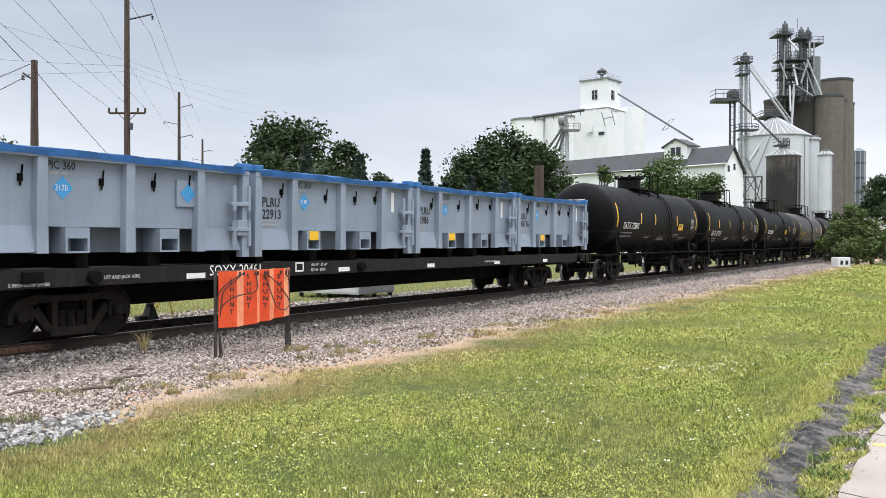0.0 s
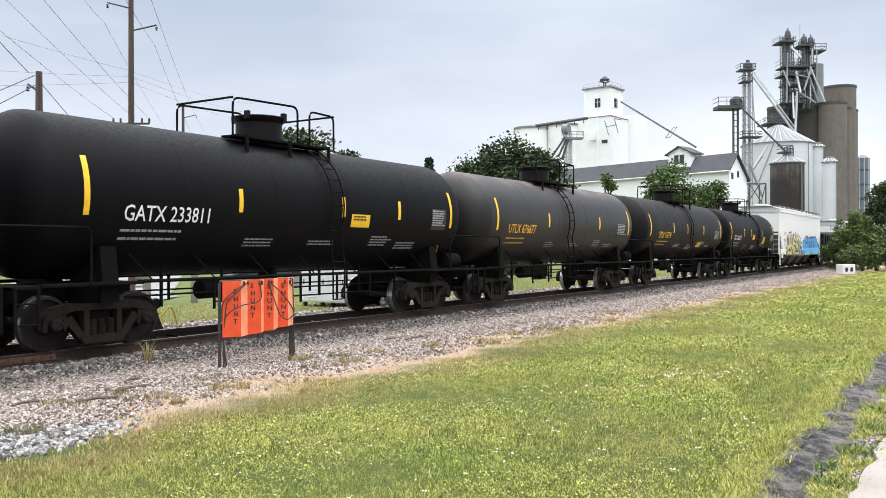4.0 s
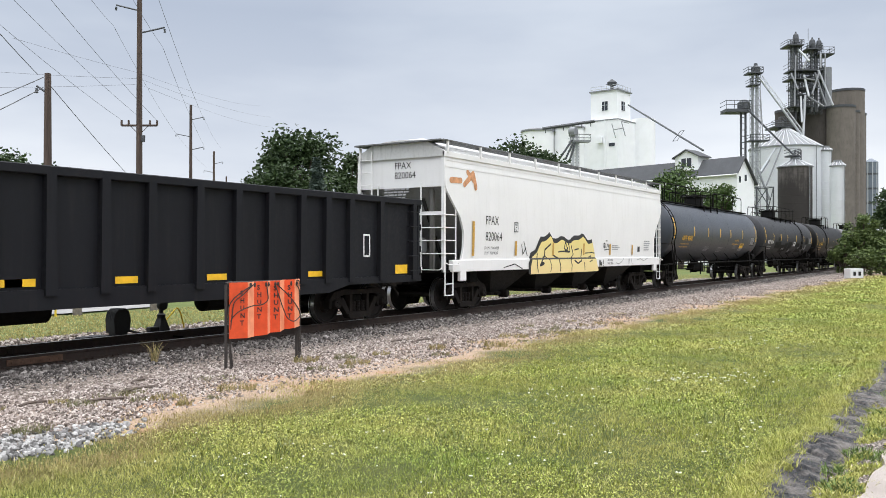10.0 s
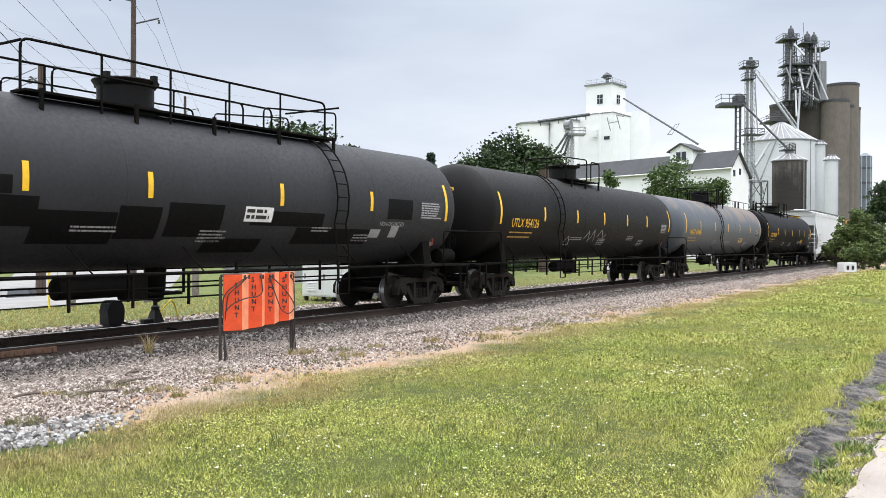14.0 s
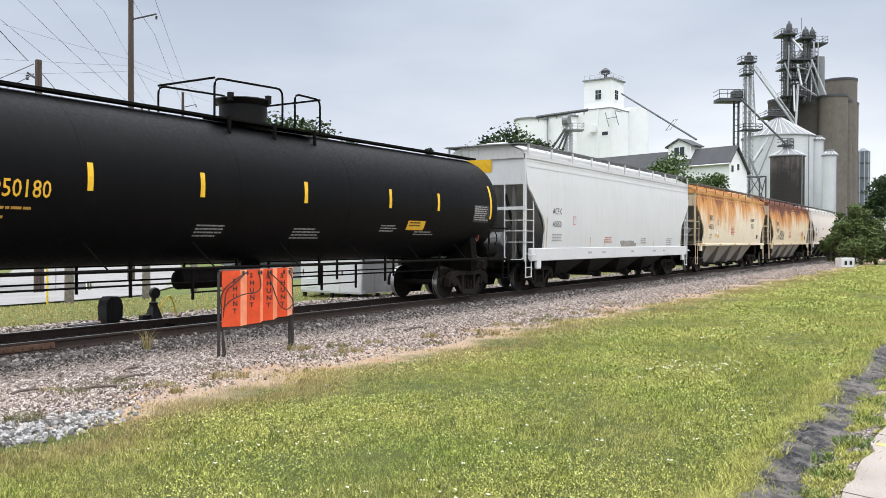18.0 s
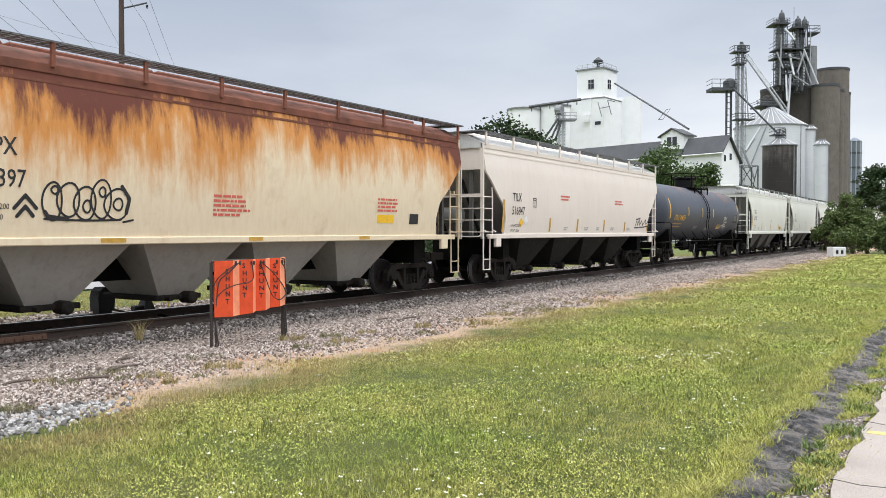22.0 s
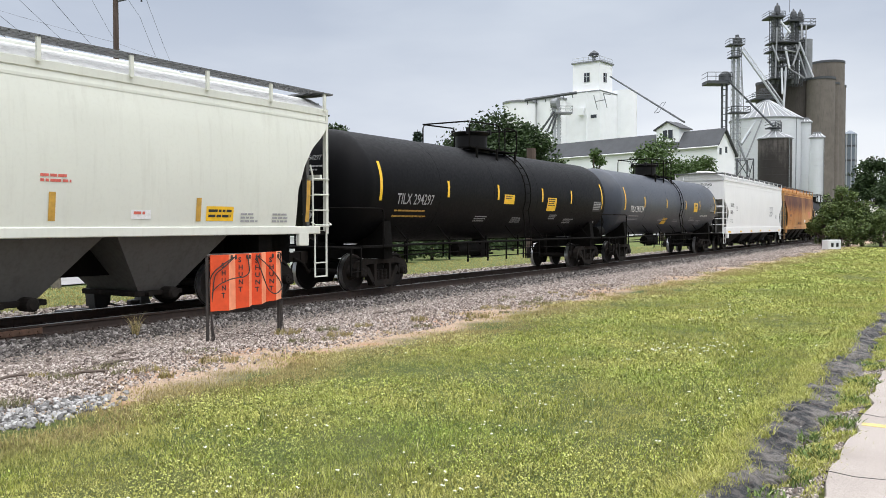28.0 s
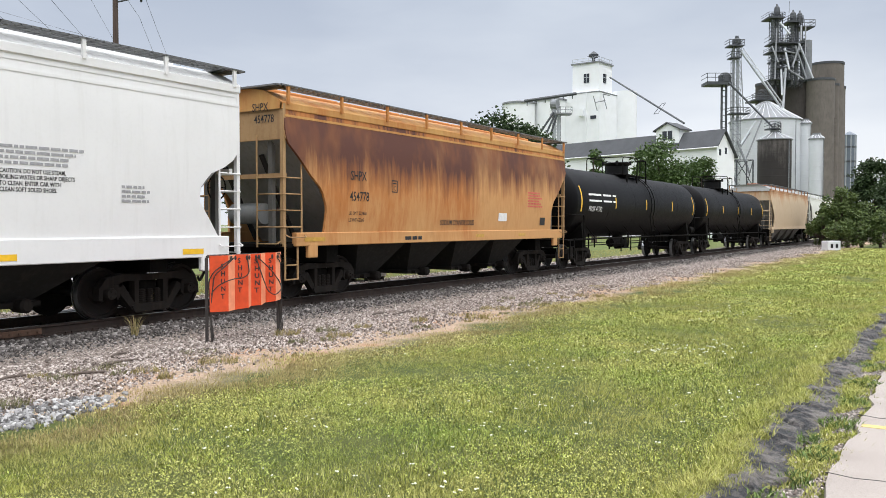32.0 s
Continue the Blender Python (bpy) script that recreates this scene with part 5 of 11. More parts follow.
def stones(name, label, count, xr, yr, zfun, size, material, seed, keep=None, fine=False):
    """Broken stone as one heap of small faceted lumps."""
    rng = np.random.default_rng(seed)
    t = (1 + 5 ** 0.5) / 2
    base = np.array([(-1, t, 0), (1, t, 0), (-1, -t, 0), (1, -t, 0), (0, -1, t), (0, 1, t), (0, -1, -t), (0, 1, -t), (t, 0, -1), (t, 0, 1), (-t, 0, -1), (-t, 0, 1)]) / 1.9
    fac = np.array([(0, 11, 5), (0, 5, 1), (0, 1, 7), (0, 7, 10), (0, 10, 11), (1, 5, 9), (5, 11, 4), (11, 10, 2), (10, 7, 6), (7, 1, 8), (3, 9, 4), (3, 4, 2), (3, 2, 6), (3, 6, 8), (3, 8, 9), (4, 9, 5), (2, 4, 11), (6, 2, 10), (8, 6, 7), (9, 8, 1)])
    if fine:
        base = np.array([(1, 0, 0), (-1, 0, 0), (0, 1, 0), (0, -1, 0), (0, 0, 1), (0, 0, -1)], float)
        fac = np.array([(0, 2, 4), (2, 1, 4), (1, 3, 4), (3, 0, 4), (2, 0, 5), (1, 2, 5), (3, 1, 5), (0, 3, 5)])
    nb = len(base)
    u = rng.random(count)
    x = xr[0] * (xr[1] / xr[0]) ** u
    y = rng.uniform(*yr, count)
    if keep is not None:
        ok = keep(x, y, rng)
        x, y = x[ok], y[ok]
    n = len(x)
    s = rng.uniform(size[0], size[1], (n, 1)) * (1 + 0.012 * x[:, None])
    q = rng.normal(size=(n, 4))
    q /= np.linalg.norm(q, axis=1)[:, None]
    w, a, b, c = q.T
    rot = np.stack([np.stack([1 - 2 * (b * b + c * c), 2 * (a * b - c * w), 2 * (a * c + b * w)], -1), np.stack([2 * (a * b + c * w), 1 - 2 * (a * a + c * c), 2 * (b * c - a * w)], -1), np.stack([2 * (a * c - b * w), 2 * (b * c + a * w), 1 - 2 * (a * a + b * b)], -1)], 1)
    lump = base[None] * rng.uniform(0.65, 1.2, (n, nb, 1)) * np.array([1.0, 0.8, 0.6])
    v = np.einsum("nij,nkj->nki", rot, lump) * s[:, None]
    z = zfun(x, y) + s[:, 0] * 0.25
    v += np.stack([x, y, z], -1)[:, None]
    f = (fac[None] + (np.arange(n) * nb)[:, None, None]).reshape(-1, 3)
    me = bpy.data.meshes.new(name)
    me.from_pydata(v.reshape(-1, 3), [], f.tolist())
    me.materials.append(material)
    return tagged(new(name, me), label, "gravel", kind="stuff")


GRAVEL = Mat("crushed_stone", 0.9)
GRAVEL.color(GRAVEL.mix(GRAVEL.ramp(GRAVEL.noise(60, 3), (0.3, 0.0), (0.7, 0.4)), GRAVEL.ramp(GRAVEL.island(), (0.0, (0.045, 0.036, 0.032)), (0.3, (0.19, 0.152, 0.134)), (0.65, (0.43, 0.37, 0.335)), (1.0, (0.68, 0.62, 0.575))), (0.19, 0.14, 0.11)))
GRAVEL = GRAVEL.m


# ballast: a dark grimy shoulder by the rails, paler stone farther out
GRIMY = Mat("grimy_ballast_stone", 0.9)
GRIMY.color(GRIMY.ramp(GRIMY.island(), (0.0, (0.028, 0.024, 0.022)), (0.5, (0.10, 0.088, 0.082)), (0.85, (0.21, 0.19, 0.178)), (1.0, (0.35, 0.325, 0.31))))
GRIMY = GRIMY.m


def shoulder(x, y):
    return np.where(y < 12.3, -0.235 + 0.03 * np.clip((y - 10.9) / 1.0, 0, 1), np.where(y < 15.3, -0.205, -0.22))


stones("ballast", "dark grey crushed stone ballast between the rails", 15000, (5.0, 90.0), (11.9, 16.3), shoulder, (0.028, 0.055), GRIMY, 3,
       keep=lambda x, y, r: (np.abs(np.abs(y - 13.8) - 0.7535) > 0.11) & ((y < 13.0) | (r.random(len(x)) < 0.5)))
stones("ballast", "dark crushed stone on the track's shoulder", 24000, (4.6, 85.0), (11.0, 12.95), shoulder, (0.016, 0.036), GRIMY, 6,
       keep=lambda x, y, r: r.random(len(x)) < np.clip((y - 10.9) / 0.9, 0.1, 1), fine=True)
stones("ballast", "pale crushed stone beside the track", 84000, (4.2, 85.0), (8.2, 12.4), lambda x, y: np.full_like(x, -0.238), (0.014, 0.034), GRAVEL, 4,
       keep=lambda x, y, r: r.random(len(x)) < np.clip((y - 8.0 - 0.5 * np.sin(x * 0.9) - 0.3 * np.sin(x * 2.7 + y)) / 1.3, 0.10, 1), fine=True)
WHITE_STONE = Mat("pale_broken_stone", 0.85)
WHITE_STONE.color(WHITE_STONE.mix(WHITE_STONE.ramp(WHITE_STONE.noise(35, 3), (0.4, 0.0), (0.7, 0.5)), WHITE_STONE.ramp(WHITE_STONE.island(), (0.0, (0.03, 0.028, 0.027)), (0.4, (0.15, 0.146, 0.142)), (1.0, (0.55, 0.54, 0.53))), (0.22, 0.21, 0.205)))
stones("stone_pile", "spread of pale broken stone at the lawn's edge", 2100, (3.6, 6.4), (7.2, 8.9), lambda x, y: np.full_like(x, -0.240), (0.022, 0.046), WHITE_STONE.m, 5,
       keep=lambda x, y, r: (((x - 4.85) / 1.15) ** 2 + ((y - 7.95) / 0.5) ** 2 + r.normal(0, 0.2, len(x))) < 1.0)


# ---- lawn ----
def blade_material(name, stops, patch):
    m = Mat(name, 0.7, 0, 0.2)
    col = m.ramp(m.island(), *stops)
    col = m.mix(m.ramp(m.noise(0.9, 4, 0.6), (0.42, 0.0), (0.72, 0.75)), col, patch)
    col = m.mix(m.ramp(m.noise(0.35, 3, 0.5), (0.5, 0.0), (0.75, 0.5)), col, (0.20, 0.32, 0.06))
    worn = m.math("ADD", m.math("DIVIDE", m.math("SUBTRACT", m.sep()[1], 6.1), 1.6), m.math("MULTIPLY", m.math("SUBTRACT", m.noise(0.7, 4), 0.5), 2.2))
    col = m.mix(m.ramp(worn, (0.1, 0.0), (0.9, 0.6)), col, (0.50, 0.40, 0.20))
    dark = m.ramp(m.noise(6.5, 4, 0.65), (0.34, 0.57), (0.50, 0.94), (0.7, 1.05))
    col = m.mix(1.0, col, dark, "MULTIPLY")
    m.color(col)
    return m.m


BLADES = blade_material("grass_blades", ((0.0, (0.13, 0.155, 0.03)), (0.3, (0.31, 0.345, 0.07)), (0.65, (0.46, 0.475, 0.115)), (0.92, (0.57, 0.555, 0.20)), (1.0, (0.70, 0.64, 0.36))), (0.50, 0.465, 0.16))
CLOVER = blade_material("clover_leaves", ((0.0, (0.11, 0.145, 0.025)), (0.4, (0.28, 0.34, 0.06)), (0.8, (0.44, 0.49, 0.11)), (1.0, (0.62, 0.61, 0.26))), (0.50, 0.46, 0.14))
STRAW = blade_material("dry_grass_blades", ((0.0, (0.13, 0.14, 0.04)), (0.4, (0.30, 0.25, 0.10)), (1.0, (0.50, 0.39, 0.21))), (0.33, 0.25, 0.11))


def blades(name, label, x, y, z, h, w, material, seed, bend=0.5):
    """Grass: every blade two bent faces with a pointed tip."""
    rng = np.random.default_rng(seed)
    n = len(x)
    a = rng.uniform(0, math.tau, n)
    ux, uy = np.cos(a) * w / 2, np.sin(a) * w / 2
    b = rng.uniform(0, math.tau, n)
    l = h * rng.uniform(0.1, 1.0, n) * bend
    bx, by = np.cos(b) * l, np.sin(b) * l
    o = np.zeros(n)
    v = np.stack([np.stack([x - ux, y - uy, z], 1), np.stack([x + ux, y + uy, z], 1),
                  np.stack([x + ux * 0.8 + bx * 0.4, y + uy * 0.8 + by * 0.4, z + h * 0.62], 1), np.stack([x - ux * 0.8 + bx * 0.4, y - uy * 0.8 + by * 0.4, z + h * 0.62], 1),
                  np.stack([x + bx, y + by, z + h], 1)], 1).reshape(-1, 3)
    k = np.arange(n) * 5
    me = bpy.data.meshes.new(name)
    me.vertices.add(n * 5)
    me.vertices.foreach_set("co", v.astype(np.float32).ravel())
    loops = np.stack([k, k + 1, k + 2, k + 3, k + 3, k + 2, k + 4], 1).ravel()
    me.loops.add(n * 7)
    me.loops.foreach_set("vertex_index", loops.astype(np.int32))
    me.polygons.add(n * 2)
    starts = np.stack([np.arange(n) * 7, np.arange(n) * 7 + 4], 1).ravel()
    me.polygons.foreach_set("loop_start", starts.astype(np.int32))
    me.update(calc_edges=True)
    me.materials.append(material)
    return tagged(new(name, me), label, "grass", kind="stuff")


def edge_line(x):
    """How far the lawn reaches towards the track."""
    return 7.75 + 0.35 * np.sin(x * 0.8) + 0.25 * np.sin(x * 2.1 + 1) - 0.5 * np.exp(-((x - 10.5) / 2.2) ** 2) - 0.5 * np.exp(-((x - 4.2) / 1.2) ** 2)


def verge(x):
    """The ragged edge of the lawn along the pavement."""
    return 1.49 + 0.045 * np.sin(x * 1.7) + 0.03 * np.sin(x * 4.3 + 2) + 0.02 * np.sin(x * 11.3)


def leaflets(name, label, x, y, z, r, material, seed):
    """Small clover leaves: tilted four-sided faces."""
    rng = np.random.default_rng(seed)
    n = len(x)
    a = rng.uniform(0, math.tau, n)
    tilt = rng.normal(0, 0.45, (n, 2))
    v = np.zeros((n, 4, 3))
    for k in range(4):
        c, d = np.cos(a + k * math.pi / 2) * r, np.sin(a + k * math.pi / 2) * r * (0.9 if k % 2 else 1.0)
        v[:, k] = np.stack([x + c, y + d, z + c * tilt[:, 0] + d * tilt[:, 1]], 1)
    me = bpy.data.meshes.new(name)
    me.vertices.add(n * 4)
    me.vertices.foreach_set("co", v.astype(np.float32).ravel())
    me.loops.add(n * 4)
    me.loops.foreach_set("vertex_index", np.arange(n * 4, dtype=np.int32))
    me.polygons.add(n)
    me.polygons.foreach_set("loop_start", (np.arange(n) * 4).astype(np.int32))
    me.update(calc_edges=True)
    me.materials.append(material)
    return tagged(new(name, me), label, "grass", kind="stuff")


def lawn_spread(n, seed, near=3.0):
    rng = np.random.default_rng(seed)
    x = near * (75 / near) ** (rng.random(n) ** 0.95)
    y = rng.uniform(1.2, 8.8, n)
    ok = (y > verge(x)) & (y < edge_line(x) + rng.normal(0, 0.3, n)) & (np.arctan2(y, x) < radians(66))
    return x[ok], y[ok], rng


def lawn():
    x, y, rng = lawn_spread(520000, 8)
    d = np.hypot(x, y)
    clump = np.sin(x * 3.1 + np.sin(y * 2.3) * 2) * np.sin(y * 3.7 + np.sin(x * 1.9) * 2)
    h = rng.uniform(0.018, 0.048, len(x)) * (1 + 0.35 * clump) * (1 + 0.004 * d)
    tall = rng.random(len(x)) < 0.03
    h[tall] *= 2.0
    w = rng.uniform(0.003, 0.0055, len(x)) * (0.7 + 0.10 * d)
    blades("lawn_grass", "short green lawn with yellowish dry patches", x, y, np.full_like(x, GZ - 0.008), h, w, BLADES, 9, 0.95)
    x, y, rng = lawn_spread(300000, 18)
    patch_of = np.sin(x * 1.3 + 2 * np.sin(y * 0.9)) + np.sin(y * 1.7 + np.sin(x * 0.7) * 2) + rng.normal(0, 0.5, len(x))
    x, y = x[patch_of > 0.0], y[patch_of > 0.0]
    d = np.hypot(x, y)
    leaflets("lawn_clover", "low clover leaves in the lawn", x, y, GZ + rng.uniform(0.005, 0.055, len(x)), rng.uniform(0.003, 0.0075, len(x)) * (0.8 + 0.09 * d), CLOVER, 19)
    n = 52000
    x = 3.2 * (60 / 3.2) ** rng.random(n)
    y = edge_line(x) + rng.normal(0.0, 0.42, n)
    ok = (y < 9.4) & (y > 6.5) & ((y < edge_line(x)) | (np.sin(x * 3.1) * np.sin(x * 1.3 + y * 4) + rng.normal(0, 0.5, n) > 0.35))
    x, y = x[ok], y[ok]
    d = np.hypot(x, y)
    blades("dry_grass", "straw-coloured dry grass along the gravel", x, y, np.full_like(x, GZ - 0.01), rng.uniform(0.02, 0.07, len(x)), rng.uniform(0.003, 0.005, len(x)) * (0.7 + 0.12 * d), STRAW, 10)
    # far lawn beyond the track, coarser
    n = 26000
    x = 9 * (70 / 9) ** rng.random(n)
    y = rng.uniform(17.3, 23.0, n)
    blades("far_grass", "green grass strip beyond the railway track", x, y, np.full_like(x, GZ - 0.01), rng.uniform(0.03, 0.07, n), rng.uniform(0.015, 0.04, n), BLADES, 12)


lawn()

FLOWER = plain("white_clover_petals", (0.68, 0.69, 0.56), 0.7, 0, 0.1, 30)


def flowers():
    """Clover heads scattered over the lawn, thicker in a few patches."""
    rng = random.Random(21)
    bm = fresh()
    spots = [(rng.uniform(3.6, 22), rng.uniform(2.0, 7.2)) for _ in range(60)]
    for cx, cy, r, k in ((12.4, 3.9, 0.35, 26), (13.0, 3.2, 0.5, 34), (10.2, 4.6, 0.6, 18), (7.0, 3.6, 0.7, 20), (5.4, 5.6, 0.6, 14), (14.0, 1.75, 0.25, 12), (9.0, 2.2, 0.5, 12), (17.5, 4.2, 0.9, 20), (4.3, 4.4, 0.5, 16), (5.2, 3.2, 0.5, 14), (6.4, 5.2, 0.4, 10)):
        spots += [(rng.gauss(cx, r), rng.gauss(cy, r * 0.5)) for _ in range(k)]
    for x, y in spots:
        if y < 1.8:
            continue
        z = GZ + rng.uniform(0.04, 0.08)
        for _ in range(rng.randint(1, 3)):
            r = rng.uniform(0.005, 0.011) * (1 + 0.015 * x)
            c = (x + rng.uniform(-1.6, 1.6) * r, y + rng.uniform(-1.6, 1.6) * r, 0)
            turned(bm, [(z - r * 0.6, r * 0.4), (z - r * 0.1, r), (z + r * 0.3, r * 0.8), (z + r * 0.6, r * 0.3)], "z", 6, c)
    tagged(new("clover_flowers", mesh_of("clover_flowers", bm, FLOWER, True)), "small white clover flowers in the lawn", "flowers", kind="stuff")


flowers()


def tuft(x, y, r, h, n, seed, material=None, label="tuft of dry weeds growing in the gravel"):
    rng = np.random.default_rng(seed)
    a, d = rng.uniform(0, math.tau, n), r * np.sqrt(rng.random(n))
    o = blades("weed_tuft", label, np.cos(a) * d, np.sin(a) * d * 0.8, np.zeros(n), h * rng.uniform(0.4, 1.1, n), rng.uniform(0.005, 0.010, n), material or STRAW, seed, 0.7)
    o.location = (x, y, GZ)
    tagged(o, label, "weeds", "weeds by the track", kind="stuff")


GREYGREEN = blade_material("dusty_weed_leaves", ((0.0, (0.10, 0.11, 0.05)), (0.6, (0.20, 0.20, 0.10)), (1.0, (0.32, 0.28, 0.16))), (0.24, 0.20, 0.10))
for k, (x, y, r, h, n) in enumerate(((5.05, 8.4, 0.22, 0.12, 240), (9.34, 11.9, 0.06, 0.42, 60), (10.9, 9.9, 0.25, 0.13, 220), (11.6, 9.6, 0.22, 0.12, 180), (12.4, 9.4, 0.2, 0.1, 150), (11.2, 9.0, 0.25, 0.12, 200), (10.3, 9.1, 0.2, 0.1, 140),
                                     (13.8, 9.1, 0.2, 0.12, 180), (16.6, 8.9, 0.4, 0.12, 260), (18.0, 8.6, 0.5, 0.12, 260), (7.2, 8.9, 0.25, 0.1, 160), (8.2, 8.7, 0.3, 0.12, 200), (6.3, 9.4, 0.2, 0.09, 120), (14.9, 8.4, 0.3, 0.14, 220), (21.0, 8.4, 0.5, 0.12, 240))):
    tuft(x, y, r, h, n, 40 + k, GREYGREEN if k % 3 == 0 else None)
_r = random.Random(77)
for k in range(26):
    x = 5.4 * (28 / 5.4) ** _r.random()
    tuft(x, 8.35 + _r.uniform(-0.2, 1.6) - 0.3 * math.exp(-((x - 10.5) / 2.2) ** 2), _r.uniform(0.1, 0.3), _r.uniform(0.05, 0.11), _r.randint(60, 140), 100 + k, GREYGREEN if k % 2 else None)
WEED_GREEN = blade_material("dull_green_weed_leaves", ((0.0, (0.12, 0.16, 0.05)), (0.6, (0.22, 0.27, 0.09)), (1.0, (0.32, 0.34, 0.15))), (0.28, 0.28, 0.12))
for k, (x, y) in enumerate(((6.0, 5.6), (8.6, 5.4), (8.2, 3.2), (11.0, 4.4), (7.2, 4.6), (9.6, 2.6))):
    tuft(x, y, 0.2, 0.16, 45, 70 + k, WEED_GREEN, "taller dark green weed standing in the lawn")

STICK = plain("weathered_stick", (0.11, 0.085, 0.07), 0.9, 0, 0.3, 10)
for k, (x, y, l, a) in enumerate(((7.15, 9.75, 0.6, 0.1), (6.4, 9.5, 0.5, -0.3), (5.8, 9.9, 0.4, 0.2), (7.7, 10.3, 0.4, 0.5), (14.4, 10.1, 0.85, 0.12), (14.2, 10.5, 0.45, 0.0), (6.9, 10.6, 0.3, 0.9))):
    o = thing("stick", "dark weathered stick lying on the gravel", "stick", "sticks on the gravel", (x, y, GZ + 0.03))
    o.rotation_euler = (0, 0, a)
    bm = fresh()
    pipe(bm, [(0, 0, 0), (l * 0.4, 0.02, 0.015), (l, -0.01, 0)], 0.018, 6)
    part("stick_wood", bm, STICK, o)


# ---- pavement and its broken asphalt edge ----
PAVE = Mat("worn_pale_pavement", 0.92)
_g = PAVE.noise(90, 4)
PAVE.color(PAVE.mix(PAVE.ramp(PAVE.noise(1.4, 5), (0.4, 0.0), (0.7, 0.7)), PAVE.ramp(_g, (0.35, (0.20, 0.175, 0.155)), (0.6, (0.45, 0.395, 0.36))), (0.25, 0.215, 0.19)))
PAVE.bump(_g, 0.4, 0.006)
ASPHALT = Mat("crumbling_asphalt", 0.9)
_a = ASPHALT.noise(38, 6, 0.75)
_y = ASPHALT.math("ADD", ASPHALT.sep()[1], ASPHALT.math("MULTIPLY", ASPHALT.math("SUBTRACT", ASPHALT.noise(2.5, 4), 0.5), 0.5))
_dirt = ASPHALT.ramp(_a, (0.3, (0.08, 0.07, 0.06)), (0.7, (0.18, 0.155, 0.135)))
_tar = ASPHALT.mix(ASPHALT.ramp(ASPHALT.noise(3.2, 6, 0.65), (0.47, 0.0), (0.58, 0.9)), ASPHALT.ramp(_a, (0.3, (0.016, 0.017, 0.019)), (0.7, (0.06, 0.06, 0.064))), (0.21, 0.19, 0.175))
_tar = ASPHALT.mix(ASPHALT.ramp(ASPHALT.noise(11, 5, 0.7), (0.5, 0.0), (0.58, 0.7)), _tar, (0.13, 0.115, 0.105))
ASPHALT.color(ASPHALT.mix(ASPHALT.ramp(ASPHALT.math("MULTIPLY", _y, 0.5), (0.53, 0.0), (0.57, 1.0)), _dirt, _tar))
ASPHALT.bump(ASPHALT.noise(30, 6, 0.75), 1.0, 0.04)
WEED_LEAF = blade_material("broad_weed_leaves", ((0.0, (0.06, 0.10, 0.03)), (0.6, (0.17, 0.25, 0.07)), (1.0, (0.30, 0.38, 0.13))), (0.2, 0.26, 0.09))


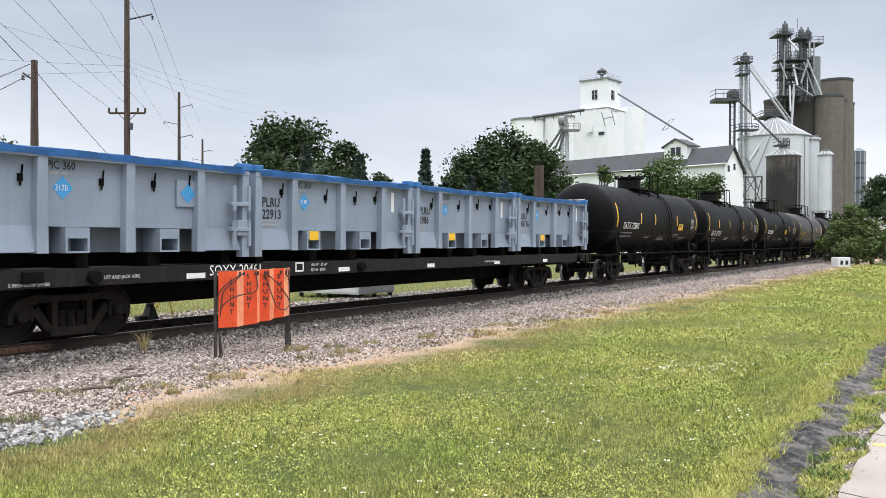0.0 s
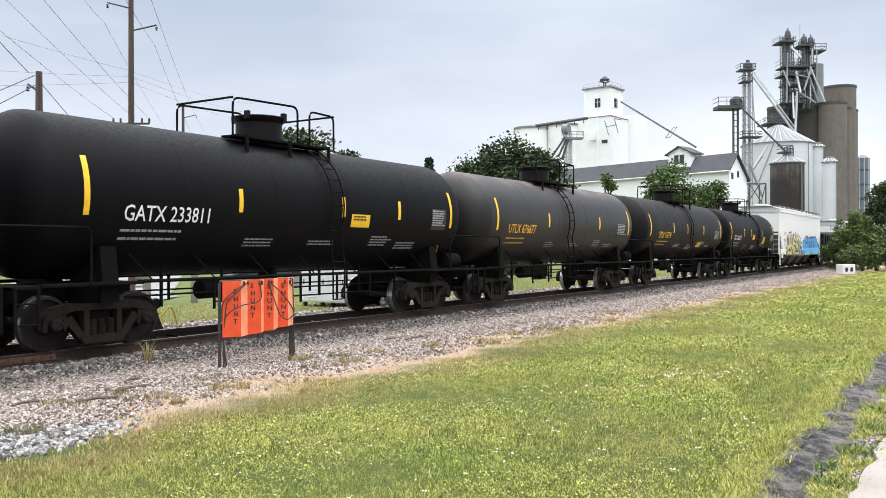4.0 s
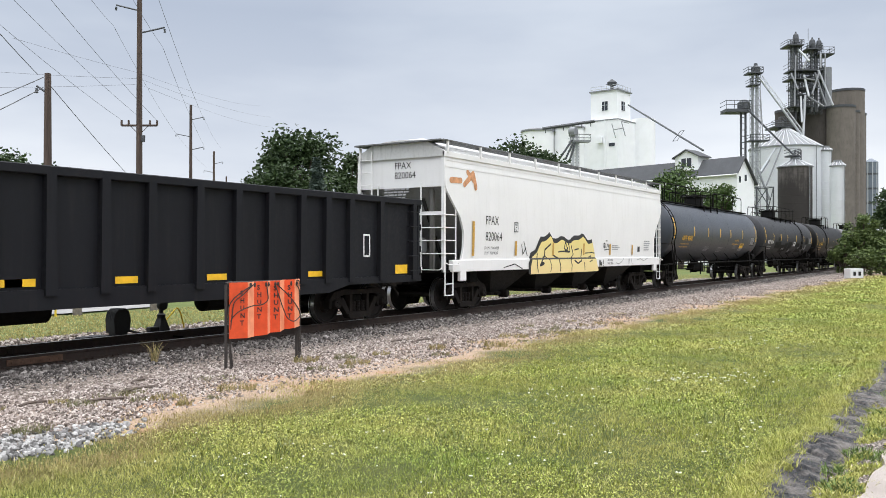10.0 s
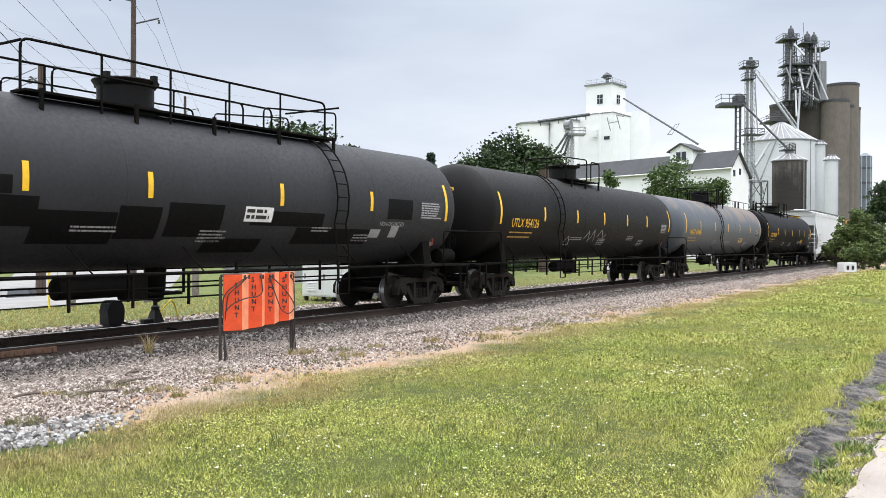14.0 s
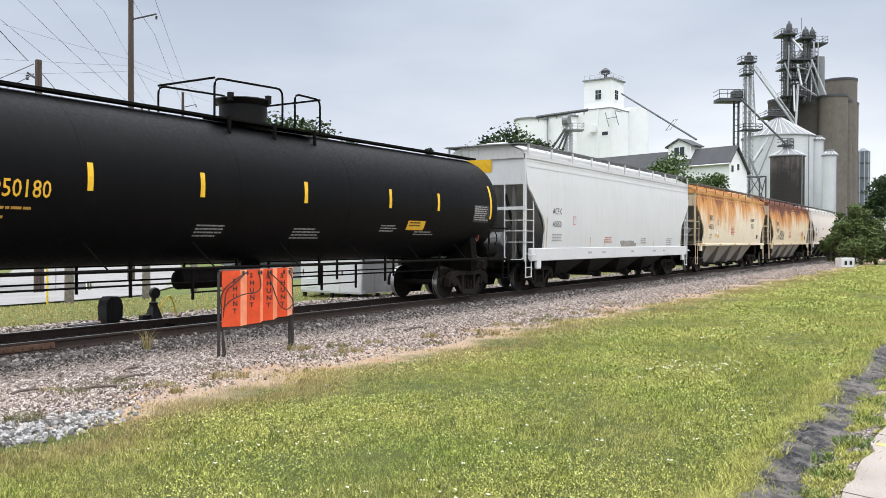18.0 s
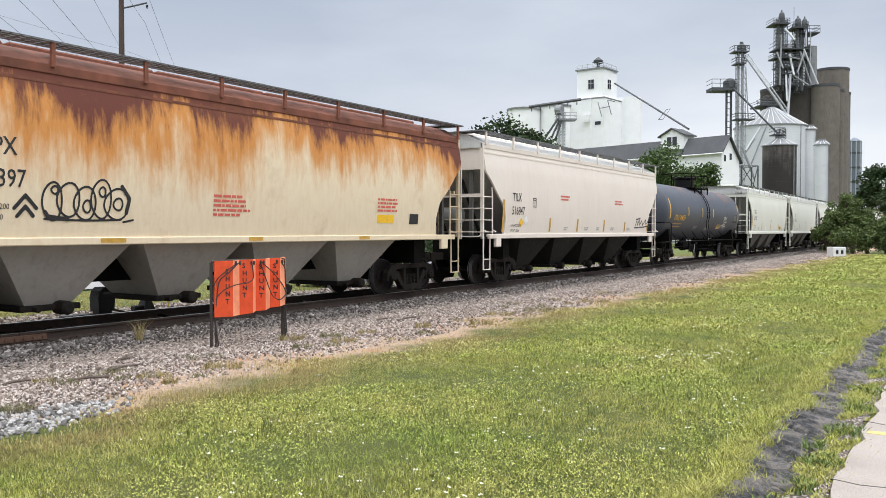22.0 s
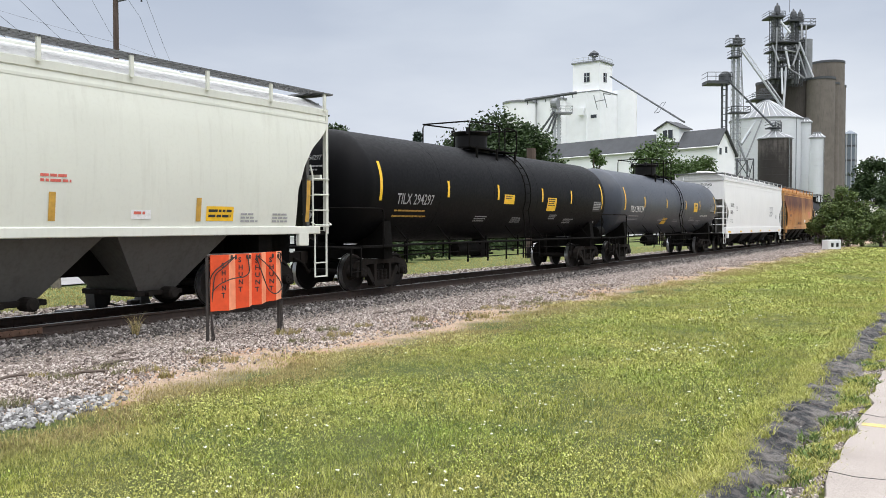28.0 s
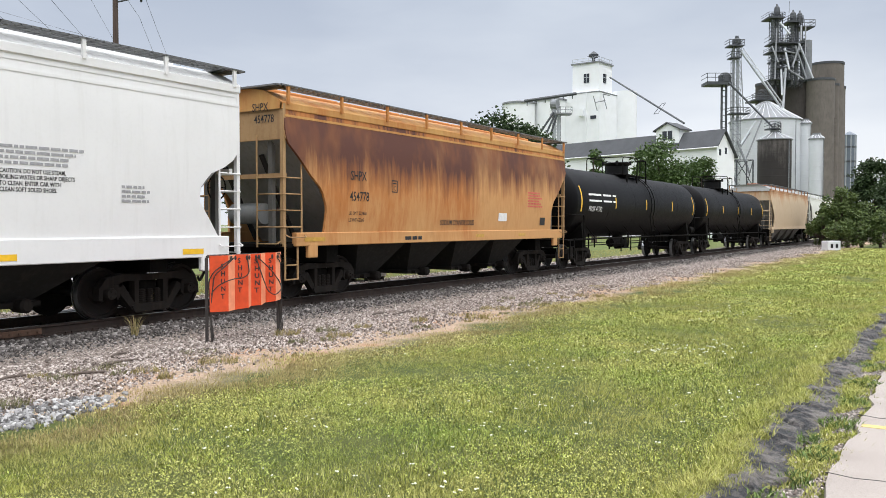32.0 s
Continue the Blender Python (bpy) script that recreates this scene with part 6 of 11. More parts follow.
def pavement():
    bm = fresh()
    xs = [-30, -10, 0] + [1 + 0.35 * k for k in range(70)] + [30, 45, 70, 120]
    rng = random.Random(3)
    rows = []
    for x in xs:
        e = 0.81 + (rng.uniform(-0.05, 0.05) if 0 < x < 30 else 0)
        rows.append([bm.verts.new((x, y, z)) for y, z in ((-6, GZ + 0.05), (0.3, GZ + 0.05), (e, GZ + 0.05), (e + 0.02, GZ - 0.05))])
    for a, b in zip(rows, rows[1:]):
        for i in range(3):
            bm.faces.new((a[i], b[i], b[i + 1], a[i + 1]))
    bmesh.ops.recalc_face_normals(bm, faces=bm.faces)
    pv = tagged(new("pavement", mesh_of("pavement", bm, PAVE.m)), "pale worn pavement with cracks", "pavement", kind="structure")
    crack = plain("crack_dirt", (0.06, 0.055, 0.05), 0.95)
    for x in (6.9, 9.1, 13.2, 18.0):
        bm = fresh()
        pts = [Vector((x + rng.uniform(-0.12, 0.12), 0.86 - 0.2 * i, GZ + 0.048)) for i in range(8)]
        pipe(bm, pts, 0.007, 5)
        part("crack", bm, crack, pv)
    # the kerb: tilted broken plates between the lawn's edge and a dirty gutter
    bm = fresh()
    rows = []
    fine = [4.2 + 0.045 * k for k in range(400)] + [22.5 + 0.6 * k for k in range(44)] + [60, 90, 120]
    for x in [-20, -5, 0, 2, 3, 4] + fine:
        w = float(verge(np.array(x)))
        row = []
        for k in range(17):
            y = 0.85 + (w + 0.14 - 0.85) * k / 16
            f = max(0.0, min(1.0, (y - 1.06) / max(0.05, w - 1.10)))
            z = 0.018 + 0.075 * f ** 0.8
            if 0.04 < f < 0.99:
                cell = Vector((x * 2.6 + 0.4 * noise.noise(Vector((x * 3, y * 3, 9))), y * 3.4, 1.5))
                d, p = noise.voronoi(cell)
                gap = max(0.0, 1 - (d[1] - d[0]) / 0.12)
                z += 0.022 * math.sin(p[0].x * 9.7 + p[0].y * 5.3) - 0.035 * gap + 0.05 * math.sin(p[0].x * 4.1) * (y - 1.2) + 0.006 * noise.noise(Vector((x * 9, y * 9, 2)))
                z = max(z, 0.0)
            z += 0.014 * noise.noise(Vector((x * 17, y * 17, 0)))
            if k == 16:
                z = -0.06
            row.append(bm.verts.new((x, y, GZ + z)))
        rows.append(row)
    for a, b in zip(rows, rows[1:]):
        for i in range(16):
            bm.faces.new((a[i], b[i], b[i + 1], a[i + 1]))
    bmesh.ops.recalc_face_normals(bm, faces=bm.faces)
    kb = tagged(new("asphalt_kerb", mesh_of("asphalt_kerb", bm, ASPHALT.m)), "crumbling dark asphalt kerb between lawn and pavement", "kerb", kind="structure")
    for k in range(22):
        x = 5.6 + 14 * (k / 22) ** 1.15 + rng.uniform(-0.1, 0.1)
        y = rng.choice((1.18, 1.3, 1.42)) + rng.uniform(-0.06, 0.06)
        m = rng.randint(5, 7)
        r = rng.uniform(0.08, 0.2)
        pts = [(x + r * rng.uniform(0.7, 1.25) * math.cos(i * math.tau / m), y + 0.62 * r * rng.uniform(0.7, 1.2) * math.sin(i * math.tau / m)) for i in range(m)]
        bm = fresh()
        t = rng.uniform(0.035, 0.065)
        tilt = rng.uniform(-0.12, 0.12)
        lo = [bm.verts.new((a, b, GZ - 0.03)) for a, b in pts]
        mid = [bm.verts.new((a, b, GZ + t - 0.02 + tilt * (a - x))) for a, b in pts]
        top = [bm.verts.new((x + (a - x) * 0.86, y + (b - y) * 0.86, GZ + t + tilt * (a - x))) for a, b in pts]
        bm.faces.new(lo[::-1])
        bm.faces.new(top)
        for i in range(m):
            j = (i + 1) % m
            bm.faces.new((lo[i], lo[j], mid[j], mid[i]))
            bm.faces.new((mid[i], mid[j], top[j], top[i]))
        part("asphalt_chunk", bm, ASPHALT.m, kb)
    # weeds in the gutter, low leaves and grass over the lawn's broken edge
    g = np.random.default_rng(31)
    n = 34000
    x = 4.6 * (40 / 4.6) ** g.random(n)
    y = 1.0 + 0.05 * np.sin(x * 1.3) + g.normal(0, 0.10, n)
    keep = np.sin(x * 1.9 + 0.5) + 0.7 * np.sin(x * 4.7) + 0.5 * np.sin(x * 11) + 0.04 * x + 0.9 * np.sin(y * 23 + x * 7) > -0.1
    x, y = x[keep], y[keep]
    d = np.hypot(x, y)
    blades("gutter_weeds", "green weeds growing along the pavement's edge", x, y, np.full_like(x, GZ + 0.02), g.uniform(0.015, 0.06, len(x)) * (0.7 + 0.02 * d), g.uniform(0.004, 0.010, len(x)) * (0.7 + 0.07 * d), BLADES, 32, 1.3)
    n = 44000
    x = 4.4 * (45 / 4.4) ** g.random(n)
    y = verge(x) + g.normal(0.09, 0.08, n) - 0.06 * np.maximum(0, np.sin(x * 2.7 + 1) * np.sin(x * 0.9))
    d = np.hypot(x, y)
    blades("edge_grass", "longer grass hanging over the broken kerb", x, y, np.full_like(x, GZ + 0.07), g.uniform(0.025, 0.075, n), g.uniform(0.003, 0.0055, n) * (0.8 + 0.11 * d), BLADES, 33, 1.3)
    stones("gutter_grit", "grey grit and crumbs in the gutter", 7000, (4.6, 22.0), (0.84, 1.3), lambda x, y: np.full_like(x, GZ + 0.015), (0.006, 0.018), GRAVEL, 34)
    for k, (x, y, r, n) in enumerate(((6.0, 1.12, 0.2, 120), (6.6, 1.05, 0.22, 140), (7.4, 1.0, 0.22, 150), (7.9, 1.12, 0.2, 110), (8.7, 0.98, 0.26, 170), (9.8, 1.0, 0.24, 130), (11.0, 1.0, 0.3, 150), (12.4, 1.02, 0.3, 150), (14.2, 1.05, 0.35, 160), (5.4, 1.05, 0.25, 110))):
        a, dd = g.uniform(0, math.tau, n), r * np.sqrt(g.random(n))
        o = blades("gutter_plant", "broad-leaved weed in the gutter", np.cos(a) * dd, np.sin(a) * dd * 0.7, np.zeros(n), g.uniform(0.03, 0.075, n), g.uniform(0.008, 0.02, n), WEED_LEAF, 35 + k, 1.4)
        o.location = (x, y, GZ + 0.02)
    paint = plain("worn_yellow_line", (0.55, 0.42, 0.16), 0.9, 0, 0.3, 12)
    for x, w, y0, y1 in ((8.6, 0.12, 0.05, 0.78), (11.4, 0.1, 0.2, 0.75)):
        bm = fresh()
        box(bm, x, x + w, y0, y1, GZ + 0.045, GZ + 0.054)
        part("painted_line", bm, paint, pv, "worn yellow painted line")


pavement()


# ---- light industrial background ----
CONCRETE_OLD = painted("stained_old_concrete", (0.165, 0.145, 0.128), (0.07, 0.06, 0.055), 0.7, 0.9)
WHITE_WALL = painted("white_painted_concrete", (0.86, 0.87, 0.885), (0.68, 0.67, 0.65), 0.08, 0.8)
GALV = painted("galvanised_steel", (0.46, 0.48, 0.50), (0.20, 0.19, 0.18), 0.3, 0.45, metal=0.35)
GALV_DARK = painted("stained_galvanised_steel", (0.14, 0.13, 0.125), (0.04, 0.036, 0.033), 0.6, 0.6, metal=0.2)
GALV_MID = painted("weathered_galvanised_steel", (0.24, 0.25, 0.26), (0.10, 0.10, 0.10), 0.3, 0.55, metal=0.3)
GALV_WHITE = painted("pale_bin_steel", (0.66, 0.68, 0.70), (0.40, 0.39, 0.38), 0.14, 0.5, metal=0.1)
GALV_SOOT = rusted("soot_stained_bin_steel", (0.022, 0.018, 0.016), (0.10, 0.088, 0.08), (0.23, 0.21, 0.195), 17.0, 6.0, -0.1)
# darker brown concrete for the left-hand silos
CONCRETE_DARK = painted("dark_brown_concrete", (0.062, 0.054, 0.049), (0.025, 0.021, 0.02), 0.7, 0.9)
STEEL_GREY = plain("grey_structural_steel", (0.075, 0.08, 0.088), 0.6, 0.3, 0.25)
ROOF_DARK = painted("dark_roofing", (0.075, 0.078, 0.085), (0.04, 0.04, 0.04), 0.3, 0.8)
GLASS_DARK = plain("dark_window", (0.03, 0.035, 0.045), 0.15, 0, 0.2)


def spot(x, y, depth):
    """World place of a direction seen at rest, at a depth along the view."""
    f, h = 1490.0, radians(32.96)
    a = math.atan((x - 784) / f)
    r = depth / math.cos(a)
    return Vector((r * math.cos(h - a), r * math.sin(h - a), 1.68 + (448 - y) / f * depth))


def span(px, depth):
    return px * depth / 1490.0


HEAD = radians(32.96)
GROUND_Z = GZ


def upright(bm, centre, r, z0, z1, n=28, cone=0.0, taper=1.0):
    prof = [(z0, r), (z1, r * taper)]
    if cone:
        prof += [(z1 + 0.001, r * taper + 0.15), (z1 + cone, 0.4)]
    turned(bm, prof, "z", n, (centre.x, centre.y, 0))


def turned_box(bm, c, w, d, z0, z1, ang):
    """A block with its near face middle at c, turned to an angle."""
    u = Vector((math.sin(ang), -math.cos(ang), 0))
    v = Vector((math.cos(ang), math.sin(ang), 0))
    q = [c + u * (-w / 2), c + u * (w / 2), c + u * (w / 2) + v * d, c - u * (w / 2) + v * d]
    hexa(bm, [(p.x, p.y, z0) for p in q], [(p.x, p.y, z1) for p in q])
    bmesh.ops.recalc_face_normals(bm, faces=bm.faces)


def lattice(bm, a, b, w, n, r=0.06):
    """A four-legged trussed mast or boom between two points."""
    a, b = Vector(a), Vector(b)
    d = (b - a).normalized()
    u = d.cross(Vector((0, 0, 1)) if abs(d.z) < 0.9 else Vector((math.cos(HEAD), math.sin(HEAD), 0))).normalized() * w / 2
    v = d.cross(u).normalized() * w / 2
    cs = [u + v, u - v, -u - v, -u + v]
    for c in cs:
        pipe(bm, [a + c, b + c], r, 5)
    for k in range(n):
        p, q = a.lerp(b, k / n), a.lerp(b, (k + 1) / n)
        for i in range(4):
            j = (i + 1) % 4
            pipe(bm, [p + cs[i], q + cs[j]], r * 0.6, 4)
            pipe(bm, [q + cs[i], q + cs[j]], r * 0.6, 4)


def deck(bm, x0, x1, y, depth, deep=3.0, rail=1.1, thick=0.3):
    """A platform with its floor, posts and two rails on the near edge and both ends."""
    p = spot((x0 + x1) / 2, y, depth)
    w = span(x1 - x0, depth)
    turned_box(bm, p, w, deep, p.z - thick, p.z, HEAD)
    u = Vector((math.sin(HEAD), -math.cos(HEAD), 0))
    v = Vector((math.cos(HEAD), math.sin(HEAD), 0))
    ring = [p - u * w / 2 + v * deep, p - u * w / 2, p + u * w / 2, p + u * w / 2 + v * deep]
    for h in (rail * 0.5, rail):
        pipe(bm, [q + Vector((0, 0, h)) for q in ring], 0.06, 4)
    n = max(2, round(w / 1.3))
    for k in range(n + 1):
        q = p - u * w / 2 + u * w * k / n
        pipe(bm, [q, q + Vector((0, 0, rail))], 0.05, 4)


def cornered(bm, near, left, right, y_top, depth, z0, th=0.68):
    """A block that shows its near edge: near, left and right are directions of its edges; returns the top's height."""
    c = spot(near, y_top, depth)
    u = Vector((math.sin(HEAD), -math.cos(HEAD), 0))
    v = Vector((math.cos(HEAD), math.sin(HEAD), 0))
    a = (-u * math.cos(th) + v * math.sin(th)) * (span(near - left, depth) / math.cos(th))
    b = (u * math.sin(th) + v * math.cos(th)) * (span(right - near, depth) / math.sin(th))
    q = [c, c + a, c + a + b, c + b]
    hexa(bm, [(p.x, p.y, z0) for p in q], [(p.x, p.y, c.z) for p in q])
    bmesh.ops.recalc_face_normals(bm, faces=bm.faces)
    return c, a, b


def on_face(bm, c, a, f, z0, z1, w, t=0.12):
    """A thin plate on a face that runs from c along a, at a fraction f of it."""
    d = a.normalized()
    n = Vector((d.y, -d.x, 0))
    if n.dot(Vector((math.cos(HEAD), math.sin(HEAD), 0))) > 0:
        n = -n
    m = c + a * f
    q = [m - d * w / 2 - n * 0.05, m + d * w / 2 - n * 0.05, m + d * w / 2 + n * t, m - d * w / 2 + n * t]
    hexa(bm, [(p.x, p.y, z0) for p in q], [(p.x, p.y, z1) for p in q])
    bmesh.ops.recalc_face_normals(bm, faces=bm.faces)


def elevator():
    # white concrete elevator, seen on its near edge
    d = 175.0
    e = thing("grain_elevator", "tall white concrete grain elevator with a headhouse", "grain elevator")
    for x0, x1, y in ((923, 980, 236), (979, 1036, 231)):
        bm = fresh()
        c = spot((x0 + x1) / 2, y, d + 7)
        r = span(x1 - x0, d + 7) / 2
        upright(bm, c, r, GROUND_Z, c.z, 40)
        si = part("silo", bm, WHITE_WALL, e, smooth=True)
        bm = fresh()
        turned(bm, [(c.z - 0.1, r + 0.25), (c.z + 0.25, r + 0.25), (c.z + 0.5, r - 0.6), (c.z + 0.9, 0.5)], "z", 40, (c.x, c.y, 0))
        part("silo_roof", bm, GALV_MID, si, "grey roof rim", smooth=True)
    bm = fresh()
    c, a, b = cornered(bm, 1093, 1033, 1139, 211, d, GROUND_Z)
    blk = part("main_block", bm, WHITE_WALL, e)
    zb = c.z
    bm = fresh()
    for q in (a, b):
        pipe(bm, [c + Vector((0, 0, -0.1)), c + q + Vector((0, 0, -0.1))], 0.14, 5)
    part("roof_edge", bm, GALV_MID, blk)
    bm = fresh()
    on_face(bm, c, a, 0.33, GROUND_Z, zb - 0.2, 0.25, 0.3)
    part("downpipe", bm, WHITE_WALL, blk)
    w = spot(1084, 257, d)
    bm = fresh()
    on_face(bm, c, a, 0.15, w.z - 0.35, w.z + 0.35, 1.3)
    part("opening", bm, GLASS_DARK, blk)
    bm = fresh()
    on_face(bm, c, a, 0.44, zb - 5.0, zb - 3.6, 1.1, 0.8)
    part("wall_box", bm, WHITE_WALL, blk)
    bm = fresh()
    p = spot(1096, 231, d - 0.6)
    u = Vector((math.sin(HEAD), -math.cos(HEAD), 0))
    for s0, z0, s1, z1 in ((-1.6, 1.2, -0.8, -1.8), (0.4, 1.6, 1.2, -1.4), (-1.2, -0.1, 0.9, 0.3), (0.4, 1.6, 1.9, 1.3)):
        pipe(bm, [p + u * s0 + Vector((0, 0, z0)), p + u * s1 + Vector((0, 0, z1))], 0.09, 4)
    part("wall_bracket", bm, GALV_MID, blk)
    bm = fresh()
    cs = spot(1137, 214, d + 8)
    upright(bm, cs, span(22, d + 8), GROUND_Z, cs.z, 28)
    part("silo", bm, WHITE_WALL, e, smooth=True)
    bm = fresh()
    c, a, b = cornered(bm, 1092, 1051, 1124, 161, d + 1, zb - 0.5)
    hh = part("headhouse", bm, WHITE_WALL, e)
    bm = fresh()
    ov = (a + b).normalized() * 0.4
    q = [c - ov, c + a + (a - b).normalized() * 0.4, c + a + b + ov, c + b + (b - a).normalized() * 0.4]
    hexa(bm, [(p.x, p.y, c.z) for p in q], [(p.x, p.y, c.z + 0.28) for p in q])
    bmesh.ops.recalc_face_normals(bm, faces=bm.faces)
    part("headhouse_roof", bm, GALV_MID, hh)
    for f, dirn in ((0.46, a), (0.42, b)):
        zw = spot(1072, 190, d + 3).z
        bm = fresh()
        on_face(bm, c, dirn, f, zw - 0.95, zw + 0.95, 1.25)
        wi = part("window", bm, GLASS_DARK, hh)
        bm = fresh()
        on_face(bm, c, dirn, f, zw - 0.95, zw + 0.95, 0.12, 0.16)
        on_face(bm, c, dirn, f, zw + 0.1, zw + 0.22, 1.25, 0.16)
        part("glazing_bar", bm, GALV, wi)
    bm = fresh()
    for dirn in (a, b):
        for h in (0.6, 1.2):
            pipe(bm, [c + Vector((0, 0, h)), c + dirn + Vector((0, 0, h))], 0.045, 4)
        for k in range(6):
            pipe(bm, [c + dirn * k / 5, c + dirn * k / 5 + Vector((0, 0, 1.2))], 0.04, 4)
    part("roof_rail", bm, GALV, hh)
    bm = fresh()
    m = c + (a + b) * 0.4
    turned(bm, [(c.z, 0.35), (c.z + 1.5, 0.35), (c.z + 1.6, 0.9), (c.z + 2.2, 1.05), (c.z + 2.5, 0.7), (c.z + 2.9, 0.2)], "z", 12, (m.x, m.y, 0))
    for k in range(6):
        t = k * math.tau / 6
        pipe(bm, [(m.x, m.y, c.z + 1.6), (m.x + 1.3 * math.cos(t), m.y + 1.3 * math.sin(t), c.z + 1.9)], 0.08, 4)
    part("roof_fan", bm, STEEL_GREY, hh)
    bm = fresh()
    pipe(bm, [spot(960, 230, d), spot(1052, 216.5, d)], 0.34, 6)
    for k in range(6):
        q = spot(965 + k * 16, 229.5 - k * 2.4, d)
        pipe(bm, [q, (q.x, q.y, q.z - 1.0)], 0.1, 4)
    part("conveyor_bridge", bm, STEEL_GREY, e)
    # outside leg with its platform
    leg = thing("bucket_elevator", "grey steel bucket elevator leg with a platform", "bucket elevator")
    for x in (1014, 1021):
        bm = fresh()
        p = spot(x, 244, d - 12)
        turned_box(bm, p, 0.5, 0.5, GROUND_Z, p.z, HEAD)
        part("casing", bm, GALV, leg)
    bm = fresh()
    p = spot(1017, 240, d - 11)
    lattice(bm, (p.x, p.y, GROUND_Z), p, 1.4, 20, 0.05)
    part("leg_frame", bm, GALV_MID, leg)
    bm = fresh()
    deck(bm, 1009, 1045, 250, d - 13, 2.4)
    part("platform", bm, GALV_MID, leg)
    bm = fresh()
    p = spot(1014, 236, d - 12)
    turned(bm, [(-0.6, 0.3), (-0.6, 1.0), (0.6, 1.0), (0.6, 0.3)], "y", 14, tuple(p))
    bmesh.ops.recalc_face_normals(bm, faces=bm.faces)
    part("head_section", bm, GALV_MID, leg)
    for a0, a1 in (((1012, 250), (990, 283)), ((1014, 254), (1000, 285)), ((1018, 254), (1008, 285))):
        bm = fresh()
        pipe(bm, [spot(*a0, d - 13), spot(*a1, d - 13)], 0.2, 8)
        part("spout", bm, STEEL_GREY, leg)
    sp = thing("grain_spout", "long thin steel spout sloping between two elevators", "grain spout")
    bm = fresh()
    pipe(bm, [spot(1112, 188, d), spot(1244, 268, 140)], 0.17, 8)
    part("spout_pipe", bm, STEEL_GREY, sp)
    bm = fresh()
    pipe(bm, [spot(x, y, 152) for x, y in ((1190, 252), (1204, 234), (1211, 232), (1198, 251), (1190, 252))], 0.05, 4)
    part("spout_hanger", bm, STEEL_GREY, sp)
    # steel platform mast
    mast = thing("distributor_tower", "steel tower with a dark railed distributor platform", "tower")
    d = 150.0
    for x in (1311, 1319):
        bm = fresh()
        q = spot(x, 280, d)
        pipe(bm, [(q.x, q.y, GROUND_Z), (q.x, q.y, spot(x, 193, d).z)], 0.2, 8)
        part("mast_leg", bm, STEEL_GREY, mast)
    for k in range(10):
        bm = fresh()
        pipe(bm, [spot(1311, 210 + k * 11, d), spot(1319, 210 + k * 11, d)], 0.06, 4)
        part("mast_brace", bm, STEEL_GREY, mast)
    bm = fresh()
    deck(bm, 1285, 1329, 194, d - 1, 3.2, 1.45, 0.55)
    part("platform", bm, STEEL_GREY, mast)
    bm = fresh()
    p = spot(1316, 186, d)
    turned(bm, [(p.z - 0.9, 1.1), (p.z + 0.2, 1.1), (p.z + 0.7, 0.5)], "z", 14, (p.x, p.y, 0))
    part("distributor", bm, STEEL_GREY, mast)
    bm = fresh()
    pipe(bm, [spot(1323, 196, d - 1), spot(1404, 276, d - 4)], 0.17, 8)
    part("spout", bm, STEEL_GREY, mast)
    # pale leg tower
    tw = thing("bucket_elevator", "galvanised bucket elevator tower with long spouts", "bucket elevator")
    for x in (1332, 1340):
        bm = fresh()
        p = spot(x, 128, d)
        turned_box(bm, p, 0.42, 0.42, GROUND_Z, p.z, HEAD)
        part("casing", bm, GALV, tw)
    bm = fresh()
    p = spot(1336, 130, d)
    lattice(bm, (p.x, p.y, GROUND_Z), p, 1.35, 34, 0.045)
    part("tower_frame", bm, GALV_MID, tw)
    for x0, x1, y in ((1324, 1351, 129), (1328, 1346, 150), (1328, 1362, 249)):
        bm = fresh()
        deck(bm, x0, x1, y, d - 1.2, 2.4, 0.9, 0.2)
        part("platform", bm, STEEL_GREY, tw)
    bm = fresh()
    p = spot(1337, 122, d)
    turned(bm, [(p.z - 1.2, 0.75), (p.z + 0.1, 0.8), (p.z + 0.4, 0.35), (p.z + 0.8, 0.3)], "z", 14, (p.x, p.y, 0))
    part("head_section", bm, STEEL_GREY, tw)
    for a0, a1, r in (((1345, 141), (1418, 240), 0.17), ((1362, 285), (1344, 312), 0.12), ((1372, 264), (1346, 306), 0.17), ((1383, 262), (1356, 330), 0.13), ((1340, 300), (1362, 356), 0.2), ((1345, 160), (1350, 250), 0.1)):
        bm = fresh()
        pipe(bm, [spot(*a0, d - 2), spot(*a1, d - 4)], r, 8)
        part("spout", bm, GALV if r == 0.17 else GALV_MID, tw)
    bm = fresh()
    lattice(bm, spot(1345, 137, d), spot(1418, 236, d - 4), 0.7, 16, 0.035)
    part("catwalk", bm, GALV, tw)
    # steel bins
    for x0, x1, ye, yp, dd, mat, lab in ((1329, 1451, 266, 230, 162, GALV_WHITE, "large pale galvanised grain bin with a conical roof"), (1378, 1435, 298, 285, 140, GALV_SOOT, "dark stained steel grain bin with a conical roof"),
                                         (1450, 1471, 269, 264, 158, GALV_WHITE, "tall slender galvanised steel bin"), (1470, 1494, 296, 289, 152, GALV_WHITE, "tall slender galvanised steel bin")):
        g = thing("grain_bin", lab, "grain bin")
        c = spot((x0 + x1) / 2, ye, dd)
        pk = spot((x0 + x1) / 2, yp, dd)
        r = span(x1 - x0, dd) / 2
        bm = fresh()
        prof = []
        z = GROUND_Z
        while z < c.z:
            prof += [(z, r), (z + 1.15, r), (z + 1.17, r + 0.02), (z + 1.23, r + 0.02), (z + 1.25, r)]
            z += 1.25
        prof = [(min(q, c.z), s) for q, s in prof]
        turned(bm, prof, "z", 40, (c.x, c.y, 0))
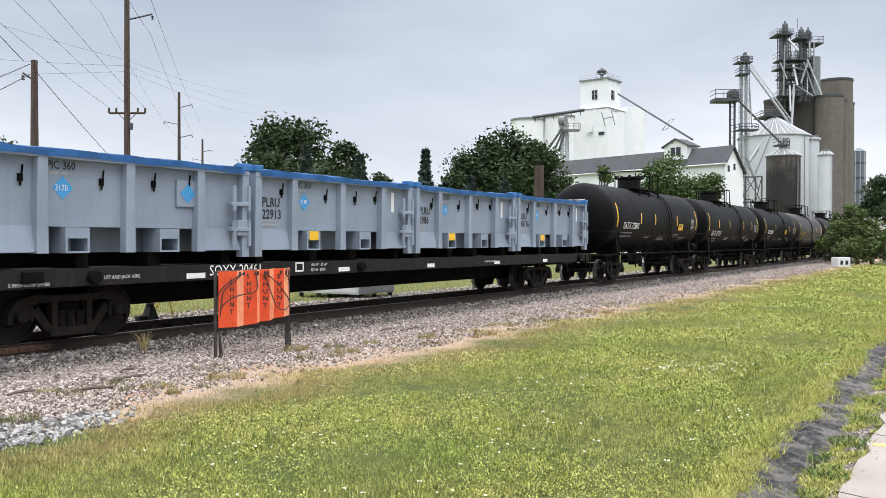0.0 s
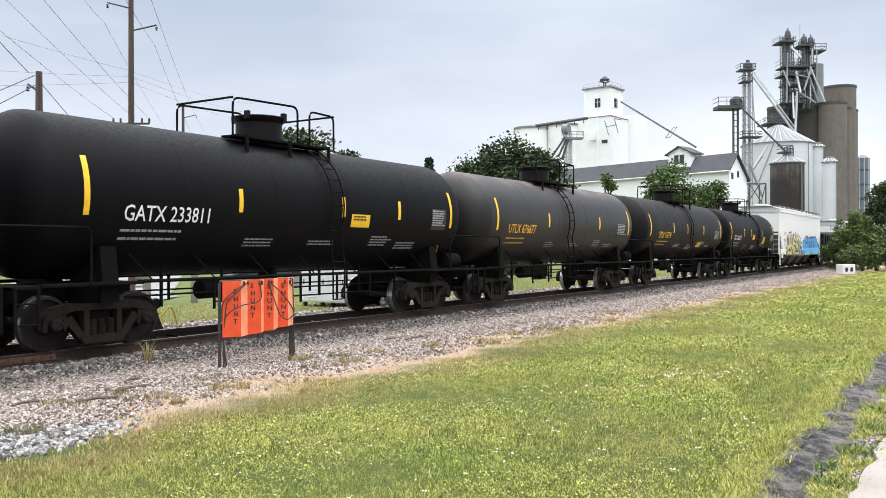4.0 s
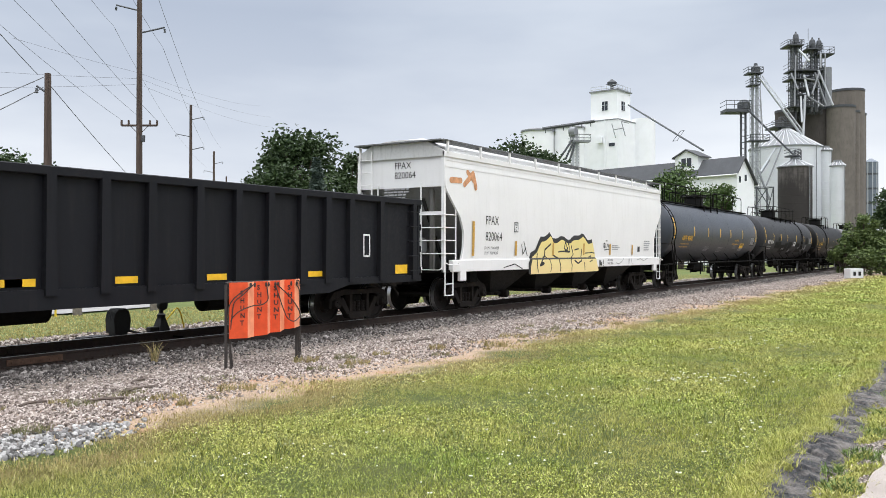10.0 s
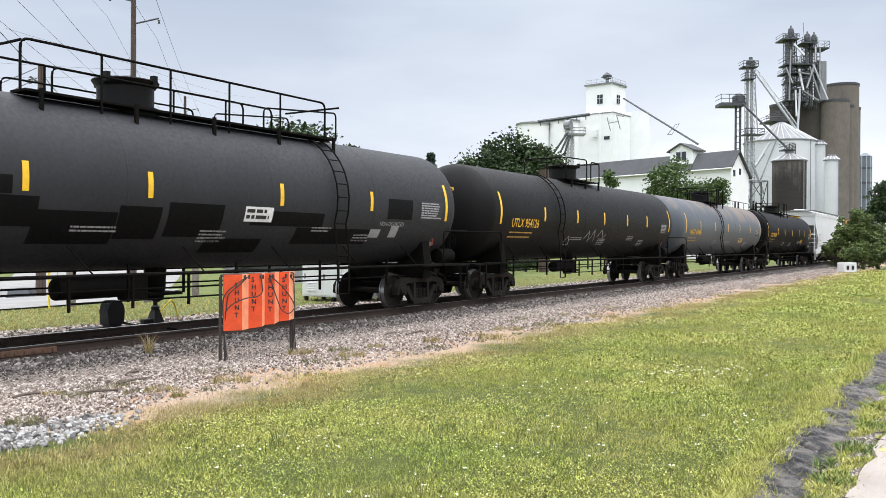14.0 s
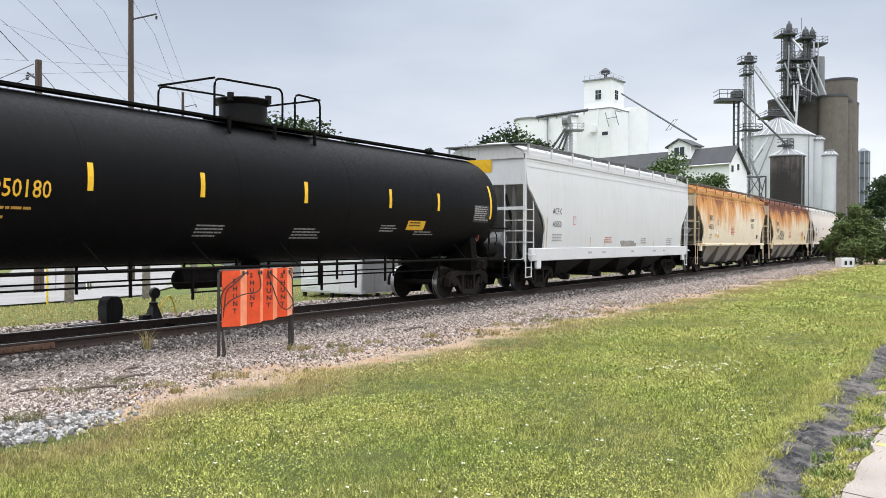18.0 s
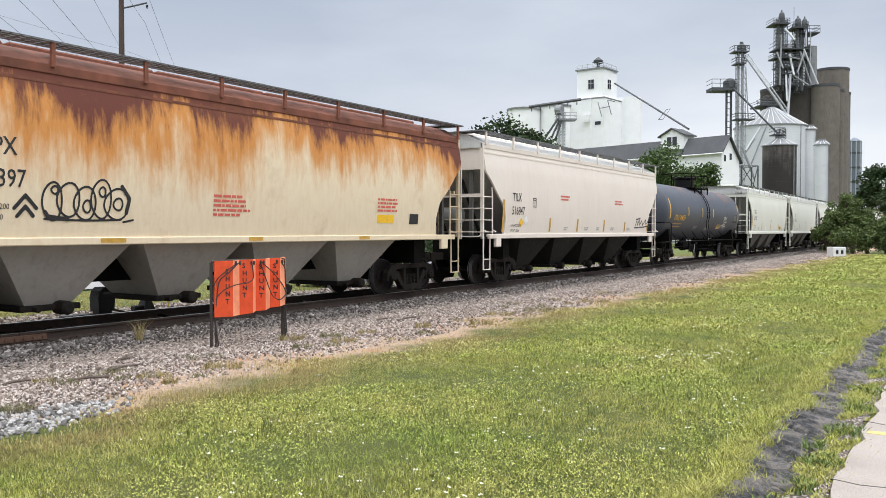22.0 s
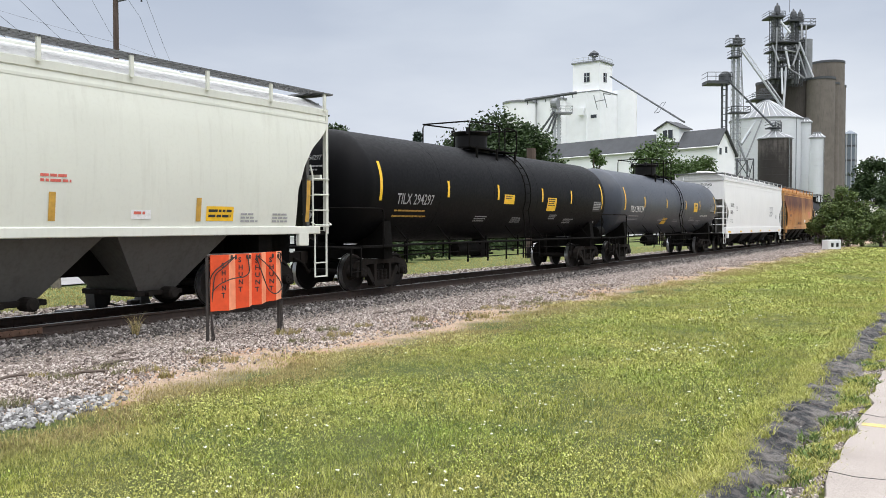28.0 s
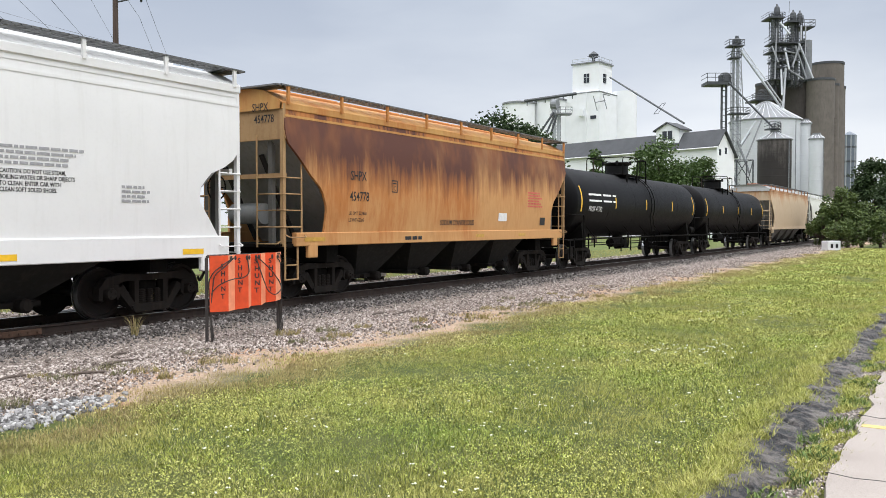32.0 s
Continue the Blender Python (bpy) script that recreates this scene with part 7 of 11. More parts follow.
        part("bin_wall", bm, mat, g, smooth=True)
        bm = fresh()
        turned(bm, [(c.z - 0.05, r + 0.2), (c.z + 0.1, r + 0.2), (pk.z, 0.7), (pk.z + 0.4, 0.7)], "z", 40, (c.x, c.y, 0))
        ro = part("bin_roof", bm, GALV_MID, g, smooth=True)
        bm = fresh()
        n = max(12, int(r * 5))
        for k in range(n):
            t = k * math.tau / n
            e2 = Vector((math.cos(t), math.sin(t), 0))
            pipe(bm, [Vector((c.x, c.y, c.z + 0.16)) + e2 * (r + 0.15), Vector((c.x, c.y, pk.z + 0.06)) + e2 * 0.7], 0.06, 4)
        part("roof_rib", bm, GALV_WHITE, ro)
        bm = fresh()
        v = Vector((c.x, c.y, 0)) - Vector((math.cos(HEAD + 0.5), math.sin(HEAD + 0.5), 0)) * (r + 0.2)
        ladder(bm, v.x, v.y, GROUND_Z + 1, c.z, 0.5, rungs=30, r=0.02, rail=0.03)
        part("bin_ladder", bm, GALV_MID, g)
        if r > 2.0:
            bm = fresh()
            big = r > 5
            p = spot((x0 + x1) / 2 + (3 if not big else -6), yp - 6, dd)
            deck(bm, (x0 + x1) / 2 - (18 if big else 9), (x0 + x1) / 2 + (18 if big else 10), yp - (6 if big else 9), dd - 1.0, 2.2, 1.0, 0.2)
            lattice(bm, (p.x, p.y, pk.z - 0.5), p + Vector((0, 0, 1.6 if big else 1.0)), 1.1, 4, 0.06)
            part("peak_platform", bm, STEEL_GREY, g)
    # low dark tank and frame before the bins
    f = thing("steel_frame", "braced steel frame carrying spouts beside the bins", "frame")
    bm = fresh()
    lattice(bm, (*spot(1348, 400, 132).xy, GROUND_Z), spot(1348, 334, 132), 2.6, 3, 0.12)
    part("frame", bm, STEEL_GREY, f)
    # old concrete silos
    cs = thing("concrete_silos", "old stained grey-brown concrete grain silos", "silos")
    for x0, x1, y, dd in ((1373, 1424, 200, 206), (1418, 1470, 197, 202), (1463, 1511, 192, 198), (1496, 1520, 200, 204), (1470, 1527, 164, 214), (1500, 1531, 205, 218)):
        bm = fresh()
        c = spot((x0 + x1) / 2, y, dd)
        r = span(x1 - x0, dd) / 2
        upright(bm, c, r, GROUND_Z, c.z, 40)
        si = part("silo", bm, CONCRETE_DARK if x1 < 1475 else CONCRETE_OLD, cs, smooth=True)
        bm = fresh()
        turned(bm, [(c.z - 0.3, r + 0.12), (c.z + 0.25, r + 0.12), (c.z + 0.26, r - 0.3)], "z", 40, (c.x, c.y, 0))
        part("silo_rim", bm, STEEL_GREY, si, "dark roof rim", smooth=True)
    for k in range(28):
        bm = fresh()
        q = spot(1514, 250 + 8 * k, 196)
        turned_box(bm, q, 0.9, 0.9, q.z - 0.1, q.z + 0.1, HEAD)
        part("climb_step", bm, CONCRETE_OLD, cs)
    bm = fresh()
    c = spot(1461, 122, 206)
    upright(bm, c, span(20, 206) / 2, spot(1461, 200, 206).z, c.z, 20)
    part("head_tank", bm, GALV_MID, cs, smooth=True)
    # lattice tower with its decks and spouts
    ht = thing("head_tower", "tall grey lattice tower with platforms and spouts", "tower")
    for x, y, w, z0 in ((1401, 74, 9, 215), (1412, 74, 9, 215), (1434, 82, 9, 205), (1448, 82, 9, 205), (1424, 120, 14, 205), (1455, 120, 6, 195)):
        bm = fresh()
        lattice(bm, spot(x, z0, 198), spot(x, y, 198), span(w, 198), 22, 0.085)
        part("tower_frame", bm, STEEL_GREY, ht)
    for x, y in ((1403, 74), (1411, 74), (1437, 84), (1446, 84)):
        bm = fresh()
        p = spot(x, y, 197.5)
        turned_box(bm, p, 0.55, 0.6, spot(x, 200, 198).z, p.z, HEAD)
        part("casing", bm, GALV_MID, ht)
    for x, y, w in ((1408, 66, 11), (1437, 76, 12), (1449, 77, 10)):
        bm = fresh()
        p = spot(x, y, 198)
        r = span(w, 198) / 2
        turned(bm, [(p.z - 1.6, r * 0.9), (p.z - 0.6, r), (p.z + 0.3, r * 0.8), (p.z + 0.7, r * 0.3), (p.z + 1.1, 0.15)], "z", 12, (p.x, p.y, 0))
        part("head_section", bm, STEEL_GREY, ht)
    bm = fresh()
    pipe(bm, [spot(1430, 74, 198), spot(1430, 52, 198)], 0.05, 4)
    part("aerial", bm, STEEL_GREY, ht)
    for x0, x1, y, h in ((1394, 1423, 79, 1.0), (1429, 1456, 86, 1.1), (1448, 1477, 95, 1.4), (1400, 1460, 124, 1.6), (1398, 1462, 139, 0.8), (1411, 1436, 168, 2.2), (1405, 1450, 155, 0.9), (1400, 1440, 188, 0.9), (1366, 1403, 226, 1.0)):
        bm = fresh()
        deck(bm, x0, x1, y, 196, 4.5, h, 0.3)
        part("platform", bm, STEEL_GREY, ht)
    for a0, a1, r in (((1425, 170), (1421, 244), 0.26), ((1417, 172), (1419, 218), 0.22), ((1448, 126), (1474, 188), 0.22), ((1442, 130), (1462, 188), 0.18), ((1423, 135), (1431, 172), 0.24), ((1446, 145), (1423, 140), 0.2), ((1429, 172), (1458, 190), 0.2), ((1414, 90), (1432, 110), 0.24), ((1452, 96), (1452, 122), 0.2), ((1460, 96), (1460, 150), 0.14),
                      ((1408, 100), (1406, 190), 0.18), ((1450, 128), (1437, 168), 0.2), ((1400, 132), (1412, 160), 0.18), ((1432, 100), (1420, 124), 0.2)):
        bm = fresh()
        pipe(bm, [spot(*a0, 194), spot(*a1, 192)], r, 8)
        part("spout", bm, GALV if r > 0.21 else GALV_MID, ht)
    # far bin with hoops
    g = thing("grain_bin", "distant bluish steel bin with hoops", "grain bin")
    c = spot(1541, 289, 230)
    r = span(22, 230) / 2
    bm = fresh()
    upright(bm, c, r, GROUND_Z, c.z, 24, 1.0)
    part("bin_wall", bm, painted("bluish_steel", (0.16, 0.19, 0.23), (0.05, 0.05, 0.06), 0.3, 0.5), g, smooth=True)
    for k in range(9):
        bm = fresh()
        t = k / 9 * math.tau
        p = c + Vector((math.cos(t), math.sin(t), 0)) * r
        pipe(bm, [(p.x, p.y, GROUND_Z), (p.x, p.y, c.z)], 0.16, 5)
        part("stiffener", bm, GALV, g)
    for k in range(4):
        bm = fresh()
        z = c.z - 3.5 - 4.0 * k
        turned(bm, [(z, r + 0.02), (z, r + 0.1), (z + 0.5, r + 0.1), (z + 0.5, r + 0.02)], "z", 24, (c.x, c.y, 0))
        part("hoop", bm, STEEL_GREY, g)


elevator()


def mill():
    """The long white wooden mill with its dark roof and dormer."""
    d = 120.0
    h = thing("mill_building", "white wooden mill with a dark roof and a small dormer", "building")
    a = spot(1315, 281, d)            # ridge, near end
    far = spot(1012, 309, d * 1.21)
    ax = Vector((far.x - a.x, far.y - a.y, 0)).normalized()
    px = Vector((-ax.y, ax.x, 0))
    if px.dot(Vector((math.cos(HEAD), math.sin(HEAD), 0))) > 0:
        px = -px                       # towards the eye
    L = Vector((far.x - a.x, far.y - a.y, 0)).length
    zr = a.z
    hf, hb = 1.7, 2.9                  # front and back half widths
    zf, zk = zr - 2.1, zr - 3.4        # front and back eaves

    def P(u, v, z):
        return a.xy.to_3d() + ax * u + px * v + Vector((0, 0, z))

    bm = fresh()
    prof = [(hf, GROUND_Z), (hf, zf), (0, zr - 0.12), (-hb, zk), (-hb, GROUND_Z)]
    va, vb = [bm.verts.new(P(0, v, z)) for v, z in prof], [bm.verts.new(P(L, v, z)) for v, z in prof]
    bm.faces.new(va)
    bm.faces.new(vb[::-1])
    for i in range(5):
        j = (i + 1) % 5
        bm.faces.new((va[i], va[j], vb[j], vb[i]))
    bmesh.ops.recalc_face_normals(bm, faces=bm.faces)
    wall = part("wall", bm, WHITE_WALL, h)
    for s, hw, ze in ((1, hf, zf), (-1, hb, zk)):
        bm = fresh()
        k = (hw + 0.35) / hw
        zo = zr - (zr - ze) * k
        hexa(bm, [P(-0.4, s * hw * k, zo), P(L + 0.4, s * hw * k, zo), P(L + 0.4, 0, zr), P(-0.4, 0, zr)],
             [P(-0.4, s * hw * k, zo + 0.22), P(L + 0.4, s * hw * k, zo + 0.22), P(L + 0.4, 0, zr + 0.24), P(-0.4, 0, zr + 0.24)])
        bmesh.ops.recalc_face_normals(bm, faces=bm.faces)
        ro = part("roof", bm, ROOF_DARK, h)
        bm = fresh()
        pipe(bm, [P(-0.4, s * (hw * k + 0.08), zo + 0.05), P(L, s * (hw * k + 0.08), zo + 0.05)], 0.1, 6)
        part("gutter", bm, WHITE_WALL, ro, "white gutter")
    for v, z in ((-0.6, zf - 0.7), (0.9, zf - 1.0)):
        bm = fresh()
        hexa(bm, [P(-0.05, v - 0.25, z - 0.5), P(-0.05, v + 0.25, z - 0.5), P(0.1, v + 0.25, z - 0.5), P(0.1, v - 0.25, z - 0.5)], [P(-0.05, v - 0.25, z + 0.4), P(-0.05, v + 0.25, z + 0.4), P(0.1, v + 0.25, z + 0.4), P(0.1, v - 0.25, z + 0.4)])
        bmesh.ops.recalc_face_normals(bm, faces=bm.faces)
        part("vent", bm, GLASS_DARK, wall)
    # dormer with its little gabled roof
    u0, u1 = 6.6, 10.6
    um, fv, bv = (u0 + u1) / 2, 1.25, -1.6
    zt = zr + 0.75
    bm = fresh()
    prof = [(u0, zf), (u0, zt), (um, zt + 0.95), (u1, zt), (u1, zf)]
    va, vb = [bm.verts.new(P(u, fv, z)) for u, z in prof], [bm.verts.new(P(u, bv, z)) for u, z in prof]
    bm.faces.new(va)
    bm.faces.new(vb[::-1])
    for i in range(5):
        j = (i + 1) % 5
        bm.faces.new((va[i], va[j], vb[j], vb[i]))
    bmesh.ops.recalc_face_normals(bm, faces=bm.faces)
    dm = part("dormer", bm, WHITE_WALL, h)
    for s in (-1, 1):
        bm = fresh()
        ue = um + s * (u1 - u0) * 0.6
        hexa(bm, [P(ue, fv + 0.3, zt - 0.19), P(um, fv + 0.3, zt + 0.96), P(um, bv, zt + 0.96), P(ue, bv, zt - 0.19)],
             [P(ue, fv + 0.3, zt), P(um, fv + 0.3, zt + 1.16), P(um, bv, zt + 1.16), P(ue, bv, zt)])
        bmesh.ops.recalc_face_normals(bm, faces=bm.faces)
        part("dormer_roof", bm, ROOF_DARK, dm)
    for uw in (um - 0.48, um + 0.48):
        bm = fresh()
        hexa(bm, [P(uw - 0.38, fv + 0.05, zt - 1.5), P(uw + 0.38, fv + 0.05, zt - 1.5), P(uw + 0.38, fv - 0.1, zt - 1.5), P(uw - 0.38, fv - 0.1, zt - 1.5)],
             [P(uw - 0.38, fv + 0.05, zt - 0.2), P(uw + 0.38, fv + 0.05, zt - 0.2), P(uw + 0.38, fv - 0.1, zt - 0.2), P(uw - 0.38, fv - 0.1, zt - 0.2)])
        bmesh.ops.recalc_face_normals(bm, faces=bm.faces)
        part("dormer_window", bm, GLASS_DARK, dm)


mill()


# ---- trees ----
BARK = plain("rough_bark", (0.085, 0.065, 0.05), 0.95, 0, 0.35, 8, 0.5)


def leaf_material(name, lo, hi):
    m = Mat(name, 0.6, 0, 0.3)
    m.color(m.mix(m.ramp(m.noise(0.5, 3), (0.35, 0.0), (0.7, 1.0)), m.ramp(m.island(), (0.0, lo), (1.0, hi)), tuple(v * 0.72 for v in hi)))
    m.b.inputs["Subsurface Weight"].default_value = 0.0
    return m.m


LEAF_DARK = leaf_material("dark_tree_leaves", (0.018, 0.036, 0.014), (0.05, 0.085, 0.026))
LEAF_MID = leaf_material("green_tree_leaves", (0.035, 0.07, 0.018), (0.085, 0.14, 0.035))
LEAF_BUSH = leaf_material("dark_bush_leaves", (0.032, 0.055, 0.02), (0.15, 0.205, 0.06))
NEEDLES = leaf_material("blue_green_needles", (0.03, 0.05, 0.04), (0.075, 0.105, 0.085))


def cards(name, centres, sizes, material, parent, seed, droop=0.0, long=1.5):
    """Many small bent leaves or sprigs, each a folded pair of faces."""
    rng = np.random.default_rng(seed)
    n = len(centres)
    d = rng.normal(size=(n, 3))
    d[:, 2] = d[:, 2] * 0.6 - droop
    d /= np.linalg.norm(d, axis=1)[:, None]
    e = np.cross(d, rng.normal(size=(n, 3)))
    e /= np.linalg.norm(e, axis=1)[:, None]
    nn = np.cross(d, e)
    s = sizes[:, None]
    p0 = centres - d * s * long / 2
    p2 = centres + d * s * long / 2
    p1 = centres + e * s * 0.5 + nn * s * 0.2
    p3 = centres - e * s * 0.5 + nn * s * 0.2
    v = np.stack([p0, p1, p2, p3], 1).reshape(-1, 3)
    k = np.arange(n) * 4
    f = np.concatenate([np.stack([k, k + 1, k + 2], 1), np.stack([k, k + 2, k + 3], 1)])
    me = bpy.data.meshes.new(name)
    me.from_pydata(v, [], f.tolist())
    me.materials.append(material)
    return part(name, me, material, parent)


def broadleaf(name, label, x, y, height, width, seed, material=LEAF_DARK, leaves=9000, leaf=0.22, low=0.18, ragged=False):
    rng = random.Random(seed)
    nr = np.random.default_rng(seed)
    t = thing(name, label, "tree" if name == "tree" else "bush", at=(x, y, GZ))
    bm = fresh()
    h0 = height * 0.55
    r0 = height * 0.02 + 0.05
    pipe(bm, [(0, 0, -0.1), (0.05, 0.02, h0 * 0.3), (rng.uniform(-0.3, 0.3), rng.uniform(-0.3, 0.3), h0), (rng.uniform(-0.5, 0.5), 0, height * 0.85)], r0, 8)
    bm.verts.ensure_lookup_table()
    for k, f in enumerate((1.3, 1.0, 0.65, 0.15)):
        ring = bm.verts[k * 8:(k + 1) * 8]
        c = sum((v.co for v in ring), Vector()) / 8
        for v in ring:
            v.co = c + (v.co - c) * f
    part("trunk", bm, BARK, t, smooth=True)
    clumps = []
    bm = fresh()
    for k in range(16):
        a = rng.uniform(0, math.tau)
        z = height * rng.uniform(low + 0.08, 0.9)
        prof = math.sin(min(1, max(0.08, (z / height - low * 0.6) / (1 - low * 0.6))) * math.pi) ** 0.6
        rr = width / 2 * prof * rng.uniform(0.45, 0.85)
        end = Vector((rr * math.cos(a), rr * math.sin(a), z))
        pipe(bm, [(0, 0, z * 0.55), end * 0.55 + Vector((0, 0, z * 0.3)), end], 0.03 + height * 0.004, 5)
        clumps.append((end, rng.uniform(0.16, 0.26) * width))
    clumps.append((Vector((0, 0, height * 0.88)), width * 0.2))
    for k in range(7):
        clumps.append((Vector((rng.uniform(-0.3, 0.3) * width, rng.uniform(-0.3, 0.3) * width, height * rng.uniform(0.4, 0.75))), width * 0.24))
    if ragged:
        clumps = [(c, r * 0.72) for c, r in clumps]
        # upright shoots that break the outline
        for k in range(16):
            a, q = rng.uniform(0, math.tau), rng.uniform(0.05, 0.48) * width
            zt = height * (1.02 - 1.0 * (q / width)) * rng.uniform(0.8, 1.05)
            top = Vector((q * math.cos(a), q * math.sin(a), zt))
            pipe(bm, [(q * 0.3 * math.cos(a), q * 0.3 * math.sin(a), height * 0.2), top], 0.015, 5)
            clumps += [(top.lerp(Vector((0, 0, height * 0.2)), f), width * w) for f, w in ((0.0, 0.05), (0.12, 0.08), (0.28, 0.11))]
    part("branching", bm, BARK, t)
    per = leaves // len(clumps)
    cs = []
    for c, r in clumps:
        d = nr.normal(size=(per, 3))
        d /= np.linalg.norm(d, axis=1)[:, None]
        rad = r * nr.uniform(0.45, 1.08, (per, 1)) * (1 + 0.25 * np.sin(d[:, :1] * 7 + d[:, 1:2] * 5))
        cs.append(np.array(c) + d * rad * np.array([1, 1, 0.8]))
    cs = np.concatenate(cs)
    cs = cs[cs[:, 2] > 0.15]
    cards("crown", cs, nr.uniform(0.6, 1.3, len(cs)) * leaf, material, t, seed)
    return t


def spruce(x, y, height, width, seed, label="blue-green spruce tree with drooping branches", n=5000):
    rng = np.random.default_rng(seed)
    t = thing("spruce_tree", label, "tree", at=(x, y, GZ))
    bm = fresh()
    turned(bm, [(-0.1, 0.2), (height * 0.5, 0.11), (height, 0.015)], "z", 8)
    part("trunk", bm, BARK, t, smooth=True)
    tiers = int(height / 0.42)
    cs = []
    for k in range(tiers):
        z = height * (0.05 + 0.95 * k / tiers)
        R = width / 2 * (1 - k / tiers) ** 0.85
        m = max(5, int(11 * (1 - k / tiers)) + 4)
        for j in range(m):
            a = j * math.tau / m + rng.uniform(-0.3, 0.3) + k
            l = R * rng.uniform(0.7, 1.12)
            q = max(4, int(n / tiers / m))
            u = rng.random(q) ** 0.7
            c = np.stack([np.cos(a) * l * u, np.sin(a) * l * u, z - 0.25 * l * u + 0.12 * l * u ** 3], 1)
            cs.append(c + rng.normal(scale=0.07, size=(q, 3)))
    cs = np.concatenate(cs)
    cards("crown", cs, rng.uniform(0.16, 0.34, len(cs)), NEEDLES, t, seed, 0.2, 1.9)
    return t


def planting():
    def put(px, top, depth, wpx, kind="tree", seed=0, **k):
        p = spot(px, top, depth)
        h, w = p.z - GZ, span(wpx, depth)
        if kind == "spruce":
            spruce(p.x, p.y, h, w, seed)
        else:
            broadleaf("tree", k.pop("label", "dark green leafy tree behind the railway"), p.x, p.y, h, w, seed, **k)

    put(545, 238, 75, 190, seed=11, leaves=14000, leaf=0.26)
    put(475, 262, 80, 90, seed=12, leaves=6000, leaf=0.26)
    put(620, 262, 82, 90, seed=13, leaves=6000, leaf=0.26)
    put(560, 278, 68, 80, "spruce", 14)
    put(655, 292, 66, 90, "spruce", 15)
    put(771, 282, 66, 62, "spruce", 16)
    put(690, 320, 85, 60, seed=17, leaves=4000, leaf=0.26)
    put(915, 246, 84, 185, seed=18, leaves=16000, leaf=0.26)
    put(878, 254, 84, 120, seed=41, leaves=9000, leaf=0.26)
    put(968, 262, 84, 120, seed=42, leaves=9000, leaf=0.26)
    put(838, 290, 80, 90, seed=19, leaves=7000, leaf=0.26)
    put(965, 278, 86, 90, seed=20, leaves=7000, leaf=0.26)
    put(850, 330, 66, 70, "spruce", 21)
    put(912, 338, 66, 70, "spruce", 22)
    put(808, 340, 70, 55, "spruce", 23)
    put(1085, 303, 96, 50, seed=24, material=LEAF_MID, leaves=5000, label="small green tree beside the white mill")
    put(1205, 292, 98, 130, seed=25, material=LEAF_MID, leaves=13000, label="bright green leafy tree before the white mill", leaf=0.24)
    put(1275, 322, 100, 60, seed=26, material=LEAF_MID, leaves=5000, label="small green tree beside the white mill")
    put(20, 272, 90, 120, seed=27, leaves=7000, leaf=0.28)
    put(90, 280, 95, 70, seed=28, leaves=5000, leaf=0.28)
    put(1590, 330, 150, 80, seed=29, leaves=8000, leaf=0.4, label="distant dark green tree by the silos")
    put(1640, 335, 140, 110, seed=30, leaves=8000, leaf=0.4, label="distant dark green tree by the silos")
    # one many-stemmed bush by the track, behind the white block
    for k, (px, top, dd, wpx, n, low) in enumerate(((1526, 376, 71, 74, 9000, 0.05), (1495, 420, 71, 56, 4200, 0.02), (1566, 404, 70, 70, 6000, 0.02), (1600, 418, 69, 70, 4500, 0.02), (1540, 440, 69, 80, 3600, 0.0))):
        p = spot(px, top, dd)
        broadleaf("bush", "dense dark green bush beside the railway track", p.x, p.y, p.z - GZ, span(wpx, dd), 31 + k, LEAF_BUSH, n, 0.15, low=low, ragged=True)


planting()


# ---- poles and wires ----
POLE_WOOD = Mat("weathered_pole_timber", 0.9)
POLE_WOOD.color(POLE_WOOD.ramp(POLE_WOOD.noise(4, 5, 0.6, stretch=(3, 3, 0.12)), (0.3, (0.035, 0.024, 0.02)), (0.7, (0.10, 0.07, 0.055))))
POLE_WOOD = POLE_WOOD.m
WIRE = plain("dark_wire", (0.05, 0.05, 0.055), 0.5)


def pole(px, depth, height, r=0.16, arms=(), lean=0.0, label="tall brown wooden power pole with side arms", cross=None):
    p = spot(px, 448, depth)
    o = thing("utility_pole", label, "utility pole", "power poles behind the railway", at=(p.x, p.y, GZ))
    bm = fresh()
    turned(bm, [(-0.3, r), (height, r * 0.62)], "z", 12)
    part("pole", bm, POLE_WOOD, o, smooth=True)
    right = Vector((math.sin(HEAD), -math.cos(HEAD), 0))
    for s, z, l in arms:
        bm = fresh()
        q = right * s
        pipe(bm, bent([Vector((0, 0, z)), q * 0.2 * l + Vector((0, 0, z + 0.05)), q * l + Vector((0, 0, z + 0.3))], 0.2), 0.045, 6)
        for k in range(3):
            turned(bm, [(z + 0.3 - 0.1 - k * 0.07, 0.05), (z + 0.3 - 0.12 - k * 0.07, 0.075), (z + 0.3 - 0.15 - k * 0.07, 0.04)], "z", 8, tuple(q * l))
        part("side_arm", bm, STEEL_GREY, o)
    if cross:
        bm = fresh()
        a, b = right * -cross[1], right * cross[1]
        pipe(bm, [a + Vector((0, 0, cross[0])), b + Vector((0, 0, cross[0]))], 0.06, 6)
        for s in (-1, -0.6, 0.6, 1):
            turned(bm, [(cross[0], 0.06), (cross[0] + 0.28, 0.05)], "z", 8, tuple(right * s * cross[1]))
        for s in (-1, 1):
            pipe(bm, [right * s * 0.5 + Vector((0, 0, cross[0])), Vector((0, 0, cross[0] - 0.5))], 0.02, 5)
        part("crossarm", bm, POLE_WOOD, o)
    bm = fresh()
    q = right * 0.2
    turned(bm, [(height * 0.42, 0.1), (height * 0.42 + 0.35, 0.12)], "z", 10, tuple(q))
    part("pole_fitting", bm, STEEL_GREY, o)
    return p


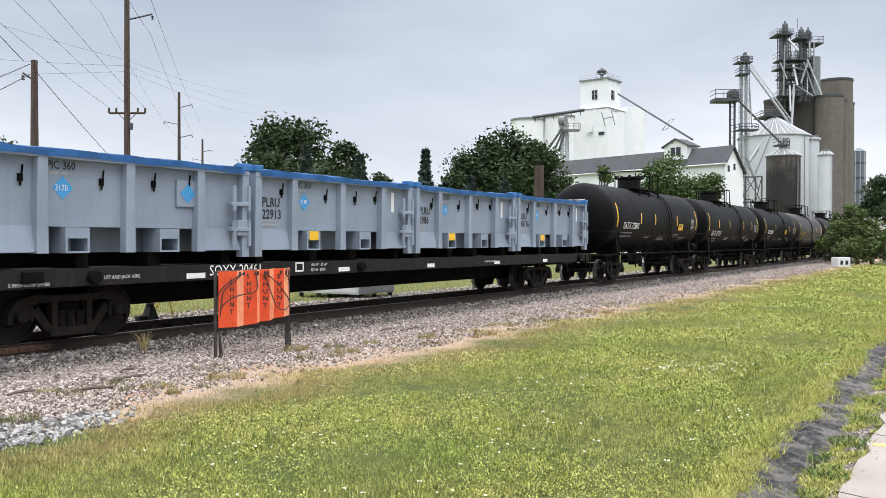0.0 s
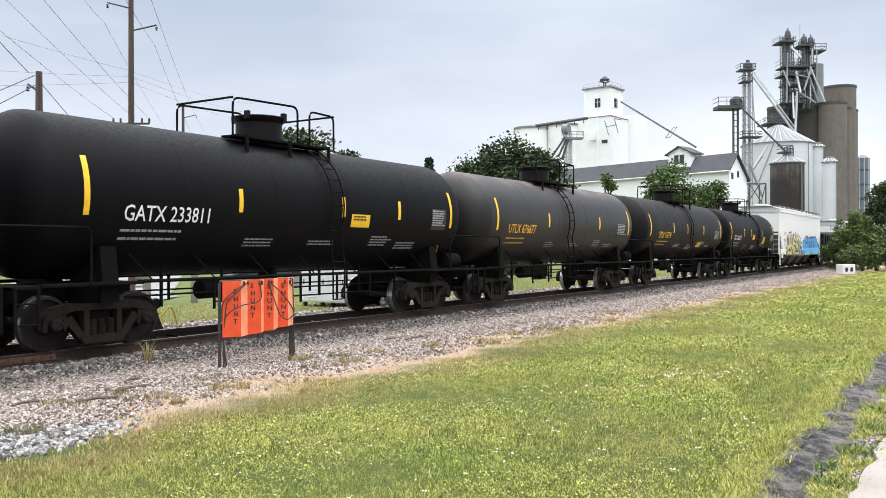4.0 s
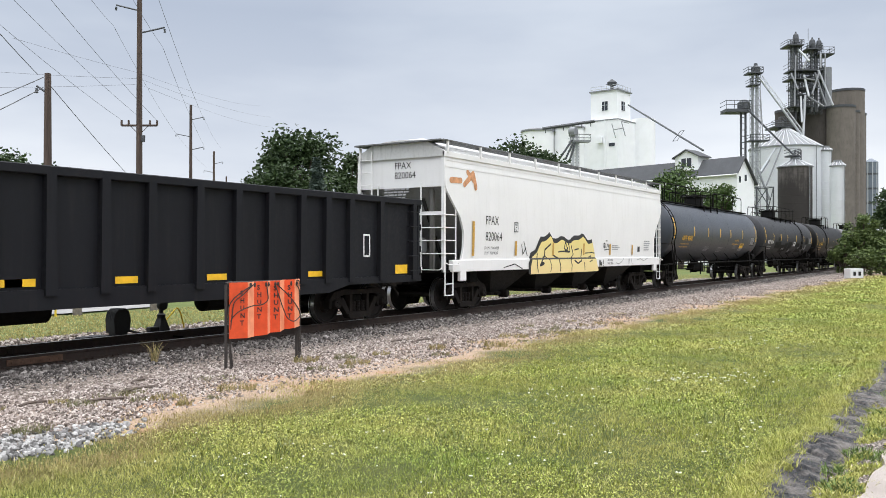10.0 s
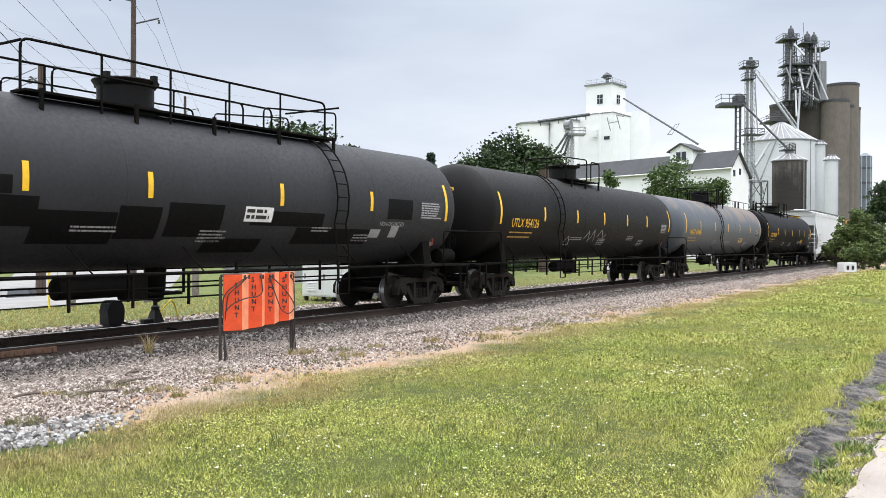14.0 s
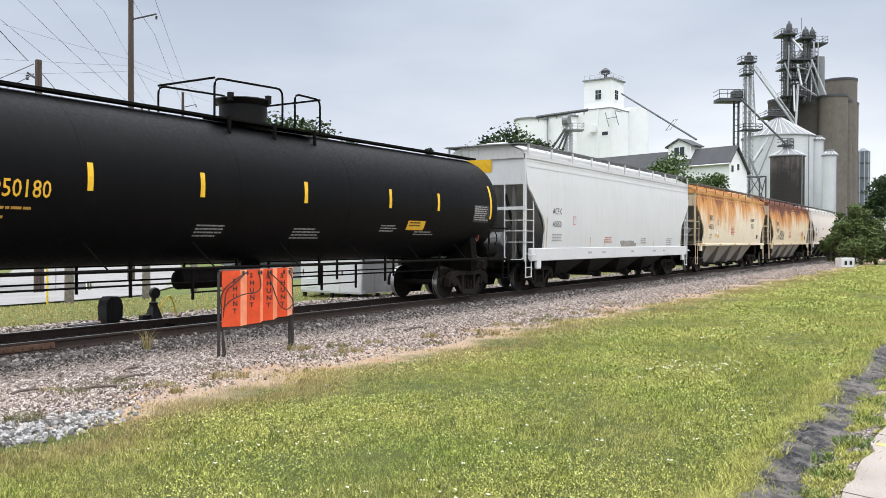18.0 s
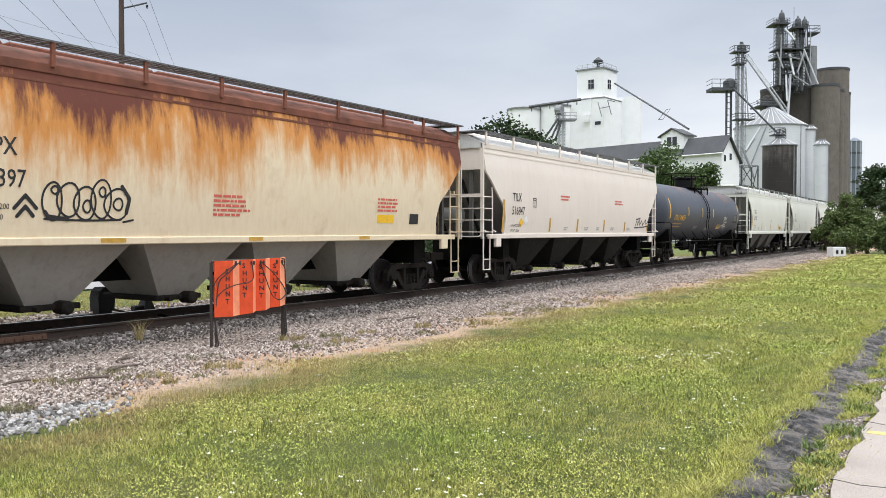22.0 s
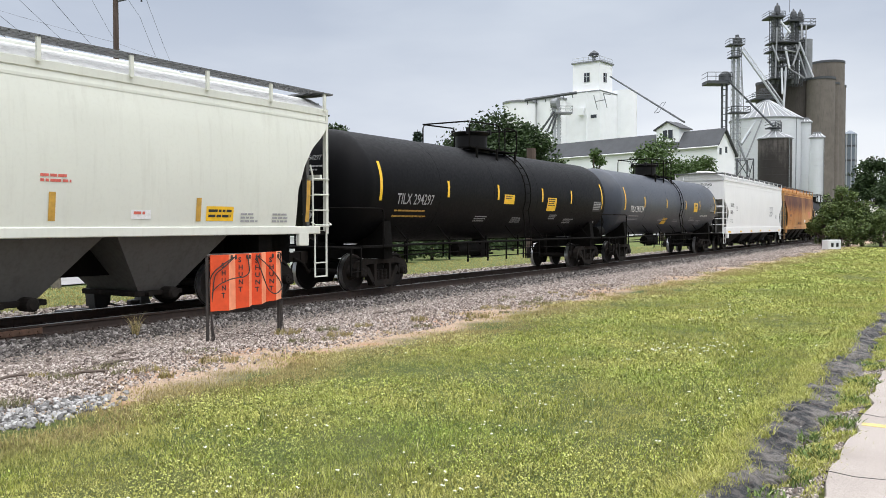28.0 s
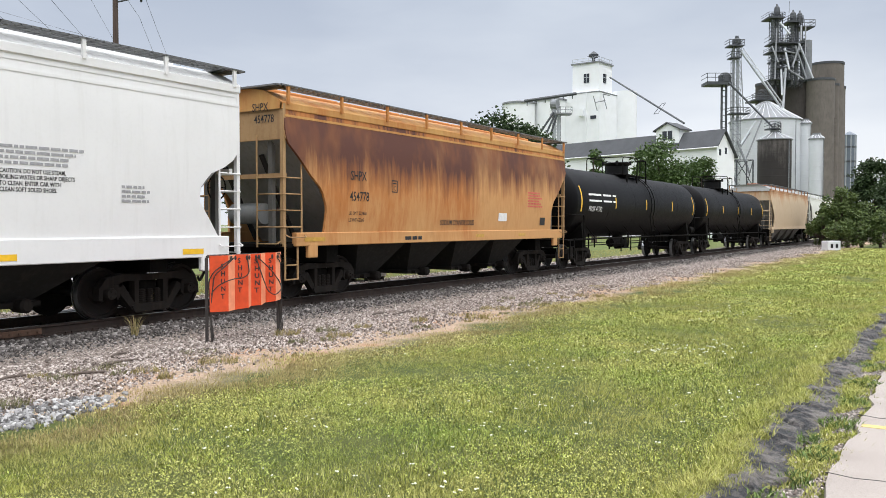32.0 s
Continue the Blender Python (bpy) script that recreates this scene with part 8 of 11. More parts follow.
def wires():
    pole(84, 34, 9.1, 0.2, arms=((-1, 8.3, 0.45),), label="short weathered wooden utility pole")
    pole(246, 45, 18.5, 0.19, arms=((1, 13.6, 1.35), (-1, 14.8, 1.25), (1, 15.9, 1.25), (-1, 17.2, 1.25)), cross=(8.65, 0.95))
    pole(337, 90, 17.6, 0.22, arms=((1, 16.0, 1.4), (-1, 14.2, 1.6), (1, 12.8, 1.4)))
    pole(378, 135, 18.0, 0.24, arms=((1, 16.0, 1.4), (-1, 14.6, 1.6)))
    pole(400, 180, 18.0, 0.26, arms=((1, 16.0, 1.6),))
    stub = thing("wooden_post", "thick weathered wooden post with rust streaks", "post")
    p = spot(972, 315, 60)
    stub.location = (p.x, p.y, GZ)
    bm = fresh()
    turned(bm, [(-0.2, 0.36), (p.z - GZ, 0.33)], "z", 12)
    part("post", bm, POLE_WOOD, stub, smooth=True)
    spans = (((-40, -60, 24), (242, 207, 45)), ((40, -57, 24), (281, 220, 45)), ((-60, -3, 24), (217, 217, 45)), ((-60, -5, 26), (66, 135, 34)),
             ((86, 152, 34), (240, 328, 45)), ((-60, 196, 30), (76, 140, 34)), ((-60, 226, 30), (76, 158, 34)), ((120, -55, 26), (199, 47, 45)), ((199, 47, 45), (310, 238, 90)),
             ((200, -60, 26), (287, 86, 45)), ((287, 86, 45), (361, 262, 90)), ((262, -50, 30), (361, 214, 90)), ((310, 238, 90), (366, 300, 135)), ((361, 214, 90), (390, 264, 135)),
             ((20, 70, 40), (245, 132, 45)), ((245, 132, 45), (460, 190, 110)), ((-40, 128, 40), (245, 142, 45)), ((245, 142, 45), (480, 210, 110)), ((-40, 158, 40), (245, 152, 45)), ((245, 152, 45), (480, 228, 110)))
    for k, ((ax, ay, ad), (bx, by, bd)) in enumerate(spans):
        a, b = spot(ax, ay, ad), spot(bx, by, bd)
        w = tagged(new("power_line"), "thin dark overhead wire between poles", "wire", "overhead wires")
        bm = fresh()
        pts = []
        for i in range(13):
            s = i / 12
            q = a.lerp(b, s)
            q.z -= 4 * s * (1 - s) * 0.006 * (b - a).length
            pts.append(q)
        pipe(bm, pts, 0.018 if k in (3, 4, 5, 6) else 0.009 if k < 14 else 0.006, 4)
        part("wire", bm, WIRE, w)


wires()


# ---- small things by the track ----
ORANGE = Mat("orange_plastic", 0.55)
ORANGE.color(ORANGE.mix(ORANGE.ramp(ORANGE.noise(7, 4), (0.35, 0.0), (0.75, 0.5)), (0.80, 0.13, 0.035), (0.62, 0.10, 0.035)))
ORANGE = ORANGE.m
RUBBER = plain("dark_cable_rubber", (0.04, 0.033, 0.03), 0.8, 0, 0.3)


def orange(name, c):
    m = Mat(name, 0.5, 0, 0.35)
    m.color(m.ramp(m.noise(7, 4), (0.3, tuple(v * 0.85 for v in c)), (0.7, tuple(min(1, v * 1.1) for v in c))))
    return m.m


# one orange in two tones: the folds' light and shade set by colour
ORANGE_LIT = orange("lit_orange_plastic", (1.0, 0.36, 0.20))
ORANGE_SHADED = orange("shaded_orange_plastic", (0.72, 0.085, 0.025))


def shunt_board():
    o = thing("shunt_board", "orange SHUNT panels with cables hung on a dark pipe frame", "sign", at=(9.55, 10.38, GZ))
    ang = math.atan2(-0.20, 1.43)
    o.rotation_euler = (0, 0, ang)
    W = 1.46
    bm = fresh()
    pipe(bm, bent([(0, 0, -0.1), (0.0, 0, 1.40), (W - 0.02, 0, 1.40), (W, 0, -0.1)], 0.05), 0.026, 8)
    part("pipe_frame", bm, RUBBER, o, smooth=True)
    edges = [0.02, 0.30, 0.50, 0.70, 0.83, 0.96, 1.13, 1.27, 1.47]
    low = [0.50, 0.50, 0.505, 0.53, 0.545, 0.555, 0.58, 0.60, 0.615]
    tops = [1.41, 1.41, 1.415, 1.42, 1.42, 1.425, 1.43, 1.435, 1.44]
    heads = {0: 1.20, 2: 1.28, 4: 1.26, 6: 1.26}
    for k in range(8):
        a, b = edges[k], edges[k + 1]
        ya, yb = (-0.07, -0.17) if k % 2 == 0 else (-0.17, -0.07)
        bm = fresh()
        hexa(bm, [(a, ya, low[k]), (b, yb, low[k + 1]), (b, yb + 0.02, low[k + 1]), (a, ya + 0.02, low[k])], [(a, ya, tops[k]), (b, yb, tops[k + 1]), (b, yb + 0.02, tops[k + 1]), (a, ya + 0.02, tops[k])])
        bmesh.ops.recalc_face_normals(bm, faces=bm.faces)
        pn = part("panel", bm, ORANGE_SHADED if k % 2 == 0 else ORANGE_LIT, o)
        if k in heads:
            for i, ch in enumerate("SHUNT"):
                def face(u, v, a=a, b=b, ya=ya, yb=yb):
                    return (u, ya + (yb - ya) * (u - a) / (b - a) - 0.005, v)
                stuck("lettering", glyphs(ch, 0.078, 0.003, 0.85), face, INK_BLACK, pn, u0=a + (0.16 if k == 0 else 0.04), v0=heads[k] - i * 0.122)
    for pts in (((0.40, -0.16, 1.36), (0.24, -0.20, 1.30), (0.05, -0.12, 1.15), (0.0, -0.05, 1.0), (0.05, -0.04, 0.4), (0.12, -0.03, 0.0)),
                ((0.69, -0.16, 1.36), (0.68, -0.22, 1.10), (0.55, -0.22, 1.03), (0.35, -0.22, 1.03), (0.12, -0.18, 0.95), (0.03, -0.06, 0.8), (0.06, -0.03, 0.0)),
                ((0.42, -0.16, 1.37), (0.2, -0.20, 1.22), (0.06, -0.12, 1.1), (0.03, -0.05, 0.5), (0.09, -0.03, 0.0)),
                ((0.86, -0.16, 1.37), (0.98, -0.20, 1.0), (1.08, -0.20, 0.78), (1.25, -0.19, 0.70), (1.42, -0.15, 0.80), (1.47, -0.08, 0.88)),
                ((0.89, -0.16, 1.37), (1.15, -0.20, 1.15), (1.46, -0.12, 0.85), (1.47, -0.04, 0.5), (1.53, 0.0, 0.05)),
                ((1.22, -0.14, 1.40), (1.40, -0.14, 1.30), (1.46, -0.08, 1.0), (1.50, -0.04, 0.4), (1.56, 0.0, 0.05)),
                ((1.30, -0.14, 1.42), (1.42, -0.12, 1.42), (1.44, -0.06, 1.2), (1.45, -0.05, 0.5), (1.50, 0.0, 0.03))):
        bm = fresh()
        pipe(bm, bent(pts, 0.25, 6), 0.0095, 7)
        part("cable", bm, RUBBER, o, smooth=True)
    for u in (0.36, 0.44, 0.67, 0.72, 0.86, 0.92, 1.2, 1.32):
        bm = fresh()
        turned(bm, [(1.33, 0.012), (1.36, 0.02), (1.40, 0.014)], "z", 8, (u, -0.17, 0))
        part("cable_clip", bm, RUBBER, o, smooth=True)


shunt_board()


# ---- beyond the track ----
STREET = Mat("pale_worn_street", 0.92)
STREET.color(STREET.mix(STREET.ramp(STREET.noise(0.7, 4), (0.35, 0.0), (0.7, 0.7)), STREET.ramp(STREET.noise(40, 4), (0.3, (0.23, 0.225, 0.22)), (0.7, (0.33, 0.32, 0.315))), (0.19, 0.185, 0.18)))
POST_WOOD = plain("grey_weathered_post", (0.16, 0.14, 0.12), 0.9, 0, 0.3, 9, 0.3)
CASE_BLACK = painted("black_machine_case", (0.012, 0.012, 0.013), (0.05, 0.045, 0.04), 0.3, 0.5, spec=0.25)
CASE_GREY = painted("grey_cabinet_paint", (0.36, 0.37, 0.38), (0.18, 0.17, 0.16), 0.2, 0.55)
CASE_WHITE = painted("pale_cabinet_paint", (0.66, 0.67, 0.68), (0.36, 0.35, 0.33), 0.15, 0.55)
SIGN_YELLOW = plain("yellow_sign_face", (0.80, 0.58, 0.04), 0.5)
HOUSE_SIDING = painted("grey_house_siding", (0.42, 0.43, 0.45), (0.25, 0.24, 0.23), 0.15, 0.8)
CAR_DARK = painted("dark_vehicle_paint", (0.018, 0.02, 0.024), (0.04, 0.04, 0.04), 0.2, 0.3, spec=0.5)
TYRE = plain("tyre_rubber", (0.012, 0.012, 0.012), 0.85)


def street():
    bm = fresh()
    near = [(-60, 21.5), (0, 22.8), (14, 23.2), (18.5, 23.7), (24, 28.5), (34, 42), (60, 74), (130, 150)]
    away = [(-60, 42), (-20, 42), (6, 44), (15, 48), (22, 58), (33, 72), (58, 104), (110, 180)]
    rows = []
    for a0, a1, b0, b1 in zip(near, near[1:], away, away[1:]):
        for k in range(6):
            p, q = Vector(a0).lerp(Vector(a1), k / 6), Vector(b0).lerp(Vector(b1), k / 6)
            edge = [p.lerp(q, f / 12) for f in range(13)]
            rows.append([bm.verts.new((v.x, v.y, GZ + 0.05 + dip(v.x, v.y))) for v in edge])
    for a, b in zip(rows, rows[1:]):
        for i in range(12):
            bm.faces.new((a[i], b[i], b[i + 1], a[i + 1]))
    bmesh.ops.recalc_face_normals(bm, faces=bm.faces)
    tagged(new("road", mesh_of("road", bm, STREET.m)), "pale worn street beyond the railway track", "road", kind="structure")


street()
stones("far_ballast", "pale crushed stone on the far side of the track", 6500, (7.0, 60.0), (15.6, 17.5), lambda x, y: np.full_like(x, GZ + 0.0), (0.03, 0.06), GRAVEL, 61)


def switch_machine():
    o = thing("switch_machine", "black rounded switch machine case beside the track", "switch machine", at=(11.5, 15.85, GZ))
    bm = fresh()
    prism(bm, [(-0.19, 0.16), (0.19, 0.16), (0.21, 0.46), (0.17, 0.60), (0.09, 0.66), (-0.09, 0.66), (-0.17, 0.60), (-0.21, 0.46)], -0.15, 0.15)
    bmesh.ops.recalc_face_normals(bm, faces=bm.faces)
    part("case", bm, CASE_BLACK, o, smooth=True)
    for k in range(5):
        bm = fresh()
        y = -0.12 + 0.06 * k
        prism(bm, [(-0.22, 0.44), (0.22, 0.44), (0.183, 0.61), (0.098, 0.678), (-0.098, 0.678), (-0.183, 0.61)], y - 0.009, y + 0.009)
        bmesh.ops.recalc_face_normals(bm, faces=bm.faces)
        part("rib", bm, CASE_BLACK, o)
    bm = fresh()
    box(bm, -0.15, 0.15, -0.13, 0.13, 0.0, 0.17, 0.01)
    part("case_foot", bm, CASE_BLACK, o)
    bm = fresh()
    box(bm, -0.95, -0.28, -0.14, 0.14, 0.03, 0.13, 0.02)
    part("gear_case", bm, CASE_BLACK, o)
    for x in (-0.28, 0.28):
        bm = fresh()
        box(bm, x - 0.1, x + 0.1, -0.9, 0.5, -0.05, 0.1, 0.01)
        part("tie_foot", bm, TIE, o)
    bm = fresh()
    pipe(bm, bent([(0.1, -0.25, 0.2), (0.1, -0.6, 0.16), (0.5, -1.5, 0.1)], 0.1), 0.025, 6)
    part("throw_rod", bm, TRUCK_STEEL, o, smooth=True)


def switch_stand():
    o = thing("switch_stand", "dark switch stand with a round target beside the track", "switch stand", at=(12.75, 16.0, GZ))
    bm = fresh()
    hexa(bm, [(-0.16, -0.16, 0.04), (0.16, -0.16, 0.04), (0.16, 0.16, 0.04), (-0.16, 0.16, 0.04)], [(-0.06, -0.07, 0.40), (0.06, -0.07, 0.40), (0.06, 0.07, 0.40), (-0.06, 0.07, 0.40)])
    box(bm, -0.36, -0.08, -0.08, 0.08, 0.08, 0.20, 0.02)
    bmesh.ops.recalc_face_normals(bm, faces=bm.faces)
    part("stand_base", bm, CASE_BLACK, o)
    bm = fresh()
    turned(bm, [(0.38, 0.09), (0.46, 0.10), (0.50, 0.05), (0.58, 0.05)], "z", 14)
    part("spindle_head", bm, CASE_BLACK, o, smooth=True)
    bm = fresh()
    turned(bm, [(-0.05, 0.03), (-0.05, 0.12), (0.0, 0.135), (0.05, 0.12), (0.05, 0.03)], "y", 20, (0.03, 0, 0.68))
    bmesh.ops.recalc_face_normals(bm, faces=bm.faces)
    part("target", bm, CASE_BLACK, o, smooth=True)
    bm = fresh()
    pipe(bm, bent([(0.06, -0.05, 0.30), (0.42, -0.05, 0.62), (0.52, -0.05, 0.46), (0.62, -0.05, 0.12)], 0.08), 0.018, 6)
    part("throw_lever", bm, SIGN_YELLOW, o, "dull yellow bent lever", smooth=True)
    bm = fresh()
    box(bm, -0.6, 0.6, -0.14, 0.14, -0.05, 0.06, 0.01)
    part("tie_foot", bm, TIE, o)


switch_machine()
switch_stand()


def wood_post(x, y, h, r=0.13):
    o = thing("wooden_post", "thick grey weathered wooden post", "post", "posts along the street", (x, y, GZ))
    bm = fresh()
    turned(bm, [(-0.1, r * 1.04), (0.1, r * 1.03), (h - 0.03, r * 0.97), (h, r * 0.85)], "z", 14)
    part("post", bm, POST_WOOD, o, smooth=True)


for x, y, h in ((15.2, 22.9, 1.5), (17.8, 22.7, 1.5), (11.3, 22.6, 1.3), (20.8, 23.9, 1.1), (8.0, 22.5, 1.1)):
    wood_post(x, y, h)


def marker(x, y):
    o = thing("marker_pole", "thin yellow marker pole by the street", "marker", at=(x, y, GZ))
    bm = fresh()
    pipe(bm, [(0, 0, -0.1), (0, 0, 1.25)], 0.03, 8)
    part("pole", bm, SIGN_YELLOW, o, smooth=True)


marker(14.5, 22.9)


def relay_cabinet():
    """A large pale cabinet on short legs; one face along the track, one across it."""
    o = thing("relay_cabinet", "large pale grey signal cabinet with louvres on short legs", "cabinet", at=(21.43, 16.75, GZ))
    w, d, z0, h = 2.0, 2.6, 0.16, 1.45
    bm = fresh()
    box(bm, 0, w, 0, d, z0, h, 0.012)
    part("cabinet_body", bm, CASE_WHITE, o)
    bm = fresh()
    box(bm, -0.04, w + 0.04, -0.04, d + 0.04, h, h + 0.05, 0.01)
    part("cabinet_roof", bm, CASE_WHITE, o)
    for k in range(3):
        a, b = 0.04 + (d - 0.08) * k / 3, 0.04 + (d - 0.08) * (k + 1) / 3
        bm = fresh()
        box(bm, -0.016, 0.006, a + 0.012, b - 0.012, z0 + 0.05, h - 0.04, 0.005)
        dr = part("cabinet_door", bm, CASE_WHITE, o)
        if k == 2:
            for q in range(6):
                bm = fresh()
                z = 0.36 + 0.055 * q
                hexa(bm, [(-0.017, a + 0.2, z), (-0.017, b - 0.2, z), (-0.012, b - 0.2, z), (-0.012, a + 0.2, z)], [(-0.035, a + 0.2, z - 0.03), (-0.035, b - 0.2, z - 0.03), (-0.025, b - 0.2, z - 0.03), (-0.025, a + 0.2, z - 0.03)])
                part("louvre", bm, CASE_WHITE, dr)
        bm = fresh()
        box(bm, -0.045, -0.014, b - 0.12, b - 0.09, 0.75, 0.92, 0.005)
        part("handle", bm, CASE_BLACK, dr)
    # grey doors on the track side: that face's shade is set by their paint
    for k in range(3):
        a, b = 0.04 + (w - 0.08) * k / 3, 0.04 + (w - 0.08) * (k + 1) / 3
        bm = fresh()
        box(bm, a + 0.012, b - 0.012, -0.016, 0.006, z0 + 0.05, h - 0.04, 0.005)
        part("cabinet_door", bm, CASE_GREY, o)
    for x in (0.1, w / 2, w - 0.1):
        for y in (0.1, d / 2, d - 0.1):
            bm = fresh()
            box(bm, x - 0.05, x + 0.05, y - 0.05, y + 0.05, -0.05, z0)
            part("leg", bm, CASE_BLACK, o)


relay_cabinet()


def scrub():
    """Dark bushes along the far side of the grass strip."""
    rng = random.Random(14)
    for k, (x, y) in enumerate(((27.5, 22.5), (30.5, 23.0), (34.0, 23.8), (38.0, 24.2), (43.0, 25.5), (49.0, 27.0), (56.0, 28.5))):
        broadleaf("bush", "low dark bush beyond the railway track", x, y, rng.uniform(1.3, 1.9), rng.uniform(2.6, 3.6), 300 + k, LEAF_DARK, 2600, 0.13, low=0.02)


scrub()


def small_block():
    o = thing("concrete_block", "white block with two dark openings beside the bush", "block", at=(67.9, 8.3, GZ))
    o.rotation_euler = (0, 0, radians(-35))
    bm = fresh()
    box(bm, -0.65, 0.65, -0.3, 0.3, 0.0, 0.72, 0.03)
    part("block", bm, CASE_WHITE, o)
    for x in (-0.25, 0.25):
        bm = fresh()
        box(bm, x - 0.12, x + 0.12, -0.306, -0.28, 0.2, 0.5, 0.0)
        part("opening", bm, CASE_BLACK, o, "dark opening")


small_block()


def street_vehicle(name, label, CAR_DARK):
    """A boxy vehicle that faces +x; its way is keyed with the train's."""
    o = thing(name, label, "car")
    bm = fresh()
    prism(bm, [(-2.0, 0.5), (2.0, 0.5), (2.05, 0.75), (1.95, 1.05), (0.75, 1.12), (-2.0, 1.12)], -0.85, 0.85)
    bmesh.ops.recalc_face_normals(bm, faces=bm.faces)
    part("body", bm, CAR_DARK, o)
    bm = fresh()
    hexa(bm, [(-1.95, -0.82, 1.12), (0.7, -0.82, 1.12), (0.7, 0.82, 1.12), (-1.95, 0.82, 1.12)], [(-1.9, -0.74, 1.78), (0.35, -0.74, 1.78), (0.35, 0.74, 1.78), (-1.9, 0.74, 1.78)])
    bmesh.ops.recalc_face_normals(bm, faces=bm.faces)
    cab = part("cabin", bm, CAR_DARK, o)
    for x0, x1 in ((-1.75, -0.85), (-0.7, 0.3)):
        for sy in (-1, 1):
            bm = fresh()
            hexa(bm, [(x0, sy * 0.825, 1.17), (x1, sy * 0.825, 1.17), (x1, sy * 0.80, 1.17), (x0, sy * 0.80, 1.17)], [(x0, sy * 0.752, 1.70), (x1 - 0.08, sy * 0.752, 1.70), (x1 - 0.08, sy * 0.73, 1.70), (x0, sy * 0.73, 1.70)])
            bmesh.ops.recalc_face_normals(bm, faces=bm.faces)
            part("side_window", bm, GLASS_DARK, cab)
    for wx in (-1.3, 1.3):
        for sy in (-1, 1):
            bm = fresh()
            turned(bm, [(-0.12, 0.2), (-0.11, 0.37), (0.11, 0.37), (0.12, 0.2)], "y", 20, (wx, sy * 0.78, 0.37))
            bmesh.ops.recalc_face_normals(bm, faces=bm.faces)
            w = part("wheel", bm, TYRE, o, smooth=True)
            bm = fresh()
            turned(bm, [(-0.13, 0.05), (-0.13, 0.2), (0.13, 0.2), (0.13, 0.05)], "y", 14, (wx, sy * 0.78, 0.37))
            bmesh.ops.recalc_face_normals(bm, faces=bm.faces)
            part("rim", bm, CASE_GREY, w)
    bm = fresh()
    box(bm, 2.0, 2.12, -0.85, 0.85, 0.45, 0.62, 0.02)
    part("bumper", bm, CASE_BLACK, o)
    bm = fresh()
    hexa(bm, [(0.74, -0.76, 1.14), (0.74, 0.76, 1.14), (0.70, 0.76, 1.12), (0.70, -0.76, 1.12)], [(0.42, -0.68, 1.72), (0.42, 0.68, 1.72), (0.37, 0.68, 1.70), (0.37, -0.68, 1.70)])
    bmesh.ops.recalc_face_normals(bm, faces=bm.faces)
    part("windscreen", bm, GLASS_DARK, cab)
    for sy in (-1, 1):
        bm = fresh()
        box(bm, 1.97, 2.06, sy * 0.62 - 0.14, sy * 0.62 + 0.14, 0.78, 0.96, 0.02)
        part("headlight", bm, CASE_WHITE, o)
    return o


JEEP = street_vehicle("off_road_vehicle", "dark boxy off-road vehicle driving on the street", CAR_DARK)
SUV = street_vehicle("sport_utility_vehicle", "silver grey sport utility vehicle driving on the street", painted("silver_vehicle_paint", (0.42, 0.43, 0.44), (0.2, 0.2, 0.2), 0.15, 0.3, metal=0.3))
# seconds and places of both on the street
JEEP_WAY = ((0, 92, 116), (8, 62, 84), (12.8, 39.8, 62), (14.4, 32.1, 55.6), (17, 17, 46), (21, -10, 37), (26, -48, 33), (32, -100, 32))
SUV_WAY = ((0, 112, 146), (9, 78, 102), (16.6, 49.4, 69.6), (18.2, 38.9, 58.1), (20, 31.5, 51.2), (23, 17, 42), (27, -12, 35), (32, -58, 32))



def low_house(x, y, w, d, h, roof, ang, label):
    o = thing("house", label, "house", "low houses beyond the street", (x, y, GZ + dip(x, y)))
    o.rotation_euler = (0, 0, ang)
    bm = fresh()
    box(bm, -w / 2, w / 2, -d / 2, d / 2, -0.9, h)
    wall = part("wall", bm, HOUSE_SIDING, o)
    bm = fresh()
    for sy in (-1, 1):
        hexa(bm, [(-w / 2 - 0.3, sy * (d / 2 + 0.4), h - 0.1), (w / 2 + 0.3, sy * (d / 2 + 0.4), h - 0.1), (w / 2 + 0.3, 0, h + roof), (-w / 2 - 0.3, 0, h + roof)],
             [(-w / 2 - 0.3, sy * (d / 2 + 0.4), h + 0.05), (w / 2 + 0.3, sy * (d / 2 + 0.4), h + 0.05), (w / 2 + 0.3, 0, h + roof + 0.15), (-w / 2 - 0.3, 0, h + roof + 0.15)])
    for sx in (-1, 1):
        prism2 = [bm.verts.new((sx * (w / 2 - 0.05), yy, zz)) for yy, zz in ((-d / 2, h), (d / 2, h), (0, h + roof))]
        bm.faces.new(prism2)
    bmesh.ops.recalc_face_normals(bm, faces=bm.faces)
    part("roof", bm, ROOF_DARK, o)
    for k in range(3):
        xx = -w / 2 + w * (k + 0.5) / 3
        win = part("window", box(fresh(), xx - 0.55, xx + 0.55, -d / 2 - 0.06, -d / 2 + 0.02, 1.0, 2.2, 0.01), CASE_WHITE, o)
        part("pane", box(fresh(), xx - 0.46, xx + 0.46, -d / 2 - 0.075, -d / 2 - 0.04, 1.09, 2.11), GLASS_DARK, win)


low_house(20, 74, 12, 8, 2.8, 1.8, 0.5, "low grey house beyond the street")
low_house(4, 62, 11, 8, 2.8, 1.7, 0.2, "low grey house beyond the street")
low_house(58, 56, 12, 8, 2.7, 1.6, 0.9, "low grey house beyond the street")


